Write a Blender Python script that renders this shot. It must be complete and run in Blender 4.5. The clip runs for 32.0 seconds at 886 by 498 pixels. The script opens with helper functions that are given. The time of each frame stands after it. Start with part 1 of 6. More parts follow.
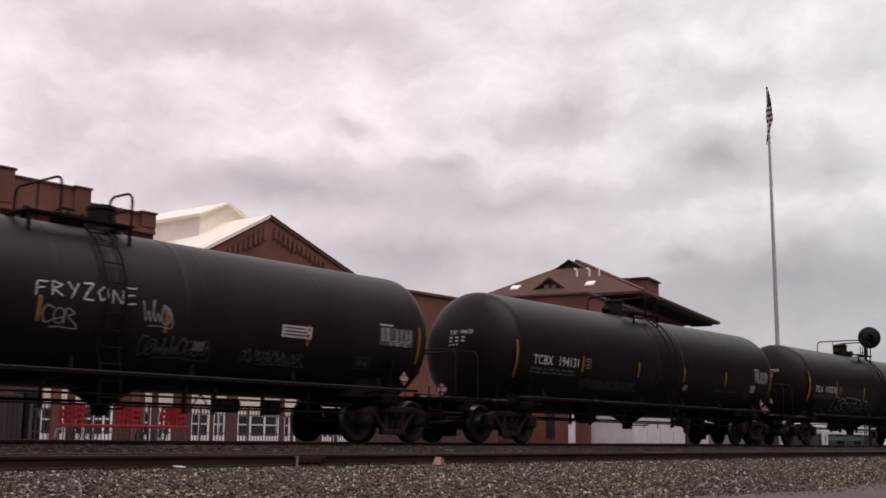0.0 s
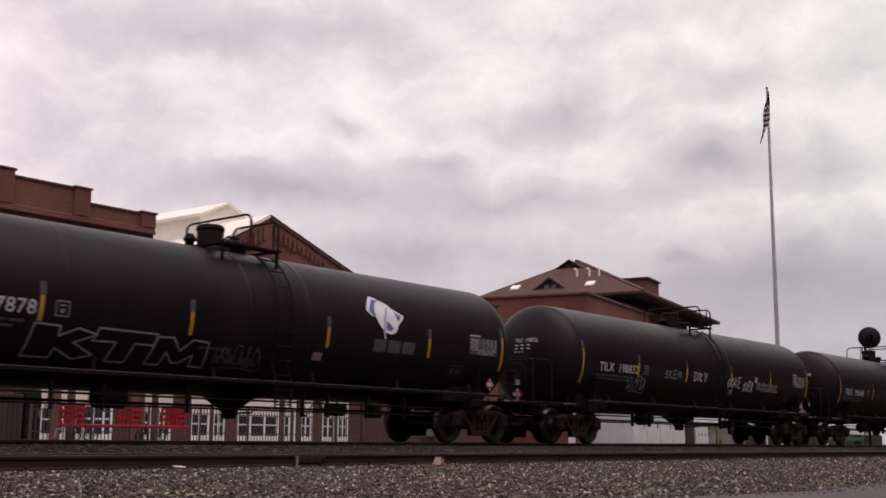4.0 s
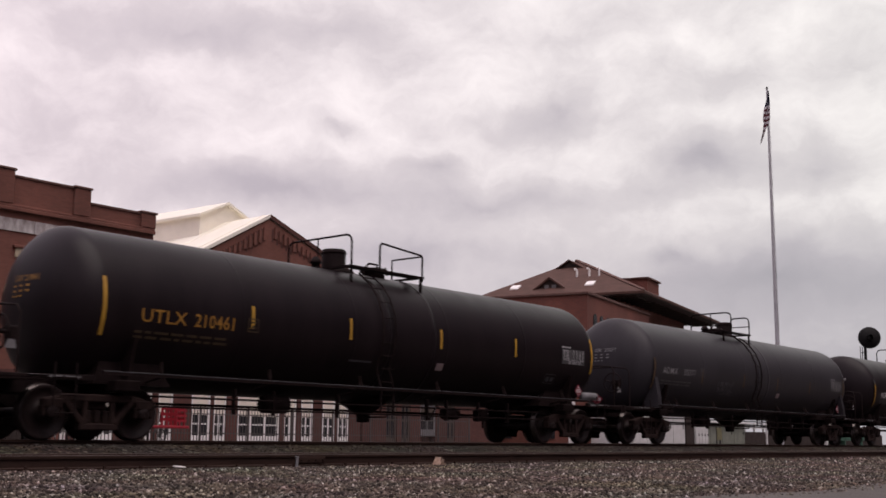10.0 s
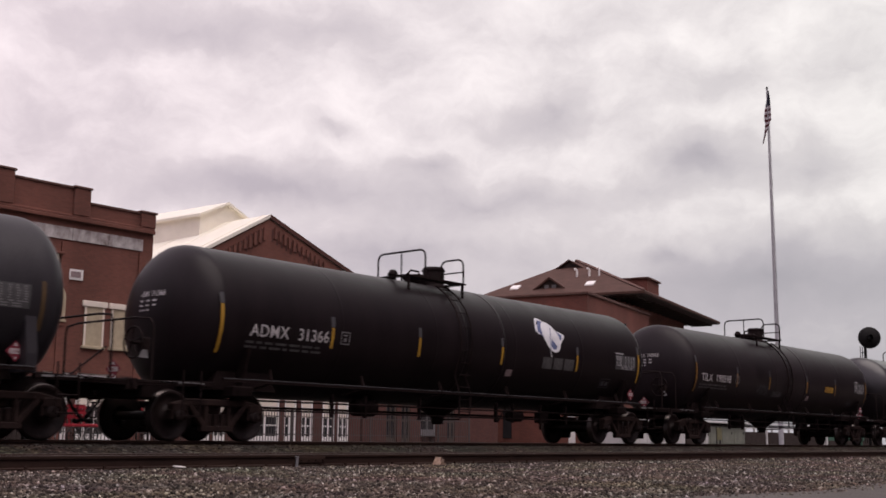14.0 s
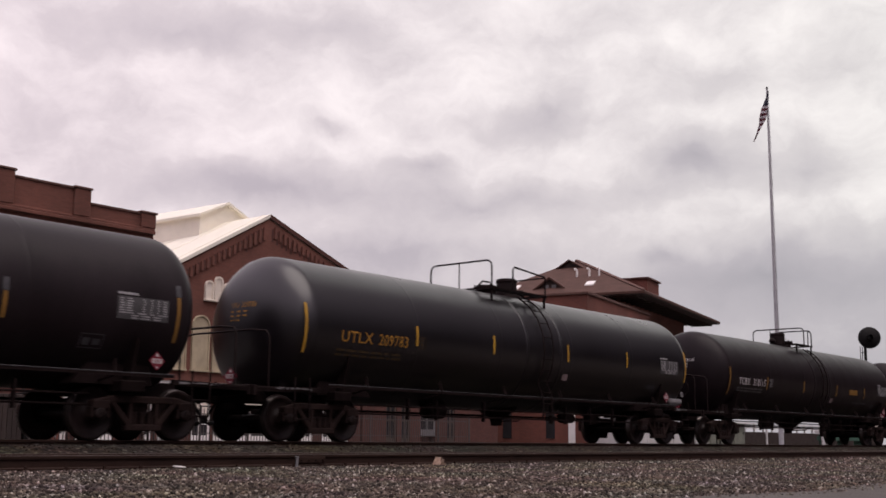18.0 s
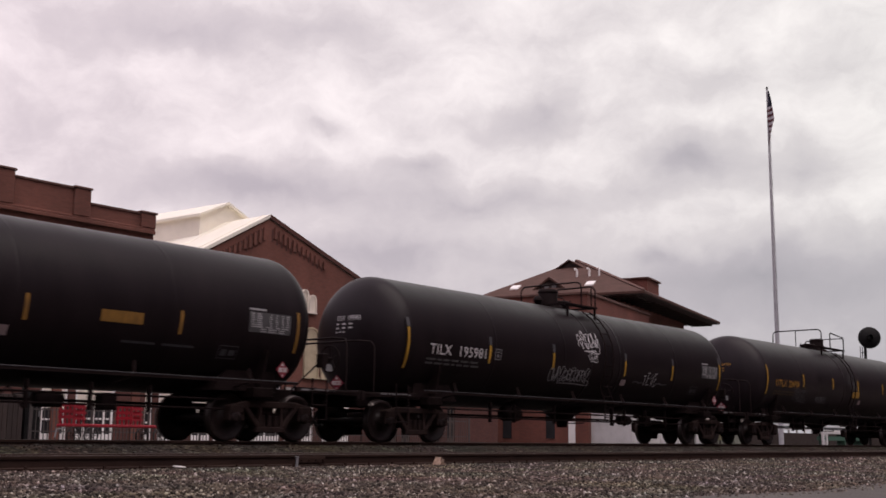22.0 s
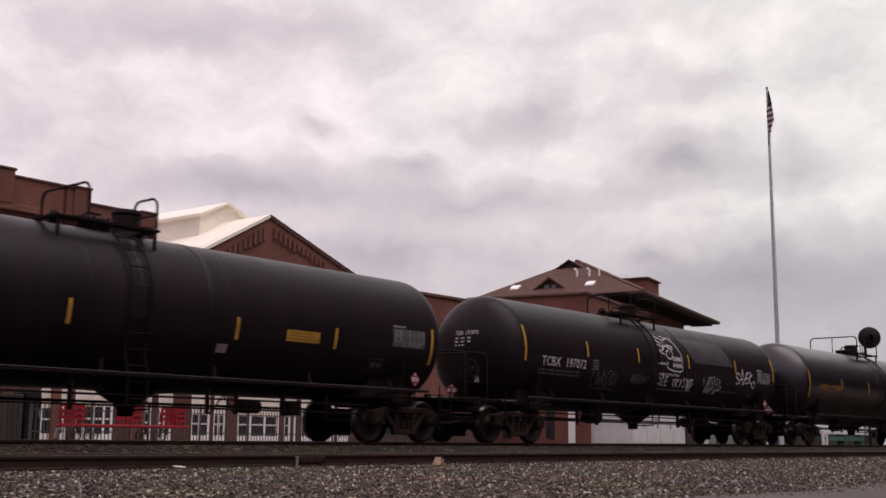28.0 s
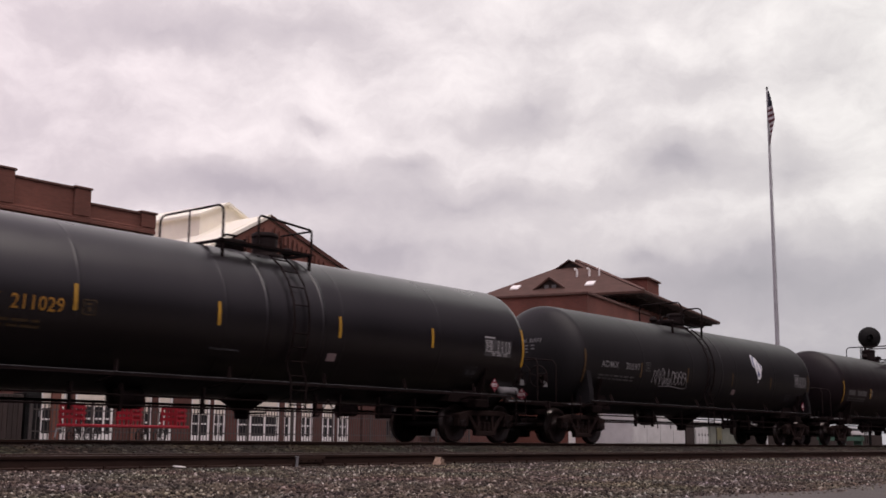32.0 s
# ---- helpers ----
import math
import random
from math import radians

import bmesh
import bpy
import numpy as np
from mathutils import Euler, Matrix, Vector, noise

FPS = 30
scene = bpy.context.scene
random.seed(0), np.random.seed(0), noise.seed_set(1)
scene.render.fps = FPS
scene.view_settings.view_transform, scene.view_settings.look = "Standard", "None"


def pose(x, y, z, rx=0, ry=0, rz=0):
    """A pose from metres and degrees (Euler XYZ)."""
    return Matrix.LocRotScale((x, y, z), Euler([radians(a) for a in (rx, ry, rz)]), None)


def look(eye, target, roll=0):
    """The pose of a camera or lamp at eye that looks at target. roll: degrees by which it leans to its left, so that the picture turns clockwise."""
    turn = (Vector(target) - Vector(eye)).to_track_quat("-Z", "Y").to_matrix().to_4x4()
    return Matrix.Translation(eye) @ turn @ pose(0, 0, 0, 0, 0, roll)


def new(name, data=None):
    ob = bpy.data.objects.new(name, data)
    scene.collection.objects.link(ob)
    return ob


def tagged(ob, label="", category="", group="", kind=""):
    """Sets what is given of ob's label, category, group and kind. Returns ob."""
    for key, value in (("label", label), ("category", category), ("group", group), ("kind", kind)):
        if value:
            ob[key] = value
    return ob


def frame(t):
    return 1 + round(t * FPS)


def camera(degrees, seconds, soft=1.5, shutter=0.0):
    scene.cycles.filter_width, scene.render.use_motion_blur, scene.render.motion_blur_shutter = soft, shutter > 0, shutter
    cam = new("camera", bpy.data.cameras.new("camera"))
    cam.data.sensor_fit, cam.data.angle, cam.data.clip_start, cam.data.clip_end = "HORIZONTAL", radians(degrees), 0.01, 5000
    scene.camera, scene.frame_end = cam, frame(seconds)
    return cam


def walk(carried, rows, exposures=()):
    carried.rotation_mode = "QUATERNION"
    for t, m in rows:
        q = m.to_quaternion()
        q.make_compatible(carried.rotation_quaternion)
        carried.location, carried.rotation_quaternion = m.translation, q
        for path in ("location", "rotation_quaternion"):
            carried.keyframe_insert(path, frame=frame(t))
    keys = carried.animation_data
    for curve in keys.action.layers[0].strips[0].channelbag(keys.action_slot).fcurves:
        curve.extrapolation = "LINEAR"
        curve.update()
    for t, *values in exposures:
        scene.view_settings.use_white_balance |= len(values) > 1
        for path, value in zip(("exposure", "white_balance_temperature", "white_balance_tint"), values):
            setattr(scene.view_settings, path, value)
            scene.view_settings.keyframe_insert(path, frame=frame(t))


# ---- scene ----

# ---- camera: a fixed tripod beside the tracks; z = 0 is the top of the train's rails ----
EYE = (0.0, 0.0, 0.034)
YAW, PITCH = radians(50.335), radians(9.639)
AIM = (math.sin(YAW) * math.cos(PITCH), math.cos(YAW) * math.cos(PITCH), EYE[2] + math.sin(PITCH))
cam = camera(42.81, 32.0, soft=1.65, shutter=0.2)
walk(cam, [(0.0, look(EYE, AIM, 0.47)), (32.0, look(EYE, AIM, 0.47))], exposures=[(0.0, 0.0, 6780, 13), (32.0, 0.0, 6780, 13)])

# ---- world: an overcast sky, brighter towards the west ----
world = bpy.data.worlds.new("overcast_sky")
scene.world = world
world.use_nodes = True
wn, wl = world.node_tree.nodes, world.node_tree.links
wn.clear()
w_out, w_bg, w_sky = wn.new("ShaderNodeOutputWorld"), wn.new("ShaderNodeBackground"), wn.new("ShaderNodeTexSky")
w_sky.sky_type, w_sky.sun_disc = "NISHITA", False
SUN_ELEV, SUN_AZ = radians(72), radians(-176)
w_sky.sun_elevation, w_sky.sun_rotation = SUN_ELEV, SUN_AZ
w_hue, w_mix, w_noise, w_coord, w_ramp = (wn.new("ShaderNodeHueSaturation"), wn.new("ShaderNodeMix"), wn.new("ShaderNodeTexNoise"),
                                          wn.new("ShaderNodeTexCoord"), wn.new("ShaderNodeValToRGB"))
w_mix.data_type = "RGBA"
w_hue.inputs["Saturation"].default_value = 0.25
w_noise.inputs["Scale"].default_value, w_noise.inputs["Detail"].default_value = 2.2, 6
w_ramp.color_ramp.elements[0].position, w_ramp.color_ramp.elements[1].position = 0.3, 0.72
w_ramp.color_ramp.elements[0].color, w_ramp.color_ramp.elements[1].color = (5.6, 4.75, 6.0, 1), (9.1, 7.9, 9.3, 1)
wl.new(w_coord.outputs["Generated"], w_noise.inputs["Vector"])
wl.new(w_noise.outputs["Fac"], w_ramp.inputs["Fac"])
wl.new(w_sky.outputs["Color"], w_hue.inputs["Color"])
w_mix.inputs["Factor"].default_value = 0.85
wl.new(w_hue.outputs["Color"], w_mix.inputs["A"])
wl.new(w_ramp.outputs["Color"], w_mix.inputs["B"])
# an overcast sky is darkest at the horizon and brightest overhead
w_sep, w_lift, w_mul = wn.new("ShaderNodeSeparateXYZ"), wn.new("ShaderNodeMapRange"), wn.new("ShaderNodeMix")
w_mul.data_type, w_mul.blend_type = "RGBA", "MULTIPLY"
w_mul.inputs["Factor"].default_value = 1.0
wl.new(w_coord.outputs["Generated"], w_sep.inputs[0])
wl.new(w_sep.outputs["Z"], w_lift.inputs["Value"])
w_lift.inputs["From Min"].default_value, w_lift.inputs["From Max"].default_value = 0.11, 0.60
w_lift.inputs["To Min"].default_value, w_lift.inputs["To Max"].default_value = 0.07, 1.30
wl.new(w_mix.outputs["Result"], w_mul.inputs["A"])
# and brighter in the west than in the east
w_west, w_both = wn.new("ShaderNodeMapRange"), wn.new("ShaderNodeMath")
w_west.inputs["From Min"].default_value, w_west.inputs["From Max"].default_value = 0.1, 0.85
w_west.inputs["To Min"].default_value, w_west.inputs["To Max"].default_value = 1.12, 0.14
w_both.operation = "MULTIPLY"
wl.new(w_sep.outputs["X"], w_west.inputs["Value"])
wl.new(w_lift.outputs["Result"], w_both.inputs[0])
wl.new(w_west.outputs["Result"], w_both.inputs[1])
wl.new(w_both.outputs[0], w_mul.inputs["B"])
wl.new(w_mul.outputs["Result"], w_bg.inputs["Color"])
w_bg.inputs["Strength"].default_value = 0.1
wl.new(w_bg.outputs["Background"], w_out.inputs["Surface"])

sun = new("sun", bpy.data.lights.new("sun", "SUN"))
sun.data.energy, sun.data.angle, sun.data.color = 1.75, radians(60), (1.0, 0.935, 0.885)
sun.matrix_world = look((math.sin(SUN_AZ) * 50, math.cos(SUN_AZ) * 50, 50 * math.tan(SUN_ELEV)), (0, 0, 0))

# ---- materials ----
MATS = {}


def mat(name, c1, c2=None, rough=0.6, metal=0.0, scale=4.0, stretch=(1, 1, 1), bump=0.15, fine=60.0, spec=0.5, vary=0.0, coat=0.0):
    """A painted or natural surface: two colours mixed by a coarse and a fine noise, with relief."""
    m = bpy.data.materials.new(name)
    m.use_nodes = True
    n, l = m.node_tree.nodes, m.node_tree.links
    b = n["Principled BSDF"]
    co, mp = n.new("ShaderNodeTexCoord"), n.new("ShaderNodeMapping")
    mp.inputs["Scale"].default_value = stretch
    l.new(co.outputs["Object"], mp.inputs["Vector"])
    big, small = n.new("ShaderNodeTexNoise"), n.new("ShaderNodeTexNoise")
    big.inputs["Scale"].default_value, big.inputs["Detail"].default_value, big.inputs["Roughness"].default_value = scale, 5, 0.6
    small.inputs["Scale"].default_value, small.inputs["Detail"].default_value = fine, 3
    l.new(mp.outputs["Vector"], big.inputs["Vector"])
    l.new(co.outputs["Object"], small.inputs["Vector"])
    add = n.new("ShaderNodeMath")
    add.operation = "MULTIPLY_ADD"
    add.inputs[1].default_value = 0.35
    l.new(small.outputs["Fac"], add.inputs[0])
    l.new(big.outputs["Fac"], add.inputs[2])
    ramp = n.new("ShaderNodeValToRGB")
    ramp.color_ramp.elements[0].position, ramp.color_ramp.elements[1].position = 0.48, 0.9
    c2 = c2 or tuple(v * 0.75 for v in c1)
    ramp.color_ramp.elements[0].color, ramp.color_ramp.elements[1].color = (*c1, 1), (*c2, 1)
    l.new(add.outputs[0], ramp.inputs["Fac"])
    last = ramp.outputs["Color"]
    if vary:
        info, hsv, mr = n.new("ShaderNodeObjectInfo"), n.new("ShaderNodeHueSaturation"), n.new("ShaderNodeMapRange")
        mr.inputs["To Min"].default_value, mr.inputs["To Max"].default_value = 1 - vary, 1 + vary
        l.new(info.outputs["Random"], mr.inputs["Value"])
        l.new(mr.outputs["Result"], hsv.inputs["Value"])
        l.new(last, hsv.inputs["Color"])
        last = hsv.outputs["Color"]
    l.new(last, b.inputs["Base Color"])
    rr = n.new("ShaderNodeMapRange")
    rr.inputs["To Min"].default_value, rr.inputs["To Max"].default_value = max(0.05, rough - 0.1), min(1, rough + 0.12)
    l.new(big.outputs["Fac"], rr.inputs["Value"])
    l.new(rr.outputs["Result"], b.inputs["Roughness"])
    b.inputs["Metallic"].default_value = metal
    b.inputs["Specular IOR Level"].default_value = spec
    b.inputs["Coat Weight"].default_value = coat
    if bump:
        bp = n.new("ShaderNodeBump")
        bp.inputs["Strength"].default_value, bp.inputs["Distance"].default_value = bump, 0.02
        l.new(add.outputs[0], bp.inputs["Height"])
        l.new(bp.outputs["Normal"], b.inputs["Normal"])
    MATS[name] = m
    return m


def brick_mat(name, c1, c2, mortar, course=0.075, along=0.22):
    """Brickwork in courses, with soot and rain stains over it."""
    m = bpy.data.materials.new(name)
    m.use_nodes = True
    n, l = m.node_tree.nodes, m.node_tree.links
    b = n["Principled BSDF"]
    co, mp, br = n.new("ShaderNodeTexCoord"), n.new("ShaderNodeMapping"), n.new("ShaderNodeTexBrick")
    sep, comb, addn = n.new("ShaderNodeSeparateXYZ"), n.new("ShaderNodeCombineXYZ"), n.new("ShaderNodeMath")
    addn.operation = "ADD"
    l.new(co.outputs["Object"], sep.inputs[0])
    l.new(sep.outputs["X"], addn.inputs[0])
    l.new(sep.outputs["Y"], addn.inputs[1])
    l.new(addn.outputs[0], comb.inputs["X"])
    l.new(sep.outputs["Z"], comb.inputs["Y"])
    l.new(comb.outputs[0], br.inputs["Vector"])
    br.inputs["Scale"].default_value = 1.0
    br.inputs["Brick Width"].default_value, br.inputs["Row Height"].default_value, br.inputs["Mortar Size"].default_value = along, course, 0.006
    br.inputs["Color1"].default_value, br.inputs["Color2"].default_value, br.inputs["Mortar"].default_value = (*c1, 1), (*c2, 1), (*mortar, 1)
    big = n.new("ShaderNodeTexNoise")
    big.inputs["Scale"].default_value, big.inputs["Detail"].default_value = 0.5, 6
    mp.inputs["Scale"].default_value = (1, 1, 0.45)
    l.new(co.outputs["Object"], mp.inputs["Vector"])
    l.new(mp.outputs["Vector"], big.inputs["Vector"])
    mr = n.new("ShaderNodeMapRange")
    mr.inputs["From Min"].default_value, mr.inputs["From Max"].default_value = 0.3, 0.7
    mr.inputs["To Min"].default_value, mr.inputs["To Max"].default_value = 0.72, 1.15
    l.new(big.outputs["Fac"], mr.inputs["Value"])
    hsv = n.new("ShaderNodeHueSaturation")
    l.new(br.outputs["Color"], hsv.inputs["Color"])
    l.new(mr.outputs["Result"], hsv.inputs["Value"])
    l.new(hsv.outputs["Color"], b.inputs["Base Color"])
    b.inputs["Roughness"].default_value = 0.9
    bp = n.new("ShaderNodeBump")
    bp.inputs["Strength"].default_value, bp.inputs["Distance"].default_value = 0.4, 0.01
    l.new(br.outputs["Fac"], bp.inputs["Height"])
    bp.invert = True
    l.new(bp.outputs["Normal"], b.inputs["Normal"])
    MATS[name] = m
    return m


mat("tank_black", (0.0078, 0.005, 0.006), (0.0136, 0.009, 0.0104), rough=0.38, scale=1.1, stretch=(1.6, 1, 0.35), bump=0.03, fine=25, spec=0.15)
mat("tank_black_dusty", (0.0098, 0.0066, 0.0078), (0.02, 0.014, 0.0162), rough=0.4, scale=0.9, stretch=(1.3, 1, 0.3), bump=0.03, fine=25, spec=0.18)
mat("tank_black_gloss", (0.0036, 0.0023, 0.0034), (0.006, 0.0041, 0.0057), rough=0.30, scale=0.8, stretch=(1, 1, 0.4), bump=0.006, fine=25, spec=0.7)
mat("tank_grey", (0.022, 0.0198, 0.0228), (0.038, 0.0345, 0.0392), rough=0.42, scale=0.9, stretch=(1.2, 1, 0.3), bump=0.04, fine=25, spec=0.2)
mat("tank_slate", (0.0105, 0.0096, 0.0104), (0.0185, 0.0172, 0.0185), rough=0.4, scale=0.9, stretch=(1.2, 1, 0.3), bump=0.04, fine=25, spec=0.18)
mat("grey_patch", (0.05, 0.046, 0.051), (0.036, 0.033, 0.037), rough=0.4, scale=2, bump=0.02, spec=0.3)
mat("frame_black", (0.0092, 0.0058, 0.0058), (0.018, 0.0115, 0.0112), spec=0.06, rough=0.6, scale=3, bump=0.15, fine=40)
mat("truck_rust", (0.0150, 0.0096, 0.0090), (0.037, 0.0228, 0.0200), spec=0.08, rough=0.75, scale=3, bump=0.3, fine=45)
mat("wheel_steel", (0.0120, 0.0080, 0.0080), (0.028, 0.0180, 0.0168), rough=0.5, spec=0.16, scale=4, bump=0.15, fine=40)
mat("tread_steel", (0.12, 0.105, 0.1), (0.07, 0.06, 0.056), rough=0.32, metal=1.0, scale=6, bump=0.03, fine=40)
mat("hose_rubber", (0.012, 0.012, 0.012), (0.025, 0.024, 0.023), rough=0.8, scale=5)
mat("rusty_tape", (0.105, 0.058, 0.016), (0.06, 0.033, 0.012), rough=0.6, scale=7, bump=0.03)
mat("worn_tape", (0.27, 0.135, 0.022), (0.15, 0.075, 0.016), rough=0.55, scale=5, bump=0.03)
mat("yellow_tape", (0.47, 0.265, 0.026), (0.32, 0.17, 0.02), rough=0.5, scale=5, bump=0.03)
mat("faded_tape", (0.062, 0.06, 0.066), (0.034, 0.034, 0.038), rough=0.6, scale=8, bump=0.03)
mat("white_letter", (0.55, 0.53, 0.53), (0.36, 0.34, 0.34), rough=0.6, scale=6, bump=0.0)
mat("yellow_letter", (0.36, 0.18, 0.022), (0.22, 0.10, 0.014), rough=0.6, scale=6, bump=0.0)
mat("dim_letter", (0.09, 0.086, 0.086), (0.04, 0.038, 0.038), rough=0.6, scale=9, bump=0.0)
mat("dim_yellow", (0.06, 0.036, 0.012), (0.03, 0.019, 0.009), rough=0.6, scale=9, bump=0.0)
mat("panel_grey", (0.20, 0.195, 0.2), (0.13, 0.125, 0.13), rough=0.6, scale=6, bump=0.0)
mat("panel_back", (0.072, 0.07, 0.072), (0.048, 0.047, 0.048), rough=0.6, scale=6, bump=0.0)
mat("print_white", (0.36, 0.35, 0.355), (0.22, 0.215, 0.22), rough=0.6, scale=9, bump=0.0)
mat("pink_label", (0.30, 0.22, 0.22), (0.22, 0.17, 0.17), rough=0.6, scale=6, bump=0.0)
mat("spray_white", (0.60, 0.58, 0.59), (0.28, 0.27, 0.28), rough=0.7, scale=9, bump=0.0)
mat("spray_grey", (0.115, 0.11, 0.115), (0.05, 0.048, 0.05), rough=0.7, scale=9, bump=0.0)
mat("spray_dull", (0.30, 0.29, 0.295), (0.15, 0.145, 0.15), rough=0.7, scale=9, bump=0.0)
mat("logo_white", (0.72, 0.72, 0.74), (0.6, 0.6, 0.63), rough=0.5, scale=5, bump=0.0)
mat("logo_blue", (0.10, 0.13, 0.26), (0.08, 0.10, 0.2), rough=0.5, scale=5, bump=0.0)
mat("placard_red", (0.20, 0.012, 0.03), (0.14, 0.01, 0.022), rough=0.5, scale=6, bump=0.0)
mat("window_cream", (0.82, 0.745, 0.65), (0.70, 0.625, 0.53), rough=0.65, scale=2.5, bump=0.08)
mat("dull_wood", (0.085, 0.062, 0.05), (0.055, 0.04, 0.033), rough=0.8, scale=3, bump=0.1)
mat("white_paint", (0.84, 0.82, 0.80), (0.74, 0.715, 0.69), rough=0.6, scale=2.5, bump=0.08)
mat("cream_stone", (0.50, 0.42, 0.29), (0.36, 0.30, 0.21), rough=0.85, scale=2, bump=0.25)
mat("white_roof", (0.90, 0.86, 0.74), (0.82, 0.785, 0.68), rough=0.55, scale=0.5, stretch=(0.3, 1, 1), bump=0.06)
mat("monitor_wall", (0.92, 0.87, 0.76), (0.80, 0.755, 0.655), rough=0.8, scale=0.8, bump=0.1)
mat("weathered_band", (0.60, 0.57, 0.56), (0.16, 0.12, 0.11), rough=0.85, scale=2.5, stretch=(1, 1, 0.6), bump=0.2)
mat("dark_glass", (0.02, 0.021, 0.024), (0.035, 0.035, 0.038), rough=0.15, scale=0.8, bump=0.0)
mat("shingle", (0.088, 0.040, 0.029), (0.058, 0.028, 0.021), rough=0.9, scale=1.2, stretch=(1, 1, 3), bump=0.5, fine=8)
mat("soffit_wood", (0.036, 0.022, 0.018), (0.022, 0.014, 0.0115), rough=0.8, scale=2, bump=0.2)
mat("dark_wood", (0.05, 0.034, 0.03), (0.032, 0.022, 0.0195), rough=0.85, scale=3, stretch=(4, 1, 0.5), bump=0.3, vary=0.25)
# brick of the right barge board, and the shade painted into the corbel slots
mat("brick_barge_slot_shade", (0.095, 0.036, 0.028), (0.072, 0.028, 0.022), rough=0.9, scale=2, bump=0.2)
mat("coping_stone", (0.125, 0.062, 0.049), (0.085, 0.044, 0.036), rough=0.9, scale=2, bump=0.2)
mat("iron_fence", (0.05, 0.042, 0.04), (0.085, 0.07, 0.065), rough=0.6, scale=5, bump=0.1)
mat("cart_red", (0.33, 0.012, 0.024), (0.2, 0.009, 0.017), rough=0.5, scale=3, bump=0.1)
mat("dark_iron", (0.02, 0.018, 0.018), (0.035, 0.03, 0.028), rough=0.6, scale=5, bump=0.1)
mat("signal_black", (0.006, 0.006, 0.006), (0.015, 0.014, 0.014), spec=0.15, rough=0.6, scale=5, bump=0.08)
mat("lens_grey", (0.10, 0.11, 0.11), (0.07, 0.08, 0.08), rough=0.2, scale=9, bump=0.0)
mat("pole_white", (0.42, 0.42, 0.44), (0.33, 0.33, 0.35), rough=0.45, scale=2, bump=0.03)
mat("flag_red", (0.10, 0.014, 0.024), (0.06, 0.01, 0.018), rough=0.8, scale=3, bump=0.1)
mat("flag_white", (0.5, 0.47, 0.5), (0.38, 0.36, 0.38), rough=0.8, scale=3, bump=0.1)
mat("flag_blue", (0.022, 0.022, 0.045), (0.016, 0.016, 0.032), rough=0.8, scale=3, bump=0.1)
mat("shed_white", (0.62, 0.61, 0.60), (0.50, 0.49, 0.48), rough=0.7, scale=1.5, bump=0.06)
mat("shed_green", (0.23, 0.24, 0.195), (0.16, 0.17, 0.14), rough=0.7, scale=2, bump=0.06)
mat("bench_green", (0.05, 0.13, 0.09), (0.04, 0.09, 0.065), rough=0.6, scale=3, bump=0.06)
mat("sign_yellow", (0.18, 0.17, 0.09), (0.13, 0.12, 0.07), rough=0.6, scale=3, bump=0.05)
mat("rail_rust", (0.023, 0.0134, 0.0109), (0.041, 0.0247, 0.0195), spec=0.08, rough=0.7, scale=3, stretch=(0.4, 1, 1), bump=0.15, fine=50)
mat("rail_top", (0.075, 0.055, 0.048), (0.045, 0.033, 0.028), rough=0.5, metal=0.5, scale=3, stretch=(0.3, 1, 1), bump=0.05)
mat("tie_wood", (0.035, 0.027, 0.022), (0.06, 0.048, 0.04), rough=0.9, scale=3, stretch=(6, 1, 1), bump=0.5, vary=0.25)
mat("concrete_grey", (0.085, 0.078, 0.072), (0.06, 0.055, 0.05), rough=0.9, scale=1, bump=0.2)
mat("asphalt", (0.075, 0.064, 0.058), (0.052, 0.044, 0.04), rough=0.95, scale=1.2, bump=0.4, fine=90)
mat("litter_white", (0.6, 0.58, 0.56), (0.5, 0.48, 0.46), rough=0.5, scale=9)
mat("litter_tan", (0.42, 0.36, 0.30), (0.30, 0.22, 0.17), rough=0.7, scale=12)
mat("litter_rust", (0.30, 0.21, 0.15), (0.11, 0.06, 0.045), rough=0.85, scale=16, bump=0.5)
brick_mat("brick_red", (0.19, 0.071, 0.050), (0.155, 0.057, 0.041), (0.145, 0.074, 0.058))
# darker copy of the red brick, with the lower storey's shade in its colour
brick_mat("brick_base_shaded", (0.115, 0.041, 0.032), (0.085, 0.031, 0.025), (0.083, 0.047, 0.039))
brick_mat("brick_depot", (0.19, 0.064, 0.045), (0.155, 0.053, 0.039), (0.145, 0.07, 0.055))


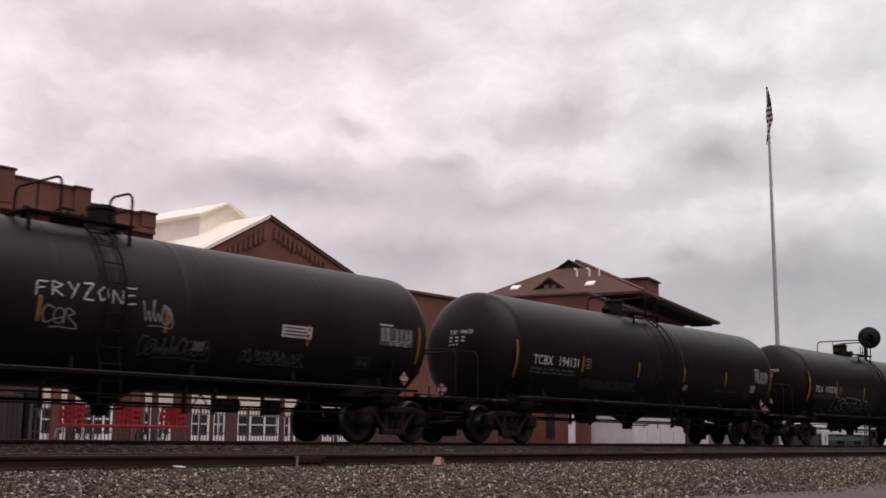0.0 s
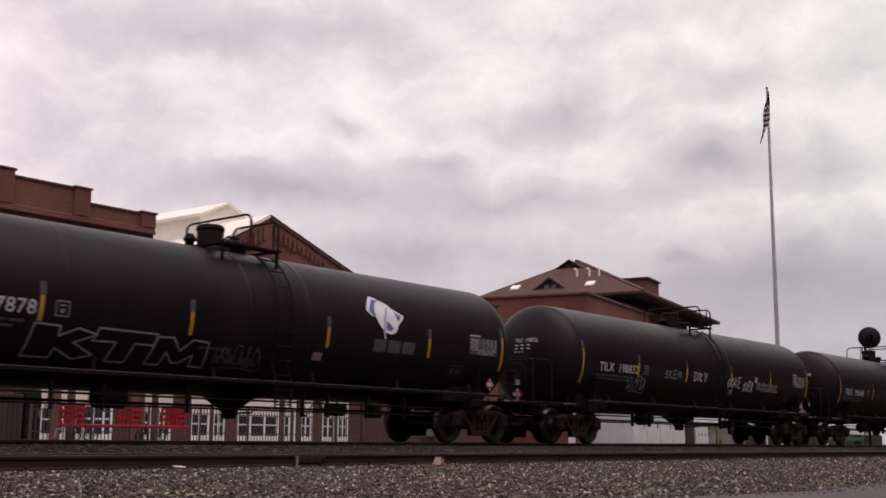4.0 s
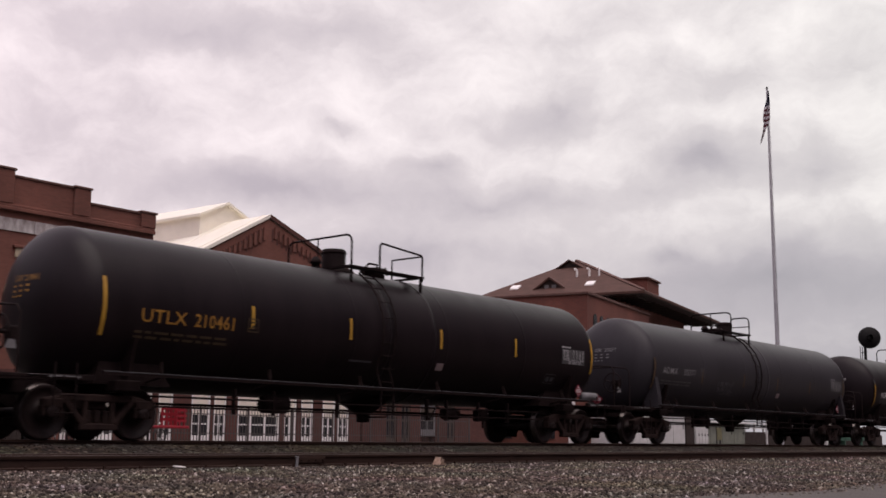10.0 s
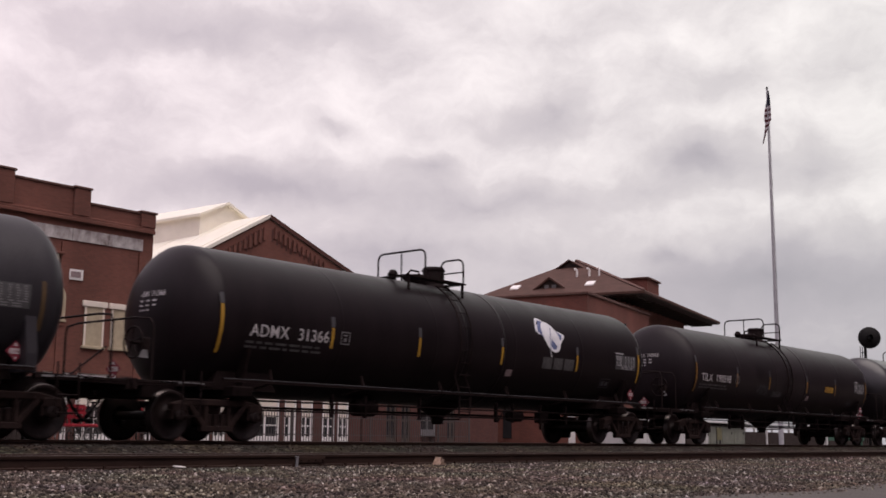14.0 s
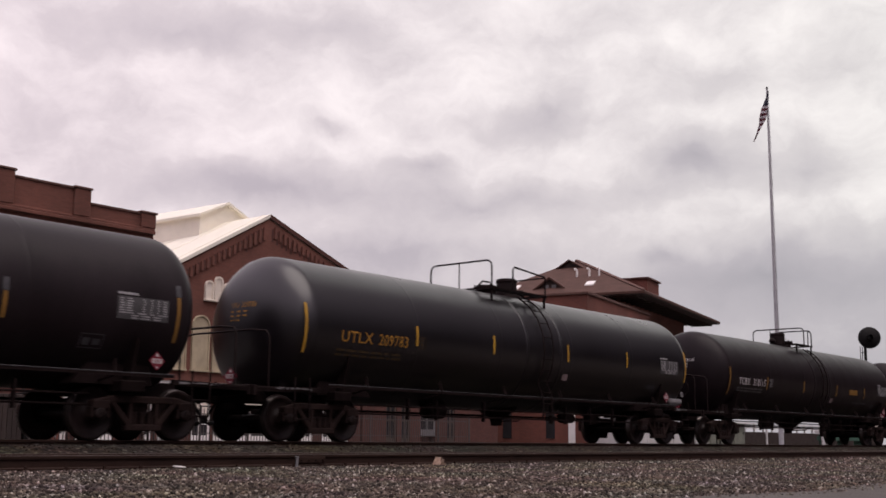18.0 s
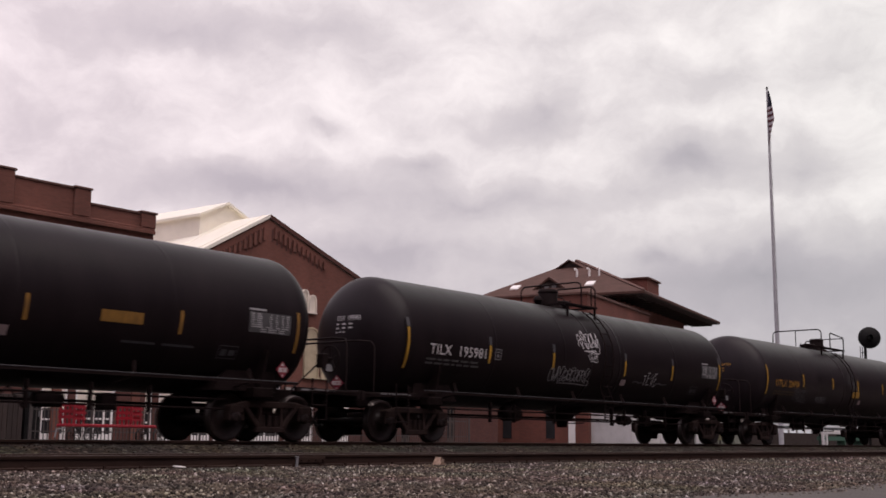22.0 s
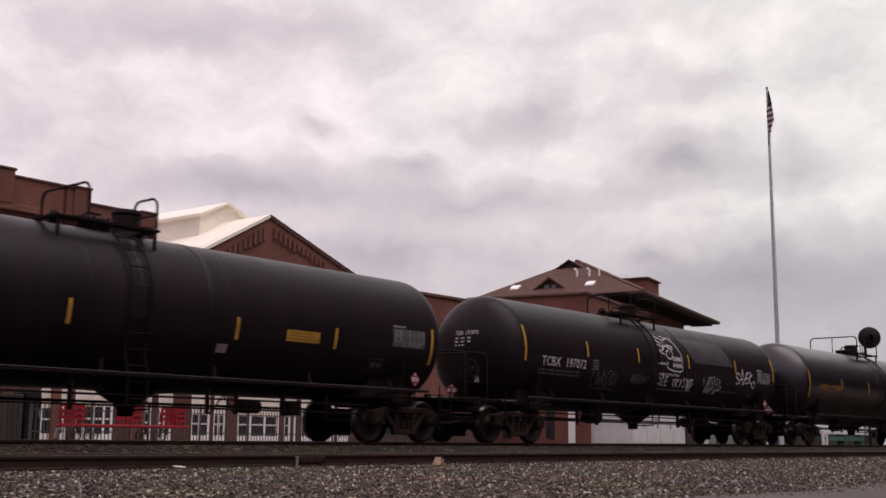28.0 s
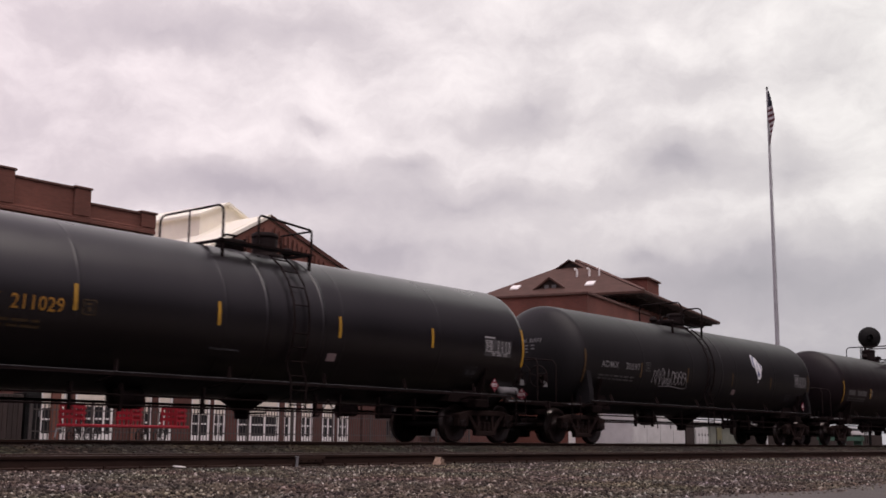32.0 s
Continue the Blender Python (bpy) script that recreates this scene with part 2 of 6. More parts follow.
def ballast_mat(name, per_island, tone=1.0, sat=1.0):
    """Crushed stone: greys and browns varied stone by stone."""
    m = bpy.data.materials.new(name)
    m.use_nodes = True
    n, l = m.node_tree.nodes, m.node_tree.links
    b = n["Principled BSDF"]
    ramp = n.new("ShaderNodeValToRGB")
    cr = ramp.color_ramp
    cr.elements[0].position, cr.elements[0].color = 0.0, (0.014, 0.0098, 0.0088, 1)
    cr.elements[1].position, cr.elements[1].color = 1.0, (0.57, 0.52, 0.455, 1)
    for pos, col in ((0.35, (0.055, 0.042, 0.0335, 1)), (0.68, (0.115, 0.0895, 0.0705, 1)), (0.90, (0.209, 0.172, 0.137, 1))):
        e = cr.elements.new(pos)
        e.color = col
    co = n.new("ShaderNodeTexCoord")
    if per_island:
        g = n.new("ShaderNodeNewGeometry")
        l.new(g.outputs["Random Per Island"], ramp.inputs["Fac"])
    else:
        v = n.new("ShaderNodeTexVoronoi")
        v.inputs["Scale"].default_value = 16
        l.new(co.outputs["Object"], v.inputs["Vector"])
        sep = n.new("ShaderNodeSeparateColor")
        l.new(v.outputs["Color"], sep.inputs[0])
        l.new(sep.outputs[0], ramp.inputs["Fac"])
        bp = n.new("ShaderNodeBump")
        bp.inputs["Strength"].default_value, bp.inputs["Distance"].default_value = 0.9, 0.04
        bp.invert = True
        l.new(v.outputs["Distance"], bp.inputs["Height"])
        l.new(bp.outputs["Normal"], b.inputs["Normal"])
    nz, mx = n.new("ShaderNodeTexNoise"), n.new("ShaderNodeMix")
    mx.data_type, mx.blend_type = "RGBA", "MULTIPLY"
    mx.inputs["Factor"].default_value = 0.5
    nz.inputs["Scale"].default_value, nz.inputs["Detail"].default_value = 0.7, 5
    l.new(co.outputs["Object"], nz.inputs["Vector"])
    l.new(ramp.outputs["Color"], mx.inputs["A"])
    l.new(nz.outputs["Color"], mx.inputs["B"])
    hs = n.new("ShaderNodeHueSaturation")
    hs.inputs["Saturation"].default_value, hs.inputs["Value"].default_value = sat, tone
    l.new(mx.outputs["Result"], hs.inputs["Color"])
    l.new(hs.outputs["Color"], b.inputs["Base Color"])
    b.inputs["Roughness"].default_value = 0.9
    b.inputs["Specular IOR Level"].default_value = 0.2
    MATS[name] = m


ballast_mat("ballast_ground", False, 1.0)
ballast_mat("ballast_stone", True, 1.04, 0.98)
ballast_mat("ballast_oily", True, 0.32, 1.25)
ballast_mat("track_bed_dirt", False, 0.3, 1.3)


# ---- mesh building ----
class Geo:
    """Vertices and faces of one part, gathered from simple solids."""

    def __init__(self):
        self.v, self.f, self.s = [], [], []

    def add(self, verts, faces, smooth=False, m=None):
        k = len(self.v)
        self.v += [tuple(m @ Vector(p)) for p in verts] if m is not None else [tuple(p) for p in verts]
        self.f += [tuple(i + k for i in f) for f in faces]
        self.s += [smooth] * len(faces)
        return self

    def box(self, x0, x1, y0, y1, z0, z1, m=None, ch=0.0):
        if ch <= 0:
            v = [(x, y, z) for z in (z0, z1) for y in (y0, y1) for x in (x0, x1)]
            return self.add(v, [(0, 2, 3, 1), (4, 5, 7, 6), (0, 1, 5, 4), (2, 6, 7, 3), (0, 4, 6, 2), (1, 3, 7, 5)], m=m)
        c = min(ch, (x1 - x0) * 0.4, (y1 - y0) * 0.4, (z1 - z0) * 0.4)
        bm = bmesh.new()
        bmesh.ops.create_cube(bm, size=1.0)
        for q in bm.verts:
            q.co = Vector((x0 if q.co.x < 0 else x1, y0 if q.co.y < 0 else y1, z0 if q.co.z < 0 else z1))
        bmesh.ops.bevel(bm, geom=bm.edges[:], offset=c, segments=1, affect="EDGES")
        bm.verts.index_update()
        v, f = [q.co.copy() for q in bm.verts], [[q.index for q in g.verts] for g in bm.faces]
        bm.free()
        return self.add(v, f, m=m)

    def ring(self, rings, smooth=True, cap=(True, True), m=None):
        n = len(rings[0])
        v = [p for r in rings for p in r]
        f = [(i * n + j, i * n + (j + 1) % n, (i + 1) * n + (j + 1) % n, (i + 1) * n + j) for i in range(len(rings) - 1) for j in range(n)]
        self.add(v, f, smooth, m)
        if cap[0]:
            self.add(rings[0], [tuple(range(n))[::-1]], False, m)
        if cap[1]:
            self.add(rings[-1], [tuple(range(n))], False, m)
        return self

    def cyl(self, p0, p1, r0, r1=None, n=12, m=None):
        return self.tube([p0, p1], r0, n, r1, m)

    def tube(self, pts, r, n=6, r1=None, m=None):
        pts = [Vector(p) for p in pts]
        r1 = r if r1 is None else r1
        rings = []
        up = None
        for i, p in enumerate(pts):
            d = ((pts[min(i + 1, len(pts) - 1)] - pts[max(i - 1, 0)])).normalized()
            if up is None:
                up = Vector((0, 0, 1)) if abs(d.z) < 0.9 else Vector((1, 0, 0))
            a = d.cross(up).normalized()
            b = a.cross(d).normalized()
            up = b
            q = r + (r1 - r) * i / max(1, len(pts) - 1)
            rings.append([p + a * (q * math.cos(-math.tau * j / n)) + b * (q * math.sin(-math.tau * j / n)) for j in range(n)])
        return self.ring(rings, True, m=m)

    def lathe(self, prof, n=24, axis="x", m=None, cap=(True, True)):
        """Turn (place along the axis, radius) about the axis."""
        rings = []
        for a, r in prof:
            ring = []
            for j in range(n):
                c, s = r * math.cos(math.tau * j / n), r * math.sin(math.tau * j / n)
                ring.append({"x": (a, c, s), "y": (s, a, c), "z": (c, s, a)}[axis])
            rings.append(ring)
        return self.ring(rings, True, cap, m)

    def beam(self, p0, p1, w, h, ch=0.0, up=(0, 1, 0)):
        """A bar from p0 to p1, w thick along up and h across."""
        p0, p1 = Vector(p0), Vector(p1)
        d = (p1 - p0).normalized()
        u = Vector(up)
        s = d.cross(u).normalized()
        u = s.cross(d)
        mm = Matrix((d, u, s)).transposed().to_4x4()
        mm.translation = p0
        return self.box(0, (p1 - p0).length, -w / 2, w / 2, -h / 2, h / 2, mm, ch)

    def prism(self, poly, t0, t1, plane="xz", m=None):
        """A polygon, counter-clockwise seen from -y (xz) or from above (xy), thickened from t0 to t1."""
        n = len(poly)
        place = (lambda a, b, t: (a, t, b)) if plane == "xz" else (lambda a, b, t: (a, b, t)) if plane == "xy" else (lambda a, b, t: (t, a, b))
        v = [place(a, b, t0) for a, b in poly] + [place(a, b, t1) for a, b in poly]
        f = [tuple(range(n)), tuple(range(2 * n - 1, n - 1, -1))] + [(i, i + n, (i + 1) % n + n, (i + 1) % n) for i in range(n)]
        return self.add(v, f, m=m)

    def mesh(self, name, material):
        me = bpy.data.meshes.new(name)
        me.from_pydata(self.v, [], self.f)
        me.polygons.foreach_set("use_smooth", self.s)
        me.materials.append(material)
        bm = bmesh.new()
        bm.from_mesh(me)
        bmesh.ops.recalc_face_normals(bm, faces=bm.faces[:])
        bm.to_mesh(me)
        bm.free()
        return me


def part(name, geo, material, parent=None, label="", at=None):
    """Link a Geo, or a mesh, as one mesh object under a thing or a part."""
    me = geo if isinstance(geo, bpy.types.Mesh) else geo.mesh(name, MATS[material])
    ob = new(name, me)
    if parent is not None:
        ob.parent = parent
    if at is not None:
        ob.matrix_basis = at
    if label:
        ob["label"] = label
    return ob


def thing(name, label, category, group="", kind="", at=None):
    ob = tagged(new(name), label, category, group, kind)
    ob.empty_display_size = 0.3
    if at is not None:
        ob.matrix_basis = at
    return ob

# ---- the sky seen ahead: a slow bank of cloud far behind everything ----
def cloud_bank():
    m = bpy.data.materials.new("cloud_layer")
    m.use_nodes = True
    n, l = m.node_tree.nodes, m.node_tree.links
    n.clear()
    out, em = n.new("ShaderNodeOutputMaterial"), n.new("ShaderNodeEmission")
    co, mp, warp, wn1 = n.new("ShaderNodeTexCoord"), n.new("ShaderNodeMapping"), n.new("ShaderNodeVectorMath"), n.new("ShaderNodeTexNoise")
    # the sheet's own axes: x to the right of the view, z up, y far off; in units of the distance
    mp.inputs["Scale"].default_value = (1 / 1800, 1 / 1800, 1 / 1800)
    l.new(co.outputs["Object"], mp.inputs["Vector"])
    wn1.inputs["Scale"].default_value, wn1.inputs["Detail"].default_value = 13.0, 7
    l.new(mp.outputs["Vector"], wn1.inputs["Vector"])
    sub, scl = n.new("ShaderNodeVectorMath"), n.new("ShaderNodeVectorMath")
    sub.operation, scl.operation, warp.operation = "SUBTRACT", "SCALE", "ADD"
    sub.inputs[1].default_value = (0.5, 0.5, 0.5)
    scl.inputs["Scale"].default_value = 0.06
    l.new(wn1.outputs["Color"], sub.inputs[0])
    l.new(sub.outputs[0], scl.inputs[0])
    l.new(mp.outputs["Vector"], warp.inputs[0])
    l.new(scl.outputs[0], warp.inputs[1])
    # (right, up, half width, half height, strength): darker undersides of cloud
    total = None
    for cx, cz, sx, sz, k in CLOUDS:
        bm, bl, mul = n.new("ShaderNodeMapping"), n.new("ShaderNodeTexGradient"), n.new("ShaderNodeMath")
        bm.inputs["Location"].default_value = (-cx / sx, 0, -cz / sz)
        bm.inputs["Scale"].default_value = (1 / sx, 0, 1 / sz)
        bl.gradient_type = "QUADRATIC_SPHERE"
        l.new(warp.outputs[0], bm.inputs["Vector"])
        l.new(bm.outputs["Vector"], bl.inputs["Vector"])
        mul.operation = "MULTIPLY_ADD"
        mul.inputs[1].default_value = k
        l.new(bl.outputs["Fac"], mul.inputs[0])
        if total is not None:
            l.new(total, mul.inputs[2])
        else:
            mul.inputs[2].default_value = 0.0
        total = mul.outputs[0]
    # greyer down towards the horizon, most of all to the east
    sepv, low, east, wide = n.new("ShaderNodeSeparateXYZ"), n.new("ShaderNodeMapRange"), n.new("ShaderNodeMapRange"), n.new("ShaderNodeMath")
    l.new(warp.outputs[0], sepv.inputs[0])
    low.inputs["From Min"].default_value, low.inputs["From Max"].default_value = 0.20, 0.05
    low.inputs["To Min"].default_value, low.inputs["To Max"].default_value = 0.0, 0.55
    east.inputs["From Min"].default_value, east.inputs["From Max"].default_value = -0.3, 0.3
    east.inputs["To Min"].default_value, east.inputs["To Max"].default_value = 0.5, 0.85
    l.new(sepv.outputs["Z"], low.inputs["Value"])
    l.new(sepv.outputs["X"], east.inputs["Value"])
    wide.operation = "MULTIPLY_ADD"
    l.new(low.outputs["Result"], wide.inputs[0])
    l.new(east.outputs["Result"], wide.inputs[1])
    l.new(total, wide.inputs[2])
    total = wide.outputs[0]
    nz, nm = n.new("ShaderNodeTexNoise"), n.new("ShaderNodeMapping")
    nm.inputs["Scale"].default_value = (1, 1, 1.6)
    nz.inputs["Scale"].default_value, nz.inputs["Detail"].default_value, nz.inputs["Roughness"].default_value = 12.0, 8, 0.6
    l.new(warp.outputs[0], nm.inputs["Vector"])
    l.new(nm.outputs["Vector"], nz.inputs["Vector"])
    mix = n.new("ShaderNodeMath")
    mix.operation = "MULTIPLY_ADD"
    mix.inputs[1].default_value = 0.48
    l.new(nz.outputs["Fac"], mix.inputs[0])
    l.new(total, mix.inputs[2])
    ramp = n.new("ShaderNodeValToRGB")
    cr = ramp.color_ramp
    cr.elements[0].position, cr.elements[0].color = 0.15, (1.0, 0.975, 0.98, 1)
    cr.elements[1].position, cr.elements[1].color = 0.95, (0.42, 0.41, 0.455, 1)
    for at, col in ((0.34, (0.72, 0.695, 0.72, 1)), (0.6, (0.53, 0.51, 0.555, 1))):
        e = cr.elements.new(at)
        e.color = col
    l.new(mix.outputs[0], ramp.inputs["Fac"])
    # rosier towards the west, cooler to the east
    sep, tr, tint, mul2 = n.new("ShaderNodeSeparateXYZ"), n.new("ShaderNodeMapRange"), n.new("ShaderNodeMix"), n.new("ShaderNodeMix")
    l.new(mp.outputs["Vector"], sep.inputs[0])
    tr.inputs["From Min"].default_value, tr.inputs["From Max"].default_value = -0.4, 0.4
    l.new(sep.outputs["X"], tr.inputs["Value"])
    tint.data_type, mul2.data_type, mul2.blend_type = "RGBA", "RGBA", "MULTIPLY"
    tint.inputs["A"].default_value, tint.inputs["B"].default_value = (1.0, 0.932, 0.995, 1), (0.94, 0.97, 0.965, 1)
    l.new(tr.outputs["Result"], tint.inputs["Factor"])
    mul2.inputs["Factor"].default_value = 1.0
    l.new(ramp.outputs["Color"], mul2.inputs["A"])
    l.new(tint.outputs["Result"], mul2.inputs["B"])
    l.new(mul2.outputs["Result"], em.inputs["Color"])
    em.inputs["Strength"].default_value = 1.0
    l.new(em.outputs[0], out.inputs["Surface"])
    MATS["cloud_layer"] = m
    g = Geo()
    na, ne = 40, 20
    v, f = [], []
    for j in range(ne + 1):
        el = radians(-3 + 51 * j / ne)
        for i in range(na + 1):
            az = radians(-42 + 84 * i / na)
            v.append((1800 * math.sin(az) * math.cos(el), 1800 * math.cos(az) * math.cos(el), 1800 * math.sin(el)))
    f = [(j * (na + 1) + i, j * (na + 1) + i + 1, (j + 1) * (na + 1) + i + 1, (j + 1) * (na + 1) + i) for j in range(ne) for i in range(na)]
    g.add(v, f, True)
    return tagged(part("backdrop_sky", g, "cloud_layer"), "pale overcast sky with soft grey cloud banks", "sky", kind="structure")


CLOUDS = [(-0.131, 0.22, 0.264, 0.048, 0.42), (-0.081, 0.267, 0.036, 0.016, 0.2), (0.003, 0.241, 0.056, 0.024, 0.3), (0.107, 0.287, 0.064, 0.04, 0.22), (0.077, 0.272, 0.12, 0.032, 0.16), (0.24, 0.243, 0.068, 0.044, 0.5),
          (0.218, 0.162, 0.036, 0.018, 0.22), (-0.208, 0.344, 0.208, 0.048, 0.26), (-0.071, 0.348, 0.136, 0.048, 0.2), (0.058, 0.204, 0.24, 0.036, 0.3), (-0.022, 0.163, 0.24, 0.048, 0.34), (0.294, 0.137, 0.208, 0.06, 0.5),
          (0.328, 0.228, 0.104, 0.048, 0.24), (0.194, 0.218, 0.096, 0.04, 0.18), (-0.309, 0.261, 0.128, 0.056, 0.12), (0.144, 0.345, 0.072, 0.04, 0.12), (0.26, 0.31, 0.128, 0.04, 0.14)]
sky_bank = cloud_bank()

# ---- ground: one sheet across the yard, the ballast shoulders and on to the horizon ----
NEAR_Y, TRAIN_Y = 13.6, 17.91
PROFILE = [(-1200, -0.47), (0, -0.47), (4.6, -0.465), (5.6, -0.455), (11.6, -0.40), (12.2, -0.375), (15.0, -0.375), (15.3, -0.36), (16.25, -0.13), (16.55, -0.085), (17.04, -0.085), (17.2, -0.20),
           (18.6, -0.20), (18.78, -0.10), (19.3, -0.10), (20.3, -0.20), (60, -0.16), (400, -0.16), (2600, -0.16)]
XS = [-1500, -200, -40, 0, 20, 40, 60, 80, 120, 200, 500, 2600]


def ground():
    g = Geo()
    v = [(x, y, z) for y, z in PROFILE for x in XS]
    w = len(XS)
    g.add(v, [(j * w + i, j * w + i + 1, (j + 1) * w + i + 1, (j + 1) * w + i) for j in range(len(PROFILE) - 1) for i in range(w - 1)])
    tagged(part("ground", g, "ballast_ground"), "grey-brown crushed stone ballast and gravel yard", "ground", kind="structure")
    g = Geo()
    # oily dirt of the two track beds, lying on the stone
    strip = [(y, z + 0.006) for y, z in PROFILE if 12.2 <= y <= 20.3]
    v = [(x, y, z) for y, z in strip for x in (-200, 0, 40, 80, 200, 420)]
    g.add(v, [(j * 6 + i, j * 6 + i + 1, j * 6 + i + 7, j * 6 + i + 6) for j in range(len(strip) - 1) for i in range(5)])
    tagged(part("track_bed", g, "track_bed_dirt"), "dark oily dirt and cinders between the rails", "track bed", kind="structure")
    g = Geo()
    # worn service road in front of the camera, with an uneven edge
    edge = [(-60 + 2.0 * i, 4.75 + 0.3 * math.sin(i * 1.7) + 0.25 * math.sin(i * 0.53 + 1)) for i in range(66)]
    v = [(x, -30, -0.458) for x, _ in edge] + [(x, y, -0.450) for x, y in edge]
    k = len(edge)
    g.add(v, [(i, i + 1, k + i + 1, k + i) for i in range(k - 1)])
    tagged(part("service_road", g, "asphalt"), "pale worn asphalt service road edge", "road", kind="structure")
    g = Geo()
    g.box(-60, 110, 22.0, 58, -0.3, -0.15)
    tagged(part("platform_pavement", g, "concrete_grey"), "grey concrete depot platform", "platform", kind="structure")


ground()


def stones(bands, seed, material, label):
    """Crushed stone lying on the shoulder and between the rails: irregular six-pointed lumps."""
    rng = np.random.default_rng(seed)
    spots = []
    for n_st, x0, x1, y0, y1, s0, s1 in bands:
        x = x0 + (x1 - x0) * rng.random(n_st)
        y = y0 + (y1 - y0) * rng.random(n_st)
        s = s0 + (s1 - s0) * rng.random(n_st) ** 1.9
        keep = x * 1.0 > 0.35 * y
        spots.append(np.stack([x, y, s], 1)[keep])
    p = np.concatenate(spots)
    n = len(p)
    z = np.interp(p[:, 1], [a for a, _ in PROFILE], [b for _, b in PROFILE])
    base = np.array([(1, 0, 0), (0, 1, 0), (-1, 0, 0), (0, -1, 0), (0, 0, 0.8), (0, 0, -0.8)], float)
    v = base[None] * (0.65 + 0.7 * rng.random((n, 6, 1)))
    v += 0.25 * (rng.random((n, 6, 3)) - 0.5)
    a = rng.random(n) * math.tau
    t = (rng.random(n) - 0.5) * 1.2
    ca, sa, ct, st = np.cos(a), np.sin(a), np.cos(t), np.sin(t)
    x1, y1 = v[..., 0] * ca[:, None] - v[..., 1] * sa[:, None], v[..., 0] * sa[:, None] + v[..., 1] * ca[:, None]
    z1 = v[..., 2] * ct[:, None] + x1 * st[:, None]
    x2 = x1 * ct[:, None] - v[..., 2] * st[:, None]
    v = np.stack([x2, y1, z1], -1) * p[:, 2][:, None, None]
    v += np.stack([p[:, 0], p[:, 1], z + p[:, 2] * 0.25], 1)[:, None]
    tri = np.array([(0, 1, 4), (1, 2, 4), (2, 3, 4), (3, 0, 4), (1, 0, 5), (2, 1, 5), (3, 2, 5), (0, 3, 5)])
    faces = (tri[None] + 6 * np.arange(n)[:, None, None]).reshape(-1, 3)
    me = bpy.data.meshes.new("ballast_stones")
    me.vertices.add(n * 6)
    me.vertices.foreach_set("co", v.reshape(-1).astype(np.float32))
    me.loops.add(len(faces) * 3)
    me.loops.foreach_set("vertex_index", faces.reshape(-1).astype(np.int32))
    me.polygons.add(len(faces))
    me.polygons.foreach_set("loop_start", (np.arange(len(faces)) * 3).astype(np.int32))
    me.update(calc_edges=True)
    me.materials.append(MATS[material])
    tagged(new("ballast_stones", me), label, "gravel", kind="stuff")


stones(((74000, 2, 26, 4.4, 12.9, 0.008, 0.028), (1500, 2, 26, 3.4, 4.6, 0.006, 0.018), (18000, 26, 60, 5.0, 12.9, 0.016, 0.04)), 5, "ballast_stone", "loose grey and brown crushed ballast stones")
stones(((12000, 4, 60, 14.4, 16.9, 0.012, 0.03), (3500, 5, 60, 16.9, 19.2, 0.016, 0.034), (3500, 4, 60, 12.9, 14.3, 0.016, 0.034)), 6, "ballast_oily",
       "oily dark brown ballast stones between the tracks")

RAIL = [(-0.07, -0.168), (0.07, -0.168), (0.07, -0.155), (0.012, -0.14), (0.009, -0.05), (0.034, -0.04), (0.037, -0.008), (0.028, 0.0),
        (-0.028, 0.0), (-0.037, -0.008), (-0.034, -0.04), (-0.009, -0.05), (-0.012, -0.14), (-0.07, -0.155)]


def track(name, yc, top, ties, label):
    t = thing(name, label, "railway track", kind="structure")
    for s in (-1, 1):
        g = Geo()
        g.prism([(yc + s * 0.754 + a, top + b) for a, b in RAIL], -120, 420, "yz")
        r = part("rail", g, "rail_rust", t)
        g = Geo()
        g.prism([(yc + s * 0.754 - 0.026, top), (yc + s * 0.754 + 0.026, top), (yc + s * 0.754 + 0.02, top + 0.003), (yc + s * 0.754 - 0.02, top + 0.003)], -120, 420, "yz")
        part("running_surface", g, "rail_top", r, "worn steel running surface")
        g = Geo()
        for i in range(int(ties)):
            x = -4 + i * 0.55
            g.box(x - 0.09, x + 0.09, yc + s * 0.754 - 0.16, yc + s * 0.754 + 0.16, top - 0.185, top - 0.169)
            g.box(x - 0.05, x - 0.02, yc + s * 0.754 - 0.10, yc + s * 0.754 - 0.07, top - 0.169, top - 0.13)
            g.box(x + 0.02, x + 0.05, yc + s * 0.754 + 0.07, yc + s * 0.754 + 0.10, top - 0.169, top - 0.13)
        part("tie_plates", g, "rail_rust", t)["kind"] = "stuff"
    g = Geo()
    g.box(-0.115, 0.115, -1.32, 1.32, -0.09, 0.09, ch=0.012)
    me = g.mesh("tie", MATS["tie_wood"])
    rnd = random.Random(3)
    for i in range(int(ties)):
        part("tie", me, None, t, at=pose(-4 + i * 0.55 + rnd.uniform(-0.03, 0.03), yc + rnd.uniform(-0.05, 0.05), top - 0.275, 0, 0, rnd.uniform(-1.2, 1.2)))
    return t


near_track = track("near_track", NEAR_Y, -0.187, 150, "rusty unused siding track on dark wooden ties")
track("main_track", TRAIN_Y, 0.0, 150, "main line track with steel rails on wooden ties")

# rail joint bar, a scrap of wood and a flat pale scrap beside the near rail
NR = NEAR_Y - 0.754
g = Geo()
g.box(12.02, 12.62, NR - 0.05, NR - 0.014, -0.32, -0.22, ch=0.01)
for i in range(4):
    g.cyl((12.1 + 0.15 * i, NR - 0.085, -0.27), (12.1 + 0.15 * i, NR - 0.05, -0.27), 0.016, n=6)
part("joint_bar", g, "rail_rust", near_track, "bolted steel joint bar")

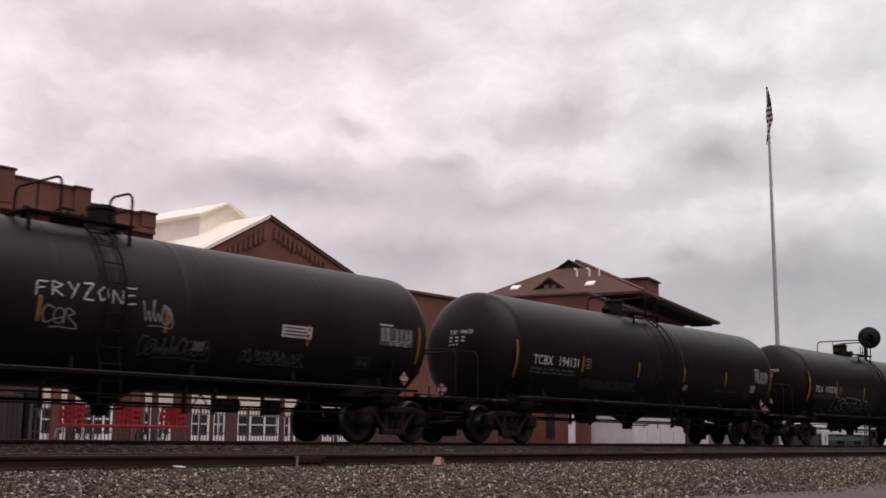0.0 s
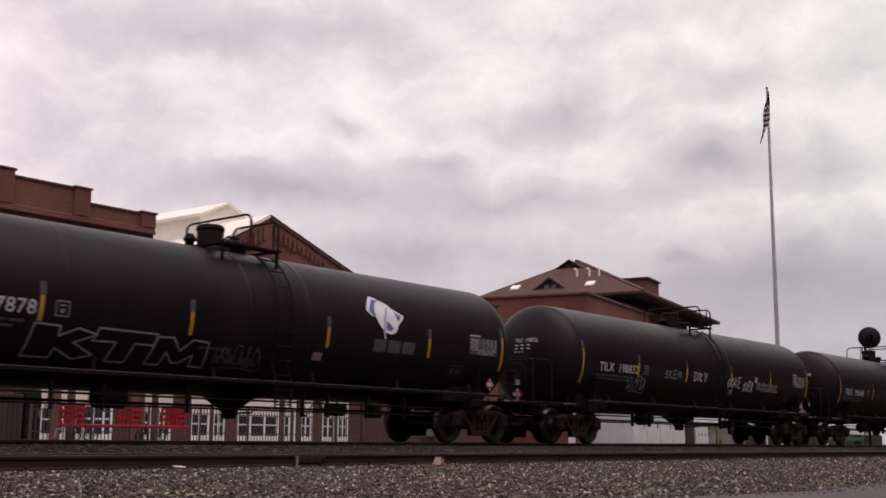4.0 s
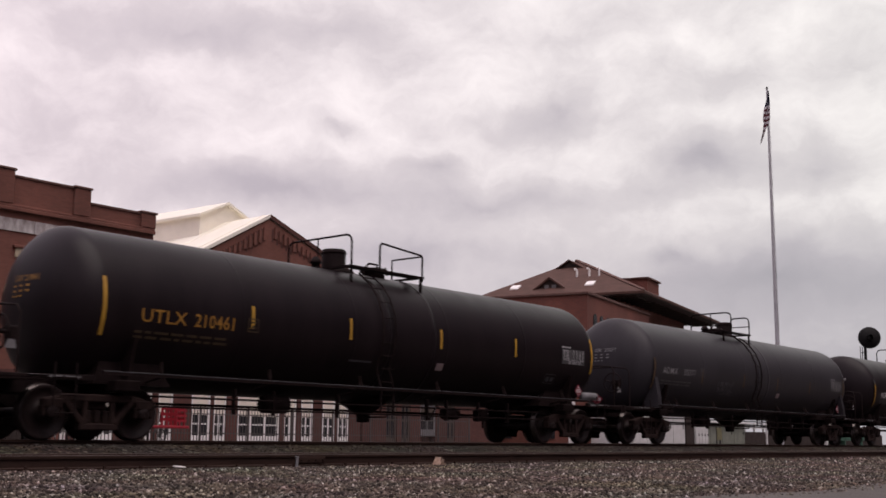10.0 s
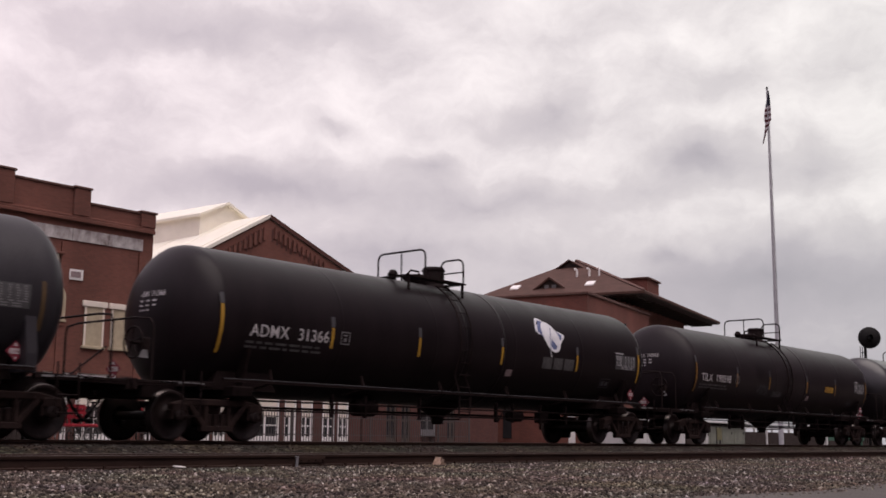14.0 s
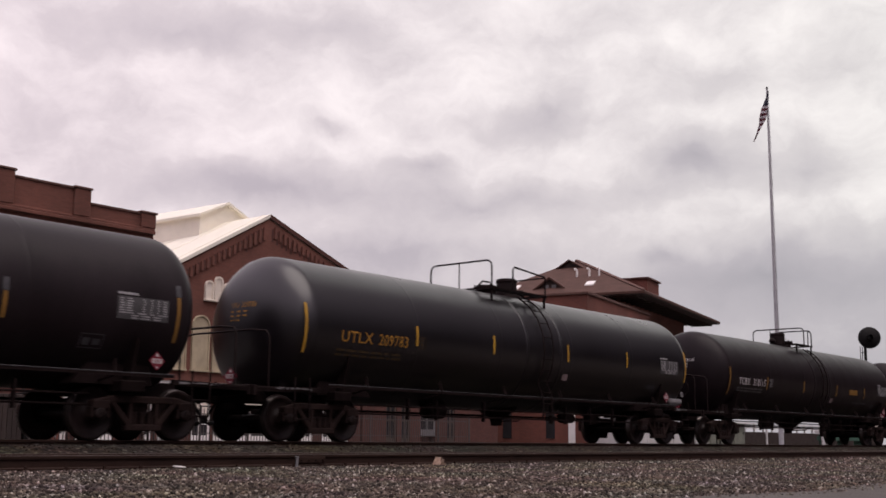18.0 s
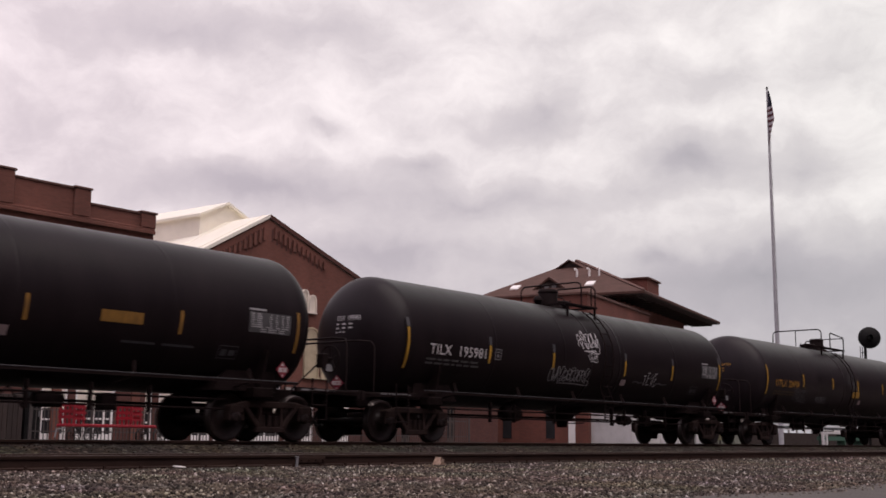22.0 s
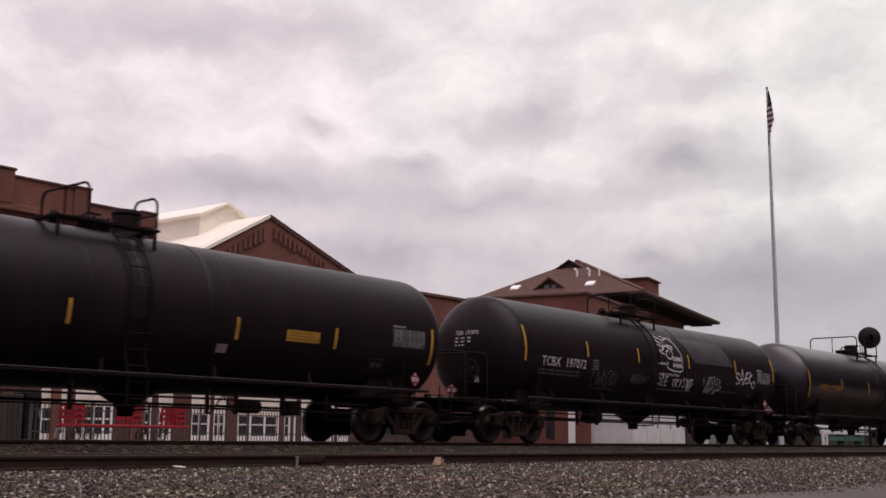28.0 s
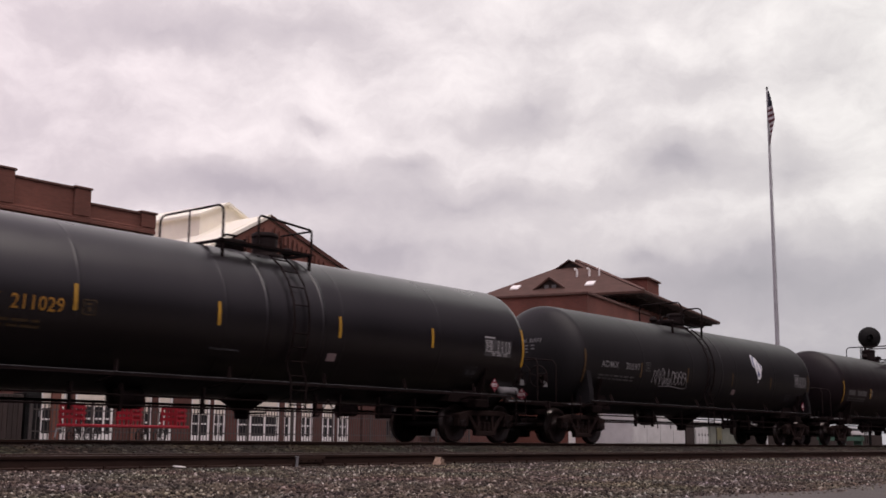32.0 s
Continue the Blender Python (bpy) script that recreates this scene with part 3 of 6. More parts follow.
# litter by the near rail
o = thing("marker_peg", "short pale peg standing beside the rail", "peg", at=pose(11.85, NR - 0.22, -0.38))
g = Geo()
g.box(-0.02, 0.02, -0.015, 0.015, 0, 0.16, ch=0.004)
part("stake", g, "panel_grey", o)
g = Geo()
g.box(-0.028, 0.028, -0.02, 0.02, 0.155, 0.17, ch=0.004)
part("cap", g, "panel_grey", o)
o = thing("wood_scrap", "broken reddish wood scrap with pale top on the ballast", "wood scrap", at=pose(15.0, NR - 0.35, -0.36, 0, 8, 15))
g = Geo()
g.prism([(-0.14, -0.02), (0.15, -0.03), (0.18, 0.03), (0.08, 0.05), (0.11, 0.10), (0.02, 0.08), (-0.03, 0.12), (-0.10, 0.05)], -0.06, 0.05)
g.prism([(-0.2, -0.03), (-0.02, -0.03), (-0.05, 0.05), (-0.16, 0.03)], -0.12, -0.03)
part("splinter", g, "litter_rust", o)
g = Geo()
g.prism([(-0.06, 0.055), (0.0, 0.085), (0.05, 0.08), (0.03, 0.105), (-0.01, 0.1), (-0.04, 0.115)], -0.05, 0.0)
part("pale_chip", g, "litter_tan", o)
o = thing("flat_scrap", "flat white plastic scrap on the ballast", "scrap", at=pose(9.65, NR - 0.28, -0.335, 6, 0, 20))
g = Geo()
g.lathe([(-0.006, 0.02), (-0.004, 0.09), (0.006, 0.085), (0.012, 0.02)], 14, "z")
part("disc", g, "litter_white", o)

# ---- buildings across the yard ----
KF = 1.25


def far(g):
    """Set a form laid out in plan units at its true distance from the tripod."""
    g.v = [(KF * x, KF * y, EYE[2] + KF * (z - EYE[2])) for x, y, z in g.v]
    return g


def arch_poly(x0, x1, z0, z1, rise=None, n=10):
    """A round-headed opening: the springing is rise below the crown."""
    r = (x1 - x0) / 2
    rise = r if rise is None else rise
    c = (x0 + x1) / 2
    return [(x0, z0), (x1, z0)] + [(c + r * math.cos(math.pi * i / n), z1 - rise + rise * math.sin(math.pi * i / n)) for i in range(n + 1)]


def arch_window(name, x0, x1, z0, z1, y, label, hood=0.07, fill="cream_stone", trim="cream_stone", parent=None):
    """A round-headed blind window: moulded hood, recessed panel, sill."""
    w = parent or thing(name, label, "window", at=pose(0, 0, 0))
    g = Geo()
    outer, inner = arch_poly(x0 - hood, x1 + hood, z0, z1 + hood), arch_poly(x0, x1, z0, z1)
    n = len(outer)
    v = [(a, y - 0.10, b) for a, b in outer] + [(a, y - 0.10, b) for a, b in inner] + [(a, y + 0.02, b) for a, b in outer] + [(a, y + 0.02, b) for a, b in inner]
    f = []
    for i in range(1, n):
        j = (i + 1) % n
        f += [(i, j, n + j, n + i), (2 * n + j, 2 * n + i, 3 * n + i, 3 * n + j), (i, 2 * n + i, 2 * n + j, j), (n + i, n + j, 3 * n + j, 3 * n + i)]
    g.add(v, f)
    part("hood_mould", far(g), trim, w)
    g = Geo()
    g.prism(inner, y - 0.05, y + 0.01)
    part("panel", far(g), fill, w)
    g = Geo()
    g.box(x0 - hood - 0.03, x1 + hood + 0.03, y - 0.14, y + 0.02, z0 - 0.07, z0, ch=0.01)
    part("sill", far(g), trim, w)
    return w


def plank_window(x0, x1, z0, z1, y, label, bars=1, transom=0.0, paint="white_paint", board="window_cream"):
    """A tall white window or door set in its opening: frame, white upper panel, dark panes below."""
    w = thing("window", label, "window")
    t = 0.11 if x1 - x0 > 0.65 else 0.08
    bars = max(bars, 1)
    g = Geo()
    g.box(x0, x0 + t, y + 0.05, y + 0.15, z0, z1)
    g.box(x1 - t, x1, y + 0.05, y + 0.15, z0, z1)
    g.box(x0 + t, x1 - t, y + 0.05, y + 0.15, z1 - t, z1)
    for i in range(bars):
        c = x0 + (x1 - x0) * (i + 1) / (bars + 1)
        g.box(c - 0.04, c + 0.04, y + 0.055, y + 0.145, z0, transom)
    g.box(x0 + t, x1 - t, y + 0.06, y + 0.14, z0 + 0.0, z0 + 0.32)
    g.box(x0 + t, x1 - t, y + 0.062, y + 0.138, (z0 + transom) / 2 + 0.18, (z0 + transom) / 2 + 0.24)
    part("window_frame", far(g), paint, w)
    g = Geo()
    g.box(x0 + t, x1 - t, y + 0.075, y + 0.13, transom, z1 - t)
    part("upper_panel", far(g), board, w)
    g = Geo()
    g.box(x0 + t, x1 - t, y + 0.10, y + 0.12, z0, transom)
    part("pane", far(g), "dark_glass", w)
    return w


def wall_with_openings(name, x0, x1, y, thick, z0, zl, openings, material, parent, ztop):
    """Piers between the openings up to zl, and the wall above them."""
    c = x0
    for a, b in list(openings) + [(x1, x1)]:
        if a > c:
            # the piers carry ground-floor shade in their darker brick colour
            part("pier", far(Geo().box(c, a, y, y + thick, z0, zl)), "brick_base_shaded", parent)
        c = b
    g = Geo()
    g.box(x0, x1, y, y + thick, zl, ztop)
    return part(name, far(g), material, parent)


# -- left: flat-roofed brick hall with a stepped parapet --
hall = thing("brick_hall", "red brick hall with stepped parapet and weathered white band", "building")
HY = 34.0
openings = [(20.4, 21.4), (21.68, 23.24)]
wall_with_openings("wall", 4.0, 24.47, HY, 0.45, -0.2, 2.2, openings, "brick_red", hall, 7.33)
g = Geo()
g.box(4.0, 24.47, HY + 0.45, HY + 14, -0.2, 7.3)
part("rear_body", far(g), "brick_red", hall)
g = Geo()
g.box(4.0, 24.45, HY - 0.16, HY + 0.45, 7.33, 7.46, ch=0.02)
g.box(4.0, 24.46, HY - 0.10, HY + 0.45, 7.46, 7.56, ch=0.02)
part("cornice", far(g), "brick_red", hall)
g = Geo()
g.box(4.0, 18.87, HY, HY + 0.4, 7.56, 8.68)
g.box(18.87, 21.1, HY, HY + 0.4, 7.56, 8.48)
g.box(21.74, 23.85, HY, HY + 0.4, 7.56, 8.03)
part("parapet", far(g), "brick_red", hall)
for a, b, zt in ((18.3, 18.87, 8.67), (21.1, 21.74, 8.50), (23.85, 24.47, 8.07)):
    g = Geo()
    g.box(a, b, HY - 0.12, HY + 0.46, 7.56, zt, ch=0.02)
    p = part("parapet_pier", far(g), "brick_red", hall)
    g = Geo()
    g.box(a - 0.04, b + 0.04, HY - 0.16, HY + 0.5, zt, zt + 0.08, ch=0.015)
    part("pier_cap", far(g), "coping_stone", p)
g = Geo()
g.box(18.87, 21.1, HY - 0.05, HY + 0.45, 8.48, 8.55)
g.box(21.74, 23.85, HY - 0.05, HY + 0.45, 8.03, 8.10)
part("coping", far(g), "coping_stone", hall, "dark stone coping")
for i in range(14):
    a = 4.0 + i * 1.43
    part("band_panel", far(Geo().box(a, a + 1.415, HY - 0.045, HY + 0.01, 6.68, 7.10)), "weathered_band", hall, "weathered white painted panel")
for i in range(6):
    a = 24.2 - 3.1 * i
    part("pilaster", far(Geo().box(a - 0.33, a, HY - 0.07, HY + 0.01, -0.2, 6.6)), "brick_red", hall)
for dx in (0.0, -3.1, -6.2):
    g = Geo()
    g.box(19.1 + dx, 20.68 + dx, HY - 0.06, HY + 0.01, 5.85, 6.14)
    g.box(19.4 + dx, 20.42 + dx, HY - 0.06, HY + 0.01, 5.42, 5.85)
    part("stone_panel", far(g), "cream_stone", hall, "pale stone inscription panel, blank")
    g = Geo()
    g.box(19.0 + dx, 20.85 + dx, HY - 0.12, HY + 0.01, 6.14, 6.24, ch=0.02)
    part("string_course", far(g), "brick_red", hall)
    part("string_course", far(Geo().box(18.8 + dx, 21.0 + dx, HY - 0.11, HY + 0.01, 3.72, 3.86, ch=0.02)), "brick_red", hall)
    for k in range(3):
        a = 18.93 + 0.73 * k + dx
        arch_window("arched_window", a, a + 0.52, 3.94, 4.98, HY, "cream painted blind arched window with moulded hood in brick wall", hood=0.11)
g = Geo()
g.box(21.08, 21.65, HY - 0.05, HY + 0.01, 5.34, 5.70)
frame_ob = part("vent_surround", far(g), "white_paint", hall)
g = Geo()
g.box(21.17, 21.55, HY - 0.06, HY - 0.04, 5.42, 5.62)
part("vent_panel", far(g), "pink_label", frame_ob)
for a, b in ((21.8, 22.58), (22.86, 23.6)):
    w = thing("boarded_window", "tall cream boarded window with a stone lintel in brick wall", "window")
    part("board", far(Geo().box(a, b, HY - 0.04, HY + 0.01, 3.14, 4.48)), "cream_stone", w)
    part("lintel", far(Geo().box(a - 0.1, b + 0.1, HY - 0.09, HY + 0.01, 4.48, 4.68, ch=0.015)), "window_cream", w)
    part("sill", far(Geo().box(a - 0.06, b + 0.06, HY - 0.11, HY + 0.01, 3.04, 3.14, ch=0.015)), "cream_stone", w)
    for c in (a, b - 0.07):
        part("jamb", far(Geo().box(c, c + 0.07, HY - 0.06, HY - 0.04, 3.14, 4.48)), "window_cream", w)
plank_window(20.4, 21.4, -0.15, 2.2, HY, "white window with dark lower panes in brick wall", bars=1, transom=1.0)
plank_window(21.68, 23.24, -0.15, 2.2, HY, "wide white window in brick wall with dark lower panes", bars=3, transom=1.1)

# -- gabled brick station with a white roof and a roof monitor --
station = thing("gabled_station", "gabled red brick building with white metal roof and corbelled eaves", "building")
GY = 35.12
ops = [(25.0, 25.62), (25.88, 26.57), (27.4, 28.35), (28.5, 29.13), (29.68, 31.93), (32.19, 32.89), (33.12, 33.84), (34.37, 35.16), (35.3, 36.0)]
wall_with_openings("wall", 24.6, 36.7, GY, 0.45, -0.2, 2.2, ops, "brick_red", station, 5.6)
g = Geo()
g.prism([(24.6, 5.6), (36.7, 5.6), (36.7, 6.98), (31.01, 9.08), (25.2, 5.86), (24.6, 5.6)], GY, GY + 0.45)
part("gable_wall", far(g), "brick_red", station)
g = Geo()
g.box(24.7, 36.6, GY + 0.45, GY + 24, -0.2, 5.6)
part("rear_body", far(g), "brick_red", station)
AX, AZ, LX, LZ, RX, RZ = 31.01, 9.3, 24.9, 5.9, 36.85, 7.13
g = Geo()
y0, y1 = GY - 0.01, GY + 24.2
g.prism([(LX, LZ), (AX, AZ), (AX, AZ - 0.17), (LX, LZ - 0.17)][::-1], y0, y1)
part("roof_slope", far(g), "white_roof", station, "cream-white metal roof slope")
g = Geo()
g.prism([(AX, AZ), (RX, RZ), (RX, RZ - 0.15), (AX, AZ - 0.17)][::-1], y0, y1)
part("roof_slope", far(g), "white_roof", station, "cream-white metal roof slope")
g = Geo()
for k in range(12):
    y = GY + 0.4 + 2.0 * k
    g.beam((LX, y, LZ + 0.012), (AX, y, AZ + 0.012), 0.035, 0.03)
part("roof_seams", far(g), "white_roof", station)
g = Geo()
g.beam((AX, y0 - 0.03, AZ - 0.09), (RX + 0.03, y0 - 0.03, RZ - 0.09), 0.05, 0.17)
part("barge_board", far(g), "brick_barge_slot_shade", station)
g = Geo()
g.beam((AX, y0 - 0.03, AZ - 0.07), (LX, y0 - 0.03, LZ - 0.07), 0.05, 0.13)
part("barge_board", far(g), "white_roof", station)
# corbel slots under the raking eaves: their recess shade is painted as flat dark strips
slots = []
for k in range(22):
    x = 25.1 + 0.262 * k
    zt = AZ - 0.42 - (AX - x) * (AZ - LZ) / (AX - LX)
    d = 0.40 if x < 29.7 else 0.62
    slots.append((x, zt - (0.10 if x < 29.7 else 0.02), d))
for k in range(12):
    x = 31.2 + 0.262 * k
    zt = AZ - 0.42 - (x - AX) * (AZ - RZ) / (RX - AX)
    slots.append((x, zt - 0.10, 0.55 if x < 32.5 else 0.38))
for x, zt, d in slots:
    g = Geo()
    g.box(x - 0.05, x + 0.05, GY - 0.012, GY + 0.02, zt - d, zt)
    part("corbel_slot", far(g), "brick_barge_slot_shade", station)
    g = Geo()
    g.box(x + 0.07, x + 0.19, GY - 0.09, GY + 0.01, zt - d * 0.75, zt + 0.06)
    part("corbel", far(g), "brick_red", station)
for a, wide, sill, crown in ((27.84, 0.46, 5.42, 6.30), (30.12, 0.58, 5.22, 6.55), (32.5, 0.46, 5.42, 6.30)):
    for k, top in enumerate((crown - 0.2, crown, crown - 0.2)):
        arch_window("arched_window", a + wide * k, a + wide * k + wide * 0.6, sill, top, GY, "white arched gable window with round hood in brick wall", hood=0.07, fill="window_cream", trim="window_cream")
for a in (25.25, 26.2, 27.3, 28.3, 30.2, 31.2, 33.2, 34.2):
    arch_window("tall_window", a, a + 0.72, 2.65, 4.72, GY, "tall cream boarded arched window in brick wall", hood=0.06, fill="cream_stone")
for a, b in ops:
    if b - a < 1.5:
        plank_window(a, b, -0.15, 2.2, GY, "white door with dark glass lower panes in brick wall", bars=0, transom=0.95)
    else:
        plank_window(a, b, -0.15, 2.2, GY, "wide white arched doorway with dark glass panes", bars=2, transom=0.95)
# roof monitor on the ridge; the ridge runs a little west of square to the front
def skewed(g):
    g.v = [(x - 0.063 * (y - 38.0), y, z) for x, y, z in g.v]


g = Geo()
mo = [(29.65, 8.2), (32.4, 8.2), (32.4, 9.45), (31.03, 10.05), (29.65, 9.4)]
g.prism(mo, 38.0, 58.0)
skewed(g)
part("monitor_wall", far(g), "monitor_wall", station, "pale roof monitor walls")
g = Geo()
g.prism([(29.5, 9.33), (31.03, 10.06), (31.03, 10.18), (29.5, 9.45)], 37.8, 58.2)
g.prism([(31.03, 10.06), (32.55, 9.36), (32.55, 9.48), (31.03, 10.18)], 37.8, 58.2)
skewed(g)
part("monitor_roof", far(g), "white_roof", station, "cream-white metal roof")

# -- lower brick wing running on towards the depot --
wing = thing("brick_wing", "long low red brick wing with flat parapet", "building")
ops2 = [(38.5, 39.25), (39.55, 40.2), (40.9, 42.05), (42.9, 43.5)]
wall_with_openings("wall", 36.95, 47.0, GY + 0.1, 0.4, -0.2, 1.75, ops2, "brick_red", wing, 6.95)
g = Geo()
g.box(36.95, 47.0, GY + 0.5, GY + 9, -0.2, 6.9)
part("rear_body", far(g), "brick_red", wing)
g = Geo()
g.box(36.9, 47.1, GY, GY + 0.6, 6.95, 7.1, ch=0.02)
part("coping", far(g), "coping_stone", wing)
for a, b in ops2:
    plank_window(a, b, 0.25 if a == 40.9 else -0.15, 1.75, GY + 0.1, "narrow window in brick wing", bars=1 if a == 40.9 else 0, transom=1.3 if a == 40.9 else 1.6, paint="panel_grey" if a == 40.9 else "dull_wood", board="dull_wood")

# -- hip-roofed brick depot with wide eaves --
depot = thing("brick_depot", "red brick depot with brown hip roof and wide dark eaves", "building")
TH = radians(13)
DU, DV = Vector((math.cos(TH), math.sin(TH), 0)), Vector((-math.sin(TH), math.cos(TH), 0))
DM = Matrix((DU, DV, Vector((0, 0, 1)))).transposed().to_4x4()
DM.translation = Vector((59.2, 33.45, 0))
OV, DW, DD = 2.2, 19.6, 11.5
g = Geo()
g.box(OV, DW - OV, OV, DD - OV, -0.2, 8.85, DM)
part("wall", far(g), "brick_depot", depot)
g = Geo()
EZ, RZ2, U0, U1, VV = 9.0, 12.1, 6.2, 13.4, 6.5
g.add([(0, 0, EZ), (DW, 0, EZ), (DW, DD, EZ), (0, DD, EZ), (U0, VV, RZ2), (U1, VV, RZ2)], [(0, 1, 5, 4), (1, 2, 5), (2, 3, 4, 5), (3, 0, 4)], m=DM)
g.add([(0, 0, EZ - 0.14), (DW, 0, EZ - 0.14), (DW, DD, EZ - 0.14), (0, DD, EZ - 0.14), (0, 0, EZ), (DW, 0, EZ), (DW, DD, EZ), (0, DD, EZ)],
      [(0, 4, 5, 1), (1, 5, 6, 2), (2, 6, 7, 3), (3, 7, 4, 0)], m=DM)
part("roof", far(g), "shingle", depot, "brown shingled hip roof")
g = Geo()
g.box(0.05, DW - 0.05, 0.05, DD - 0.05, EZ - 0.2, EZ - 0.145, DM)
for i in range(20):
    u = 0.4 + i
    g.box(u, u + 0.14, 0.6, OV, EZ - 0.3, EZ - 0.2, DM)
for i in range(9):
    v = 0.5 + i
    g.box(0.6, OV, v, v + 0.14, EZ - 0.3, EZ - 0.2, DM)
part("soffit", far(g), "soffit_wood", depot, "dark timber soffit with rafter brackets")
g = Geo()
g.beam(DM @ Vector((U0, VV, RZ2 + 0.03)), DM @ Vector((U1, VV, RZ2 + 0.03)), 0.2, 0.12)
g.beam(DM @ Vector((U0, VV, RZ2 + 0.03)), DM @ Vector((0, 0, EZ + 0.03)), 0.16, 0.1)
part("ridge_tiles", far(g), "coping_stone", depot)
g = Geo()
g.prism([(VV - 1.15, RZ2 - 0.8), (VV + 1.15, RZ2 - 0.8), (VV, RZ2 - 0.18)], U0 - 1.3, U0 + 0.4, "yz", DM)
gab = part("gablet", far(g), "soffit_wood", depot, "dark louvred gablet at the ridge end")
g = Geo()
for q in (-1, 1):
    a, b = Vector((U0 - 1.5, VV, RZ2 - 0.12)), Vector((U0 - 1.5, VV + q * 1.3, RZ2 - 0.9))
    nx, dn = Vector((2.0, 0, 0)), Vector((0, 0, -0.08))
    g.add([DM @ w for w in (a, b, b + nx, a + nx, a + dn, b + dn, b + nx + dn, a + nx + dn)],
          [(0, 1, 2, 3), (4, 7, 6, 5), (0, 4, 5, 1), (1, 5, 6, 2), (2, 6, 7, 3), (3, 7, 4, 0)])
part("gablet_roof", far(g), "shingle", gab)
for v in (5.34, 4.49, 3.84):
    g = Geo()
    g.cyl(DM @ Vector((3.07, v, 10.4)), DM @ Vector((3.07, v, 10.95)), 0.07, n=8)
    g.tube([DM @ Vector((3.07, v, 10.93)), DM @ Vector((3.03, v + 0.05, 11.02)), DM @ Vector((3.0, v + 0.16, 11.0))], 0.07, 8)
    part("vent_pipe", far(g), "white_paint", depot, "pale roof vent pipe")


def slope_left(v, h):
    """A point on the depot's west roof slope, v along the eave, h up from it."""
    u = U0 * (h - EZ) / (RZ2 - EZ)
    return DM @ Vector((u, v, h))


for v in (9.04, 3.95):
    h = 9.67
    a, b, c2, d = slope_left(v - 0.28, h), slope_left(v + 0.28, h), slope_left(v + 0.28, h + 0.3), slope_left(v - 0.28, h + 0.3)
    g = Geo()
    up = Vector((0, 0, 0.07))
    g.add([a, b, c2, d, a + up, b + up, c2 + up, d + up], [(0, 1, 2, 3), (4, 7, 6, 5), (0, 4, 5, 1), (1, 5, 6, 2), (2, 6, 7, 3), (3, 7, 4, 0)])
    part("skylight", far(g), "white_paint", depot, "pale roof skylight")
g = Geo()
dv, dz = 6.5, 9.66
du = U0 * (dz - EZ) / (RZ2 - EZ)
g.prism([(dv - 1.0, dz - 0.15), (dv + 1.0, dz - 0.15), (dv, dz + 0.55)], du - 0.05, du + 1.2, "yz", DM)
d_ob = part("dormer", far(g), "soffit_wood", depot, "small gabled roof dormer")
g = Geo()
for s in (-1, 1):
    mv = Vector((du - 0.25, dv, dz + 0.68))
    ev = Vector((du - 0.25, dv + s * 1.25, dz - 0.2))
    nx = Vector((1.9, 0, 0))
    g.add([DM @ q for q in (mv, ev, ev + nx, mv + nx)] + [DM @ (q + Vector((0, 0, -0.12))) for q in (mv, ev, ev + nx, mv + nx)],
          [(0, 1, 2, 3), (4, 7, 6, 5), (0, 4, 5, 1), (1, 5, 6, 2), (2, 6, 7, 3), (3, 7, 4, 0)])
part("dormer_roof", far(g), "shingle", d_ob)
for k in (-0.4, 0.1):
    g = Geo()
    g.box(du - 0.07, du - 0.04, dv + k, dv + k + 0.28, dz - 0.05, dz + 0.18, DM)
    part("dormer_pane", far(g), "panel_grey", d_ob)
g = Geo()
g.box(11.6, 14.5, 3.2, 5.1, 9.4, 11.42, DM, ch=0.02)
p = part("roof_stack", far(g), "brick_depot", depot, "square brick roof stack")
g = Geo()
g.box(11.45, 14.65, 3.05, 5.25, 11.42, 11.52, DM)
part("stack_cap", far(g), "coping_stone", p)
WM = DM.copy()
WM.translation = Vector((51.2, 32.4, 0))
g = Geo()
g.box(0, 11.5, 0, 7.0, -0.2, 7.85, WM)
annex = part("annex_wall", far(g), "brick_depot", depot)
g = Geo()
g.box(-0.1, 11.6, -0.1, 7.1, 7.85, 8.0, WM, ch=0.02)
part("annex_coping", far(g), "coping_stone", annex, "pale sandstone coping")
for u in (0.9, 2.0, 3.1, 6.2):
    g = Geo()
    g.prism(arch_poly(u, u + 0.55, 5.2, 6.9), -0.05, 0.02, m=WM)
    w = part("annex_window", far(g), "dark_glass", annex, "dark arched window")
for v in (1.9, 4.4):
    g = Geo()
    g.box(-0.04, 0.02, v, v + 0.5, 0.2, 2.6, WM)
    part("annex_window", far(g), "dark_glass", annex)
g = Geo()
g.box(-0.06, 0.02, 0.75, 1.12, -0.1, 2.4, WM)
w = part("annex_door", far(g), "white_paint", annex, "white panelled door")
g = Geo()
g.box(-0.075, -0.05, 0.75, 1.12, 1.15, 1.25, WM)
part("door_rail", far(g), "brick_depot", w)

# -- platform things: fence, red baggage cart, signs --
fence = thing("picket_fence", "dark iron picket fence along the platform edge", "fence", at=pose(0, 0, 0))
FY = 35.0
g = Geo()
for z in (0.25, 0.98):
    g.box(20.6, 44.4, FY - 0.015, FY + 0.015, z - 0.02, z + 0.02)
part("rail", g, "iron_fence", fence)
g = Geo()
g.box(-0.012, 0.012, -0.012, 0.012, -0.15, 1.14)
g.add([(-0.012, -0.012, 1.14), (0.012, -0.012, 1.14), (0.012, 0.012, 1.14), (-0.012, 0.012, 1.14), (0, 0, 1.22)], [(0, 1, 4), (1, 2, 4), (2, 3, 4), (3, 0, 4)])
picket = g.mesh("picket", MATS["iron_fence"])
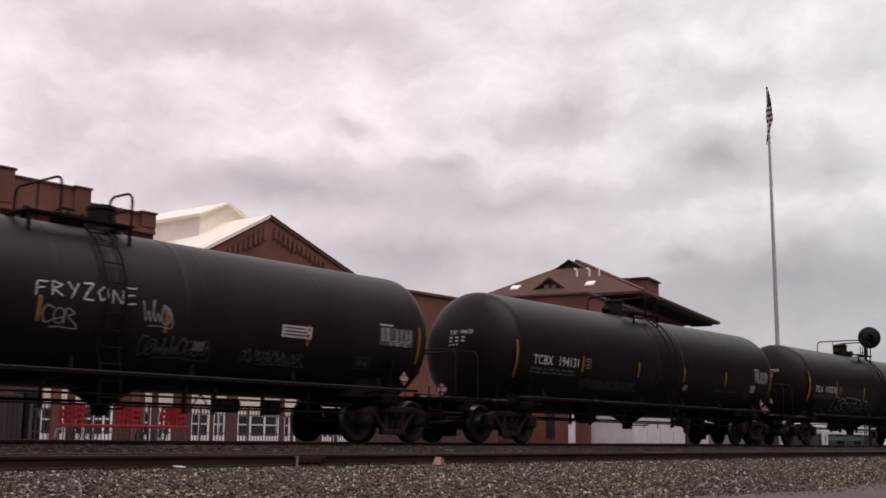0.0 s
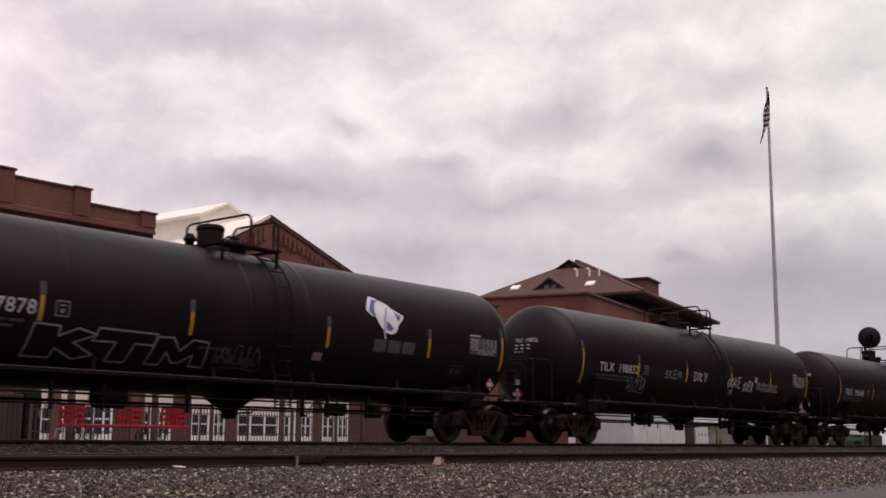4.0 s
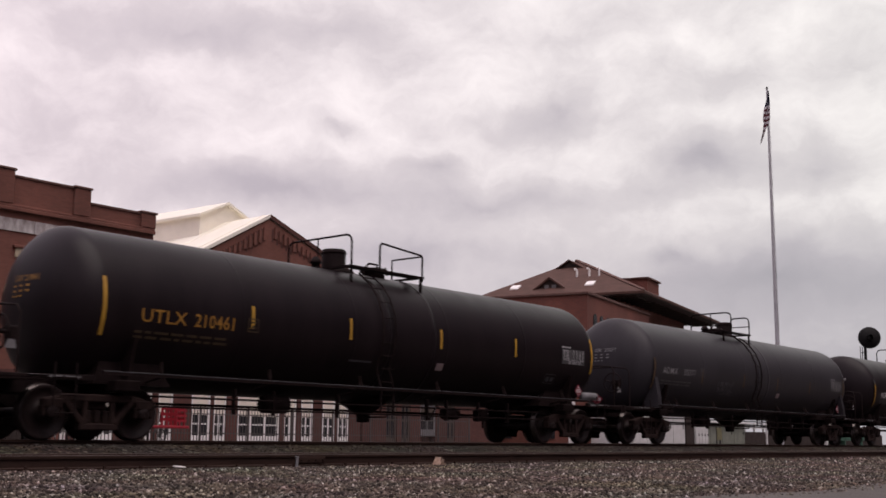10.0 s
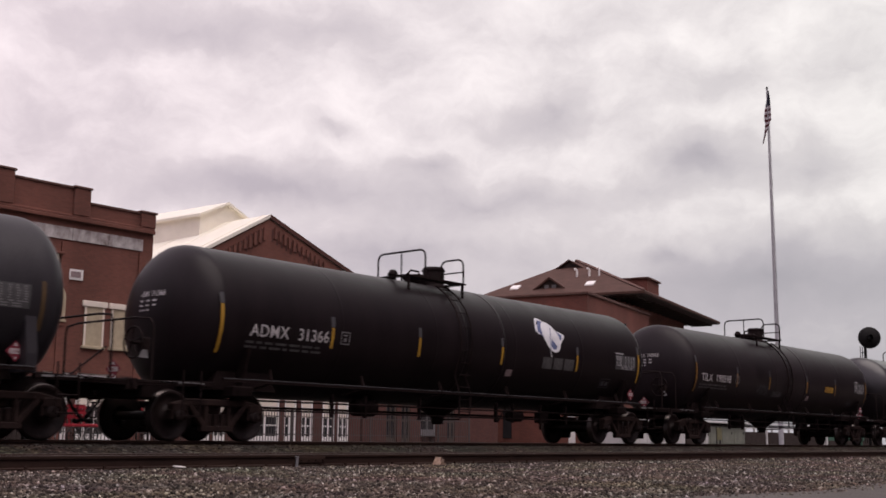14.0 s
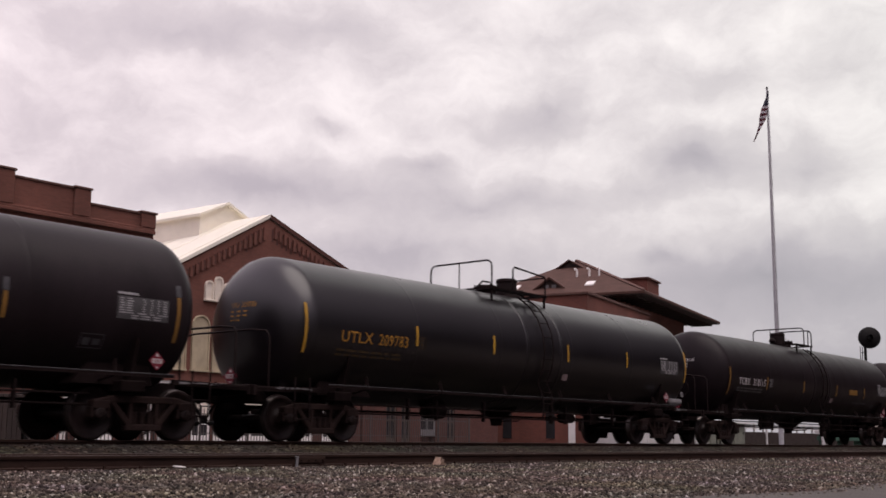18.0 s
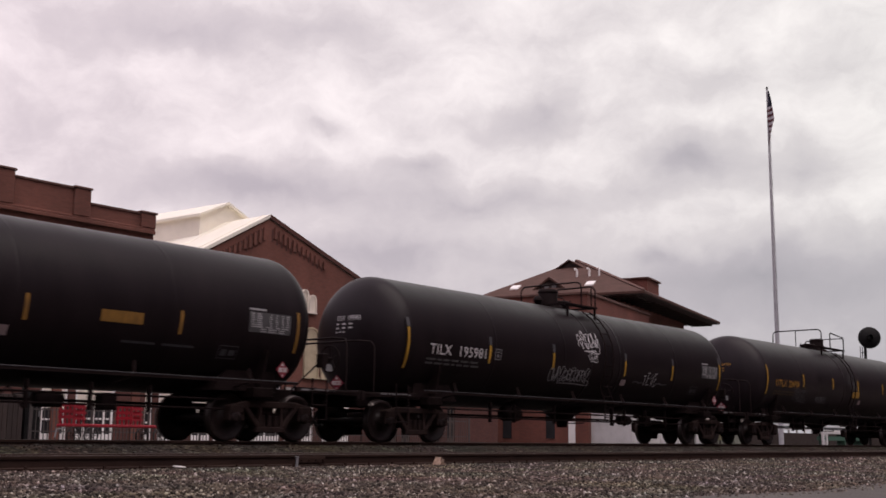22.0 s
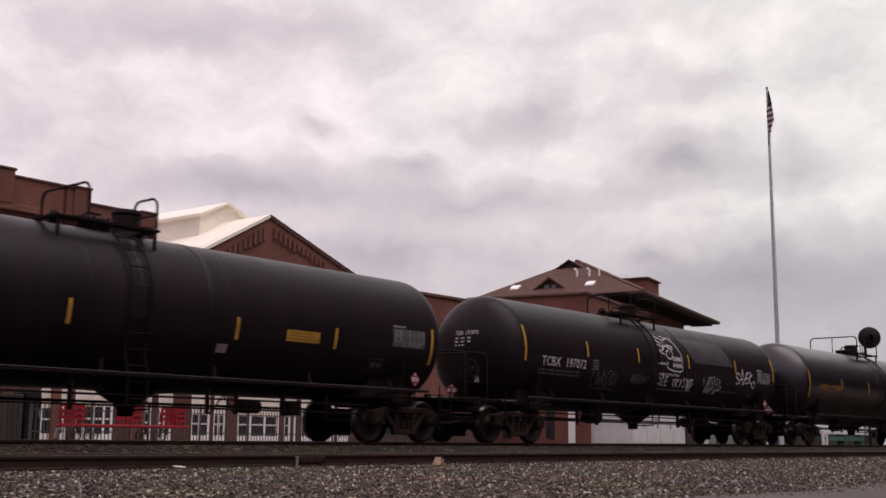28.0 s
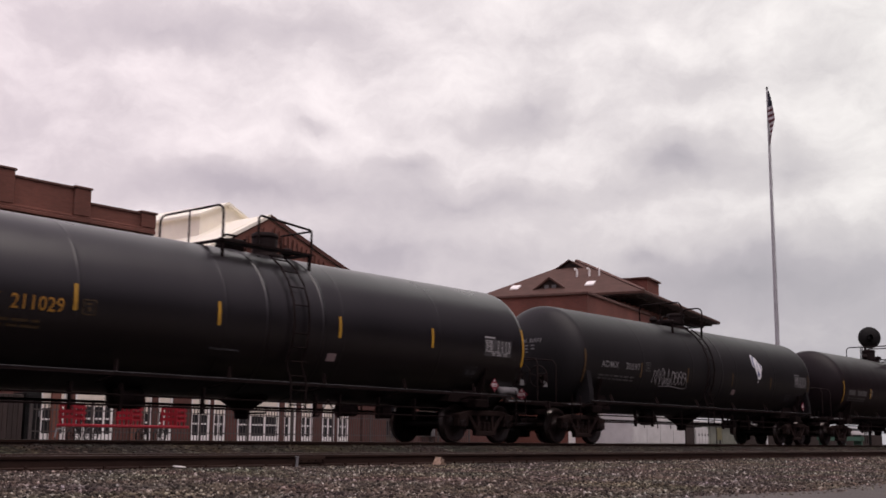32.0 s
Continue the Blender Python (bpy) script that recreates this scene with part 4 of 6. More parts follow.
for i in range(158):
    part("picket", picket, None, fence, at=pose(20.7 + 0.15 * i, FY - 0.03, 0))
g = Geo()
g.box(-0.035, 0.035, -0.035, 0.035, -0.15, 1.3, ch=0.01)
post = g.mesh("post", MATS["iron_fence"])
for i in range(11):
    part("post", post, None, fence, at=pose(20.65 + 2.37 * i, FY, 0))

cart = thing("baggage_cart", "red wooden baggage cart with slatted end racks", "cart", at=pose(23.0, 33.2, -0.15))
g = Geo()
g.box(-2.2, 2.5, -0.45, 0.45, 0.54, 0.64, ch=0.02)
part("bed", g, "cart_red", cart)
for x in (-2.1, -1.75, 0.1, 0.45, 1.95, 2.3):
    g = Geo()
    g.box(x - 0.03, x + 0.03, -0.43, 0.43, 1.20, 1.26)
    rk = part("end_rack", g, "cart_red", cart)
    for s in (-0.4, -0.13, 0.13, 0.4):
        part("upright", Geo().box(x - 0.03, x + 0.03, s - 0.03, s + 0.03, 0.64, 1.20), "cart_red", rk)
    for z in (0.86, 1.04):
        part("slat", Geo().box(x - 0.045, x - 0.03, -0.45, 0.45, z - 0.05, z + 0.05), "cart_red", rk)
for a, b in ((-2.15, -1.7), (0.06, 0.5), (1.9, 2.35)):
    for z in (0.8, 0.98, 1.16):
        part("side_slat", Geo().box(a, b, -0.47, -0.43, z - 0.035, z + 0.035), "cart_red", cart)
for x in (-1.5, 1.2):
    for s in (-0.5, 0.5):
        g = Geo()
        g.lathe([(s - 0.03, 0.25), (s - 0.03, 0.27), (s + 0.03, 0.27), (s + 0.03, 0.25), (s - 0.03, 0.25)], 20, "y", pose(x, 0, 0.27), cap=(False, False))
        for k in range(8):
            a = math.tau * k / 8
            g.cyl((x, s, 0.27), (x + 0.25 * math.cos(a), s, 0.27 + 0.25 * math.sin(a)), 0.015, n=5)
        part("wheel", g, "dark_iron", cart)
g = Geo()
g.tube([(-2.15, 0, 0.5), (-2.45, 0, 0.45), (-2.5, 0, 0.2)], 0.03)
part("tongue", g, "panel_grey", cart, "grey iron tow handle")

sign = thing("platform_sign", "white notice board on a dark post", "sign", at=pose(21.85, 37.6, -0.15))
g = Geo()
g.box(-0.04, 0.04, -0.02, 0.06, 0, 3.6)
part("post", g, "dark_iron", sign)
g = Geo()
g.box(-0.42, 0.42, -0.05, -0.02, 3.13, 3.52, ch=0.008)
bo = part("board", g, "white_paint", sign)
g = Geo()
for i in range(3):
    g.box(-0.3 + 0.02 * i, 0.32 - 0.05 * i, -0.054, -0.05, 3.4 - 0.1 * i, 3.43 - 0.1 * i)
part("print", g, "dark_iron", bo)
g = Geo()
g.box(-0.28, 0.3, -0.05, -0.02, 2.93, 3.05, ch=0.005)
part("lower_board", g, "white_paint", sign)

# -- dark enclosure and cabinet at the near end of the platform --
o = thing("plank_enclosure", "dark brown plank enclosure standing on the platform", "enclosure")
g = Geo()
g.box(18.67, 20.93, 36.0, 37.6, -0.15, 1.50, ch=0.02)
part("frame", g, "soffit_wood", o)
for i in range(12):
    w = (20.93 - 18.67) / 12
    part("plank", Geo().box(18.67 + w * i + 0.012, 18.67 + w * (i + 1) - 0.012, 35.96, 35.998, -0.12, 1.46), "dark_wood", o)
o = thing("control_cabinet", "blackish metal control cabinet beside the plank enclosure", "cabinet")
g = Geo()
g.box(21.05, 21.63, 36.0, 36.9, -0.15, 1.58, ch=0.02)
part("body", g, "signal_black", o)
dr = part("door", Geo().box(21.05 + 0.04, 21.63 - 0.04, 35.96, 35.998, 0.0, 1.5, ch=0.008), "signal_black", o)
part("handle", Geo().box(21.63 - 0.12, 21.63 - 0.08, 35.92, 35.96, 0.75, 0.95), "panel_grey", dr)

# -- far end of the platform: sheds, cabinet, pillar, bench --
def shed(name, label, x0, x1, y, z1, material, roof=None, depth=2.5, category="shed"):
    o = thing(name, label, category)
    g = Geo()
    g.box(x0, x1, y, y + depth, -0.16, z1, ch=0.01)
    part("body", far(g), material, o)
    k = 4
    for i in range(k):
        a = x0 + (x1 - x0) * (i + 0.04) / k
        b = x0 + (x1 - x0) * (i + 0.96) / k
        g = Geo()
        g.box(a, b, y - 0.03, y - 0.004, 0.0, z1 - 0.12, ch=0.008)
        pn = part("panel", far(g), material, o)
        a = x0 + (x1 - x0) * (i + 0.8) / k
        g = Geo()
        g.box(a, a + 0.05, y - 0.06, y - 0.03, z1 * 0.45, z1 * 0.6)
        part("handle", far(g), "dark_iron", pn)
    if roof:
        g = Geo()
        g.box(x0 - 0.2, x1 + 0.2, y - 0.3, y + depth + 0.2, z1, z1 + 0.12, ch=0.02)
        part("roof", far(g), roof, o)
    return o


shed("equipment_shed", "white metal equipment shed with panel doors", 51.55, 57.25, 30, 1.75, "shed_white")
shed("utility_cabinet", "small white utility cabinet", 58.5, 60.0, 30, 0.92, "shed_white", depth=0.8, category="cabinet")
shed("trackside_hut", "grey-green hut with pale flat roof", 60.6, 67.0, 31, 1.2, "shed_green", "shed_white")
o = thing("brick_pillar", "dark brick gate pillar", "pillar")
g = Geo()
g.box(57.4, 58.35, 30, 30.9, -0.16, 2.6, ch=0.02)
part("shaft", far(g), "soffit_wood", o)
g = Geo()
g.box(57.3, 58.45, 29.9, 31.0, 2.6, 2.75, ch=0.02)
part("cap", far(g), "coping_stone", o)
o = thing("notice_board", "yellow-green notice board on posts", "sign")
g = Geo()
g.box(60.2, 60.75, 29.5, 29.56, 0.2, 0.9, ch=0.01)
part("board", far(g), "sign_yellow", o)
g = Geo()
g.box(60.24, 60.30, 29.56, 29.62, -0.16, 0.95)
part("post", far(g), "dark_iron", o)
part("post", far(Geo().box(60.65, 60.71, 29.56, 29.62, -0.16, 0.95)), "dark_iron", o)
o = thing("retaining_wall", "long low dark grey wall with pale railing", "wall")
g = Geo()
g.box(66.6, 95.0, 32, 32.4, -0.16, 0.78, ch=0.02)
part("wall_body", far(g), "soffit_wood", o)
for i in range(20):
    g = Geo()
    g.box(66.8 + 1.4 * i, 66.9 + 1.4 * i, 32.15, 32.25, 0.78, 1.3)
    part("baluster", far(g), "shed_white", o)
g = Geo()
g.box(66.6, 95, 32.12, 32.28, 1.0, 1.06)
part("railing", far(g), "shed_white", o)
part("railing", far(Geo().box(66.6, 95, 32.12, 32.28, 1.28, 1.36)), "shed_white", o)
for x, y, h in ((68.0, 30.0, 1.9), (66.9, 26.0, 0.75), (67.4, 26.0, 0.75)):
    o = thing("marker_post", "slim white marker post", "post", group="white marker posts")
    g = Geo()
    g.cyl((x, y, -0.16), (x, y, h), 0.10 if h < 1 else 0.07, n=8)
    part("shaft", far(g), "shed_white", o)
o = thing("platform_bench", "green bench with pale seat boards", "bench")
g = Geo()
g.box(67.2, 73.8, 26.0, 26.5, 0.25, 0.5)
part("base", far(g), "bench_green", o)
g = Geo()
g.box(67.0, 74.0, 25.95, 26.55, 0.62, 0.84, ch=0.02)
part("seat", far(g), "shed_white", o)
for x in (67.5, 70.4, 73.3):
    part("leg", far(Geo().box(x, x + 0.2, 26.0, 26.5, -0.16, 0.62)), "bench_green", o)

# -- flagpole with a limp flag --
pole = thing("flagpole", "tall white tapered flagpole with ball finial", "flagpole", at=pose(70.2, 30.0, -0.15))
g = Geo()
g.cyl((0, 0, 0), (0, 0, 23.7), 0.16, 0.055, n=16)
part("shaft", g, "pole_white", pole)
g = Geo()
g.lathe([(23.7, 0.03), (23.73, 0.06), (23.79, 0.085), (23.85, 0.06), (23.88, 0.02)], 12, "z")
part("finial", g, "dark_iron", pole)
g = Geo()
g.tube([(0.1, -0.1, 1.5), (0.11, -0.1, 12), (0.08, -0.06, 23.5)], 0.012, 5)
part("halyard", g, "pole_white", pole)

# -- searchlight signal behind the train --
sig = thing("railway_signal", "black searchlight signal with round target on a mast", "signal", at=pose(60.35, 20.7, -0.2))
g = Geo()
g.cyl((0, 0.25, 0), (0, 0.25, 5.75), 0.075, n=12)
part("mast", g, "signal_black", sig)
FACE = Matrix.Translation((0, 0, 5.8)) @ Matrix.Rotation(radians(-62), 4, "Z")
g = Geo()
g.lathe([(0.0, 0.02), (0.0, 0.56), (0.03, 0.575), (0.05, 0.56), (0.05, 0.02)], 32, "y", FACE)
tg = part("target", g, "signal_black", sig)
g = Geo()
g.lathe([(-0.30, 0.15), (-0.30, 0.165), (0.0, 0.165), (0.0, 0.02)], 20, "y", FACE, cap=(False, True))
part("hood", g, "signal_black", tg)
g = Geo()
g.lathe([(-0.06, 0.001), (-0.05, 0.08), (-0.02, 0.14), (0.0, 0.14)], 20, "y", FACE)
part("lens", g, "lens_grey", tg)
g = Geo()
g.box(-0.2, 0.2, 0.05, 0.42, -0.25, 0.3, FACE, ch=0.02)
part("housing", g, "signal_black", sig)
g = Geo()
for s in (-0.16, 0.16):
    g.cyl((-0.45 + s, 0.3, 0.3), (-0.45 + s, 0.3, 5.3), 0.02, n=6)
for i in range(16):
    g.cyl((-0.61, 0.3, 0.5 + 0.3 * i), (-0.29, 0.3, 0.5 + 0.3 * i), 0.012, n=5)
for z in (1.0, 3.0, 5.0):
    g.cyl((-0.45, 0.3, z), (0, 0.25, z), 0.02, n=6)
part("ladder", g, "signal_black", sig)

# ---- the train: eighteen black tank cars ----
ZC = 2.32
V_KNOTS = [8.4736, 8.6513, 8.7191, 8.7289, 8.672, 8.6456, 8.5184, 8.5512, 8.4801]


def travelled(t):
    """How far the train has run to the west by t seconds."""
    n, h, s = 64, t / 64, 0.0
    for i in range(n):
        u = (i + 0.5) * h / 4.0
        k = min(int(u), len(V_KNOTS) - 2)
        s += h * (V_KNOTS[k] + (V_KNOTS[k + 1] - V_KNOTS[k]) * (u - k))
    return s


def surf(x, z, r, off=0.008):
    return (x, -math.sqrt(max(r * r - (z - ZC) ** 2, 0.01)) - off, z)


def decal(g, x0, x1, z0, z1, r, off=0.008, lean=0.0):
    """A thin sheet lying on the tank's side."""
    n = max(1, int((z1 - z0) / 0.09))
    v = [surf(x + lean * (i / n), z0 + (z1 - z0) * i / n, r, off) for i in range(n + 1) for x in (x0, x1)]
    g.add(v, [(2 * i, 2 * i + 1, 2 * i + 3, 2 * i + 2) for i in range(n)], True)
    return g


LETTERS = {}


def lettering(body):
    """Vertices and faces of a line of writing, one unit high."""
    if body not in LETTERS:
        cu = bpy.data.curves.new("letters", "FONT")
        cu.body, cu.size, cu.space_character, cu.resolution_u, cu.offset = body, 1.38, 1.06, 3, 0.012
        ob = new("letters", cu)
        me = bpy.data.meshes.new_from_object(ob.evaluated_get(bpy.context.evaluated_depsgraph_get()))
        LETTERS[body] = ([tuple(q.co) for q in me.vertices], [tuple(p.vertices) for p in me.polygons])
        bpy.data.objects.remove(ob)
        bpy.data.curves.remove(cu)
        bpy.data.meshes.remove(me)
    return LETTERS[body]


def write(g, body, x0, x1, z0, h, r, off=0.008):
    v, f = lettering(body)
    w = max(q[0] for q in v)
    g.add([surf(x0 + (x1 - x0) * a / w, z0 + h * b, r, off) for a, b, _ in v], f)
    return g


def ribbon(g, pts, w, r, off=0.009):
    """A sprayed stroke along pts (x, z) on the tank's side."""
    pts = [Vector((a, b, 0)) for a, b in pts]
    fine = []
    for i in range(len(pts) - 1):
        p0, p1, p2, p3 = pts[max(i - 1, 0)], pts[i], pts[i + 1], pts[min(i + 2, len(pts) - 1)]
        for k in range(5):
            t = k / 5
            fine.append(0.5 * ((2 * p1) + (p2 - p0) * t + (2 * p0 - 5 * p1 + 4 * p2 - p3) * t * t + (3 * p1 - p0 - 3 * p2 + p3) * t ** 3))
    fine.append(pts[-1])
    v = []
    for i, p in enumerate(fine):
        d = fine[min(i + 1, len(fine) - 1)] - fine[max(i - 1, 0)]
        d = d.normalized() if d.length > 1e-6 else Vector((1, 0, 0))
        s = Vector((-d.y, d.x, 0)) * (w / 2)
        for q in (p + s, p - s):
            v.append(surf(q.x, q.y, r, off + 0.0004 * (i % 7)))
    g.add(v, [(2 * i, 2 * i + 1, 2 * i + 3, 2 * i + 2) for i in range(len(fine) - 1)], True)
    return g


HAND = {"A": [[(0, 0), (0.45, 1), (0.9, 0)], [(0.2, 0.4), (0.75, 0.42)]], "B": [[(0, 0), (0, 1), (0.7, 0.85), (0.1, 0.55), (0.8, 0.3), (0, 0)]],
        "C": [[(0.9, 0.85), (0.4, 1), (0, 0.5), (0.4, 0), (0.9, 0.15)]], "D": [[(0, 0), (0.05, 1)], [(0, 1), (0.7, 0.8), (0.85, 0.35), (0.1, 0)]],
        "E": [[(0.8, 1), (0.05, 0.95), (0, 0), (0.8, 0.05)], [(0, 0.5), (0.65, 0.55)]], "F": [[(0.9, 1.05), (0.1, 0.95), (0, 0)], [(0.05, 0.5), (0.6, 0.58)]],
        "G": [[(0.9, 0.85), (0.4, 1), (0, 0.5), (0.4, 0), (0.85, 0.2), (0.85, 0.5), (0.5, 0.48)]], "I": [[(0.3, 0), (0.3, 1)], [(0.05, 1), (0.6, 1)], [(0.05, 0), (0.6, 0)]],
        "H": [[(0.05, 0), (0.0, 1)], [(0.85, 0), (0.8, 1)], [(0.03, 0.5), (0.82, 0.52)]], "K": [[(0, 0), (0.08, 1)], [(0.8, 1), (0.06, 0.45), (0.9, 0)]],
        "S": [[(0.85, 0.9), (0.4, 1.0), (0.1, 0.75), (0.7, 0.4), (0.55, 0.05), (0.0, 0.12)]], "V": [[(0, 1), (0.4, 0), (0.85, 1.05)]], "W": [[(0, 1), (0.2, 0), (0.45, 0.6), (0.7, 0), (0.95, 1)]],
        "P": [[(0, 0), (0.05, 1), (0.75, 0.85), (0.1, 0.5)]], "-": [[(-0.1, 0.2), (1.1, 0.24)]],
        "M": [[(0, 0), (0.1, 1), (0.45, 0.35), (0.8, 1), (0.95, 0)]], "N": [[(0, 0), (0.05, 1), (0.8, 0), (0.85, 1)]], "O": [[(0.45, 1), (0.05, 0.6), (0.3, 0.02), (0.8, 0.3), (0.7, 0.9), (0.4, 1)]],
        "R": [[(0, 0), (0.05, 1), (0.75, 0.85), (0.1, 0.5), (0.85, 0)]], "T": [[(0, 0.95), (0.9, 1)], [(0.45, 0.98), (0.42, 0)]], "Y": [[(0, 1), (0.4, 0.5)], [(0.85, 1), (0.3, 0)]],
        "Z": [[(0, 0.95), (0.8, 1), (0.05, 0.05), (0.85, 0)]], "!": [[(0.3, 1), (0.25, 0.35)], [(0.24, 0.1), (0.25, 0.0)]]}


def handwrite(g, body, x0, x1, z0, h, r, w=0.032, seed=1):
    """Words sprayed by hand, stroke by stroke, a little unevenly."""
    rnd = random.Random(seed)
    step = (x1 - x0) / len(body)
    for i, ch in enumerate(body):
        sx, dz, hh = x0 + i * step, rnd.uniform(-0.06, 0.06) * h, h * rnd.uniform(0.85, 1.12)
        for stroke in HAND.get(ch, ()):
            pts = []
            for (a, b), (c, d) in zip(stroke, stroke[1:]):
                pts += [(a, b), (a + (c - a) * 0.5, b + (d - b) * 0.5)]
            pts.append(stroke[-1])
            ribbon(g, [(sx + step * 0.82 * (a + rnd.uniform(-0.03, 0.03)), z0 + dz + hh * (b + rnd.uniform(-0.03, 0.03))) for a, b in pts], w * rnd.uniform(0.85, 1.15), r)
    return g


# two loose tags as pen strokes in a unit box: a spiky word with a curl under its end, and tall jagged strokes
FREEHAND = {
    "curl": [[(0.20, 0.68), (0.09, 0.76), (0.02, 0.59), (0.15, 0.45), (0.14, 0.28), (0.04, 0.26)], [(0.20, 0.24), (0.26, 0.62), (0.34, 0.95)], [(0.21, 0.43), (0.36, 0.47)],
             [(0.33, 0.94), (0.36, 0.5), (0.38, 0.18), (0.46, 0.5), (0.57, 0.84)], [(0.69, 0.80), (0.53, 0.68), (0.50, 0.27), (0.65, 0.29)], [(0.50, 0.48), (0.63, 0.52)],
             [(0.76, 0.84), (0.70, 0.55), (0.64, 0.26)], [(0.82, 0.68), (0.68, 0.50), (0.76, 0.24), (0.91, 0.0), (0.99, 0.14), (0.96, 0.30), (0.87, 0.32), (0.80, 0.2)]],
    "jags": [[(0.0, 0.95), (0.05, 0.72), (0.09, 0.5)], [(0.02, 0.9), (0.08, 0.62)], [(0.16, 0.15), (0.22, 0.6), (0.28, 1.0), (0.26, 0.5), (0.24, 0.14)], [(0.38, 0.18), (0.40, 0.6), (0.41, 0.95)],
             [(0.26, 0.97), (0.42, 0.94), (0.58, 1.0)], [(0.49, 0.2), (0.55, 0.6), (0.60, 0.96)], [(0.57, 0.2), (0.51, 0.5), (0.46, 0.78)], [(0.81, 0.9), (0.69, 0.82), (0.66, 0.3), (0.77, 0.24)],
             [(0.85, 0.86), (0.83, 0.5), (0.82, 0.2), (0.98, 0.36), (0.9, 0.5)], [(0.16, 0.12), (0.2, 0.3), (0.24, 0.08), (0.31, 0.34), (0.35, 0.06), (0.42, 0.3), (0.47, 0.04)], [(0.92, 0.78), (0.8, 0.52)], [(0.66, 0.3), (0.62, 0.02), (0.7, 0.16), (0.75, 0.0)], [(0.33, 0.9), (0.30, 0.4)], [(0.7, 0.95), (0.74, 0.5)]]}


def freehand(g, kind, x0, x1, z0, z1, tilt, w, r):
    """One of the loose tags, drawn on the tank's side; tilt raises its far end."""
    for i, stroke in enumerate(FREEHAND[kind]):
        ribbon(g, [(x0 + (x1 - x0) * a, z0 + (z1 - z0) * b + tilt * a) for a, b in stroke], w * (1.0, 0.8, 1.15)[i % 3], r, 0.009 + 0.0015 * i)
    return g


def scribble(g, x0, x1, z0, z1, n, seed, r, w=0.035):
    """A wild tag with no letters in it: slanted strokes, hooks and half loops run together over a flourish."""
    rnd = random.Random(seed)
    wd, ht = x1 - x0, z1 - z0
    n = max(3, int(wd / max(ht, 0.1) * 1.7) + n // 2)
    step = wd / n
    line = []
    for i in range(n):
        x, lean = x0 + step * i, rnd.uniform(0.05, 0.3) * step
        lo, hi = z0 + ht * rnd.uniform(-0.08, 0.15), z0 + ht * rnd.uniform(0.8, 1.08)
        mid = (lo + hi) / 2
        kind = rnd.randrange(4)
        if kind == 0:
            line += [(x, lo), (x + lean, hi), (x + step * 0.9, hi - ht * 0.25), (x + lean + step * 0.2, mid), (x + step * 1.15, lo)]
        elif kind == 1:
            line += [(x + step, hi - ht * 0.1), (x + step * 0.3, hi), (x, mid), (x + step * 0.35, lo), (x + step * 1.05, lo + ht * 0.2)]
        elif kind == 2:
            line += [(x, hi), (x + step * 0.35, lo), (x + step * 0.6, mid), (x + step * 0.85, lo), (x + step * 1.2, hi)]
        else:
            line += [(x + step * 0.5 + step * 0.5 * math.cos(1.1 * k), mid + ht * 0.42 * math.sin(1.1 * k)) for k in range(7)]
    z = z0 - ht * 0.14
    line += [(x0 + wd * 1.06, z), (x0 + wd * 0.6, z + 0.05 * ht), (x0 + wd * 0.25, z)]
    return ribbon(g, line, w, r)


BLOCKS = {"K": [(0, 0), (0.05, 1), (0.42, 0.97), (0.42, 0.66), (0.68, 0.95), (0.98, 0.8), (0.66, 0.5), (1.0, 0.16), (0.74, 0.0), (0.42, 0.3), (0.4, 0.0), (0, 0)],
          "T": [(0.3, 0), (0.36, 0.62), (0.0, 0.6), (0.06, 1.02), (1.0, 0.98), (0.96, 0.6), (0.66, 0.62), (0.6, 0.0), (0.3, 0)],
          "M": [(0, 0), (0.08, 0.9), (0.34, 0.92), (0.5, 0.5), (0.68, 0.9), (0.96, 0.86), (1.0, 0), (0.76, 0.02), (0.74, 0.4), (0.56, 0.1), (0.44, 0.1), (0.28, 0.42), (0.24, 0.0), (0, 0)]}


def outlined(g, body, x0, x1, z0, h, r, w=0.035):
    """Fat block letters drawn as outlines, each overlapping the next a little."""
    step = (x1 - x0) / len(body)
    for i, ch in enumerate(body):
        pts = []
        for (a, b), (c, d) in zip(BLOCKS[ch], BLOCKS[ch][1:]):
            pts += [(a, b), (a + (c - a) * 0.1, b + (d - b) * 0.1), (a + (c - a) * 0.9, b + (d - b) * 0.9)]
        pts.append(BLOCKS[ch][-1])
        ribbon(g, [(x0 + step * (i + 1.08 * a), z0 + h * b) for a, b in pts], w, r, 0.009 + 0.003 * i)
    return g


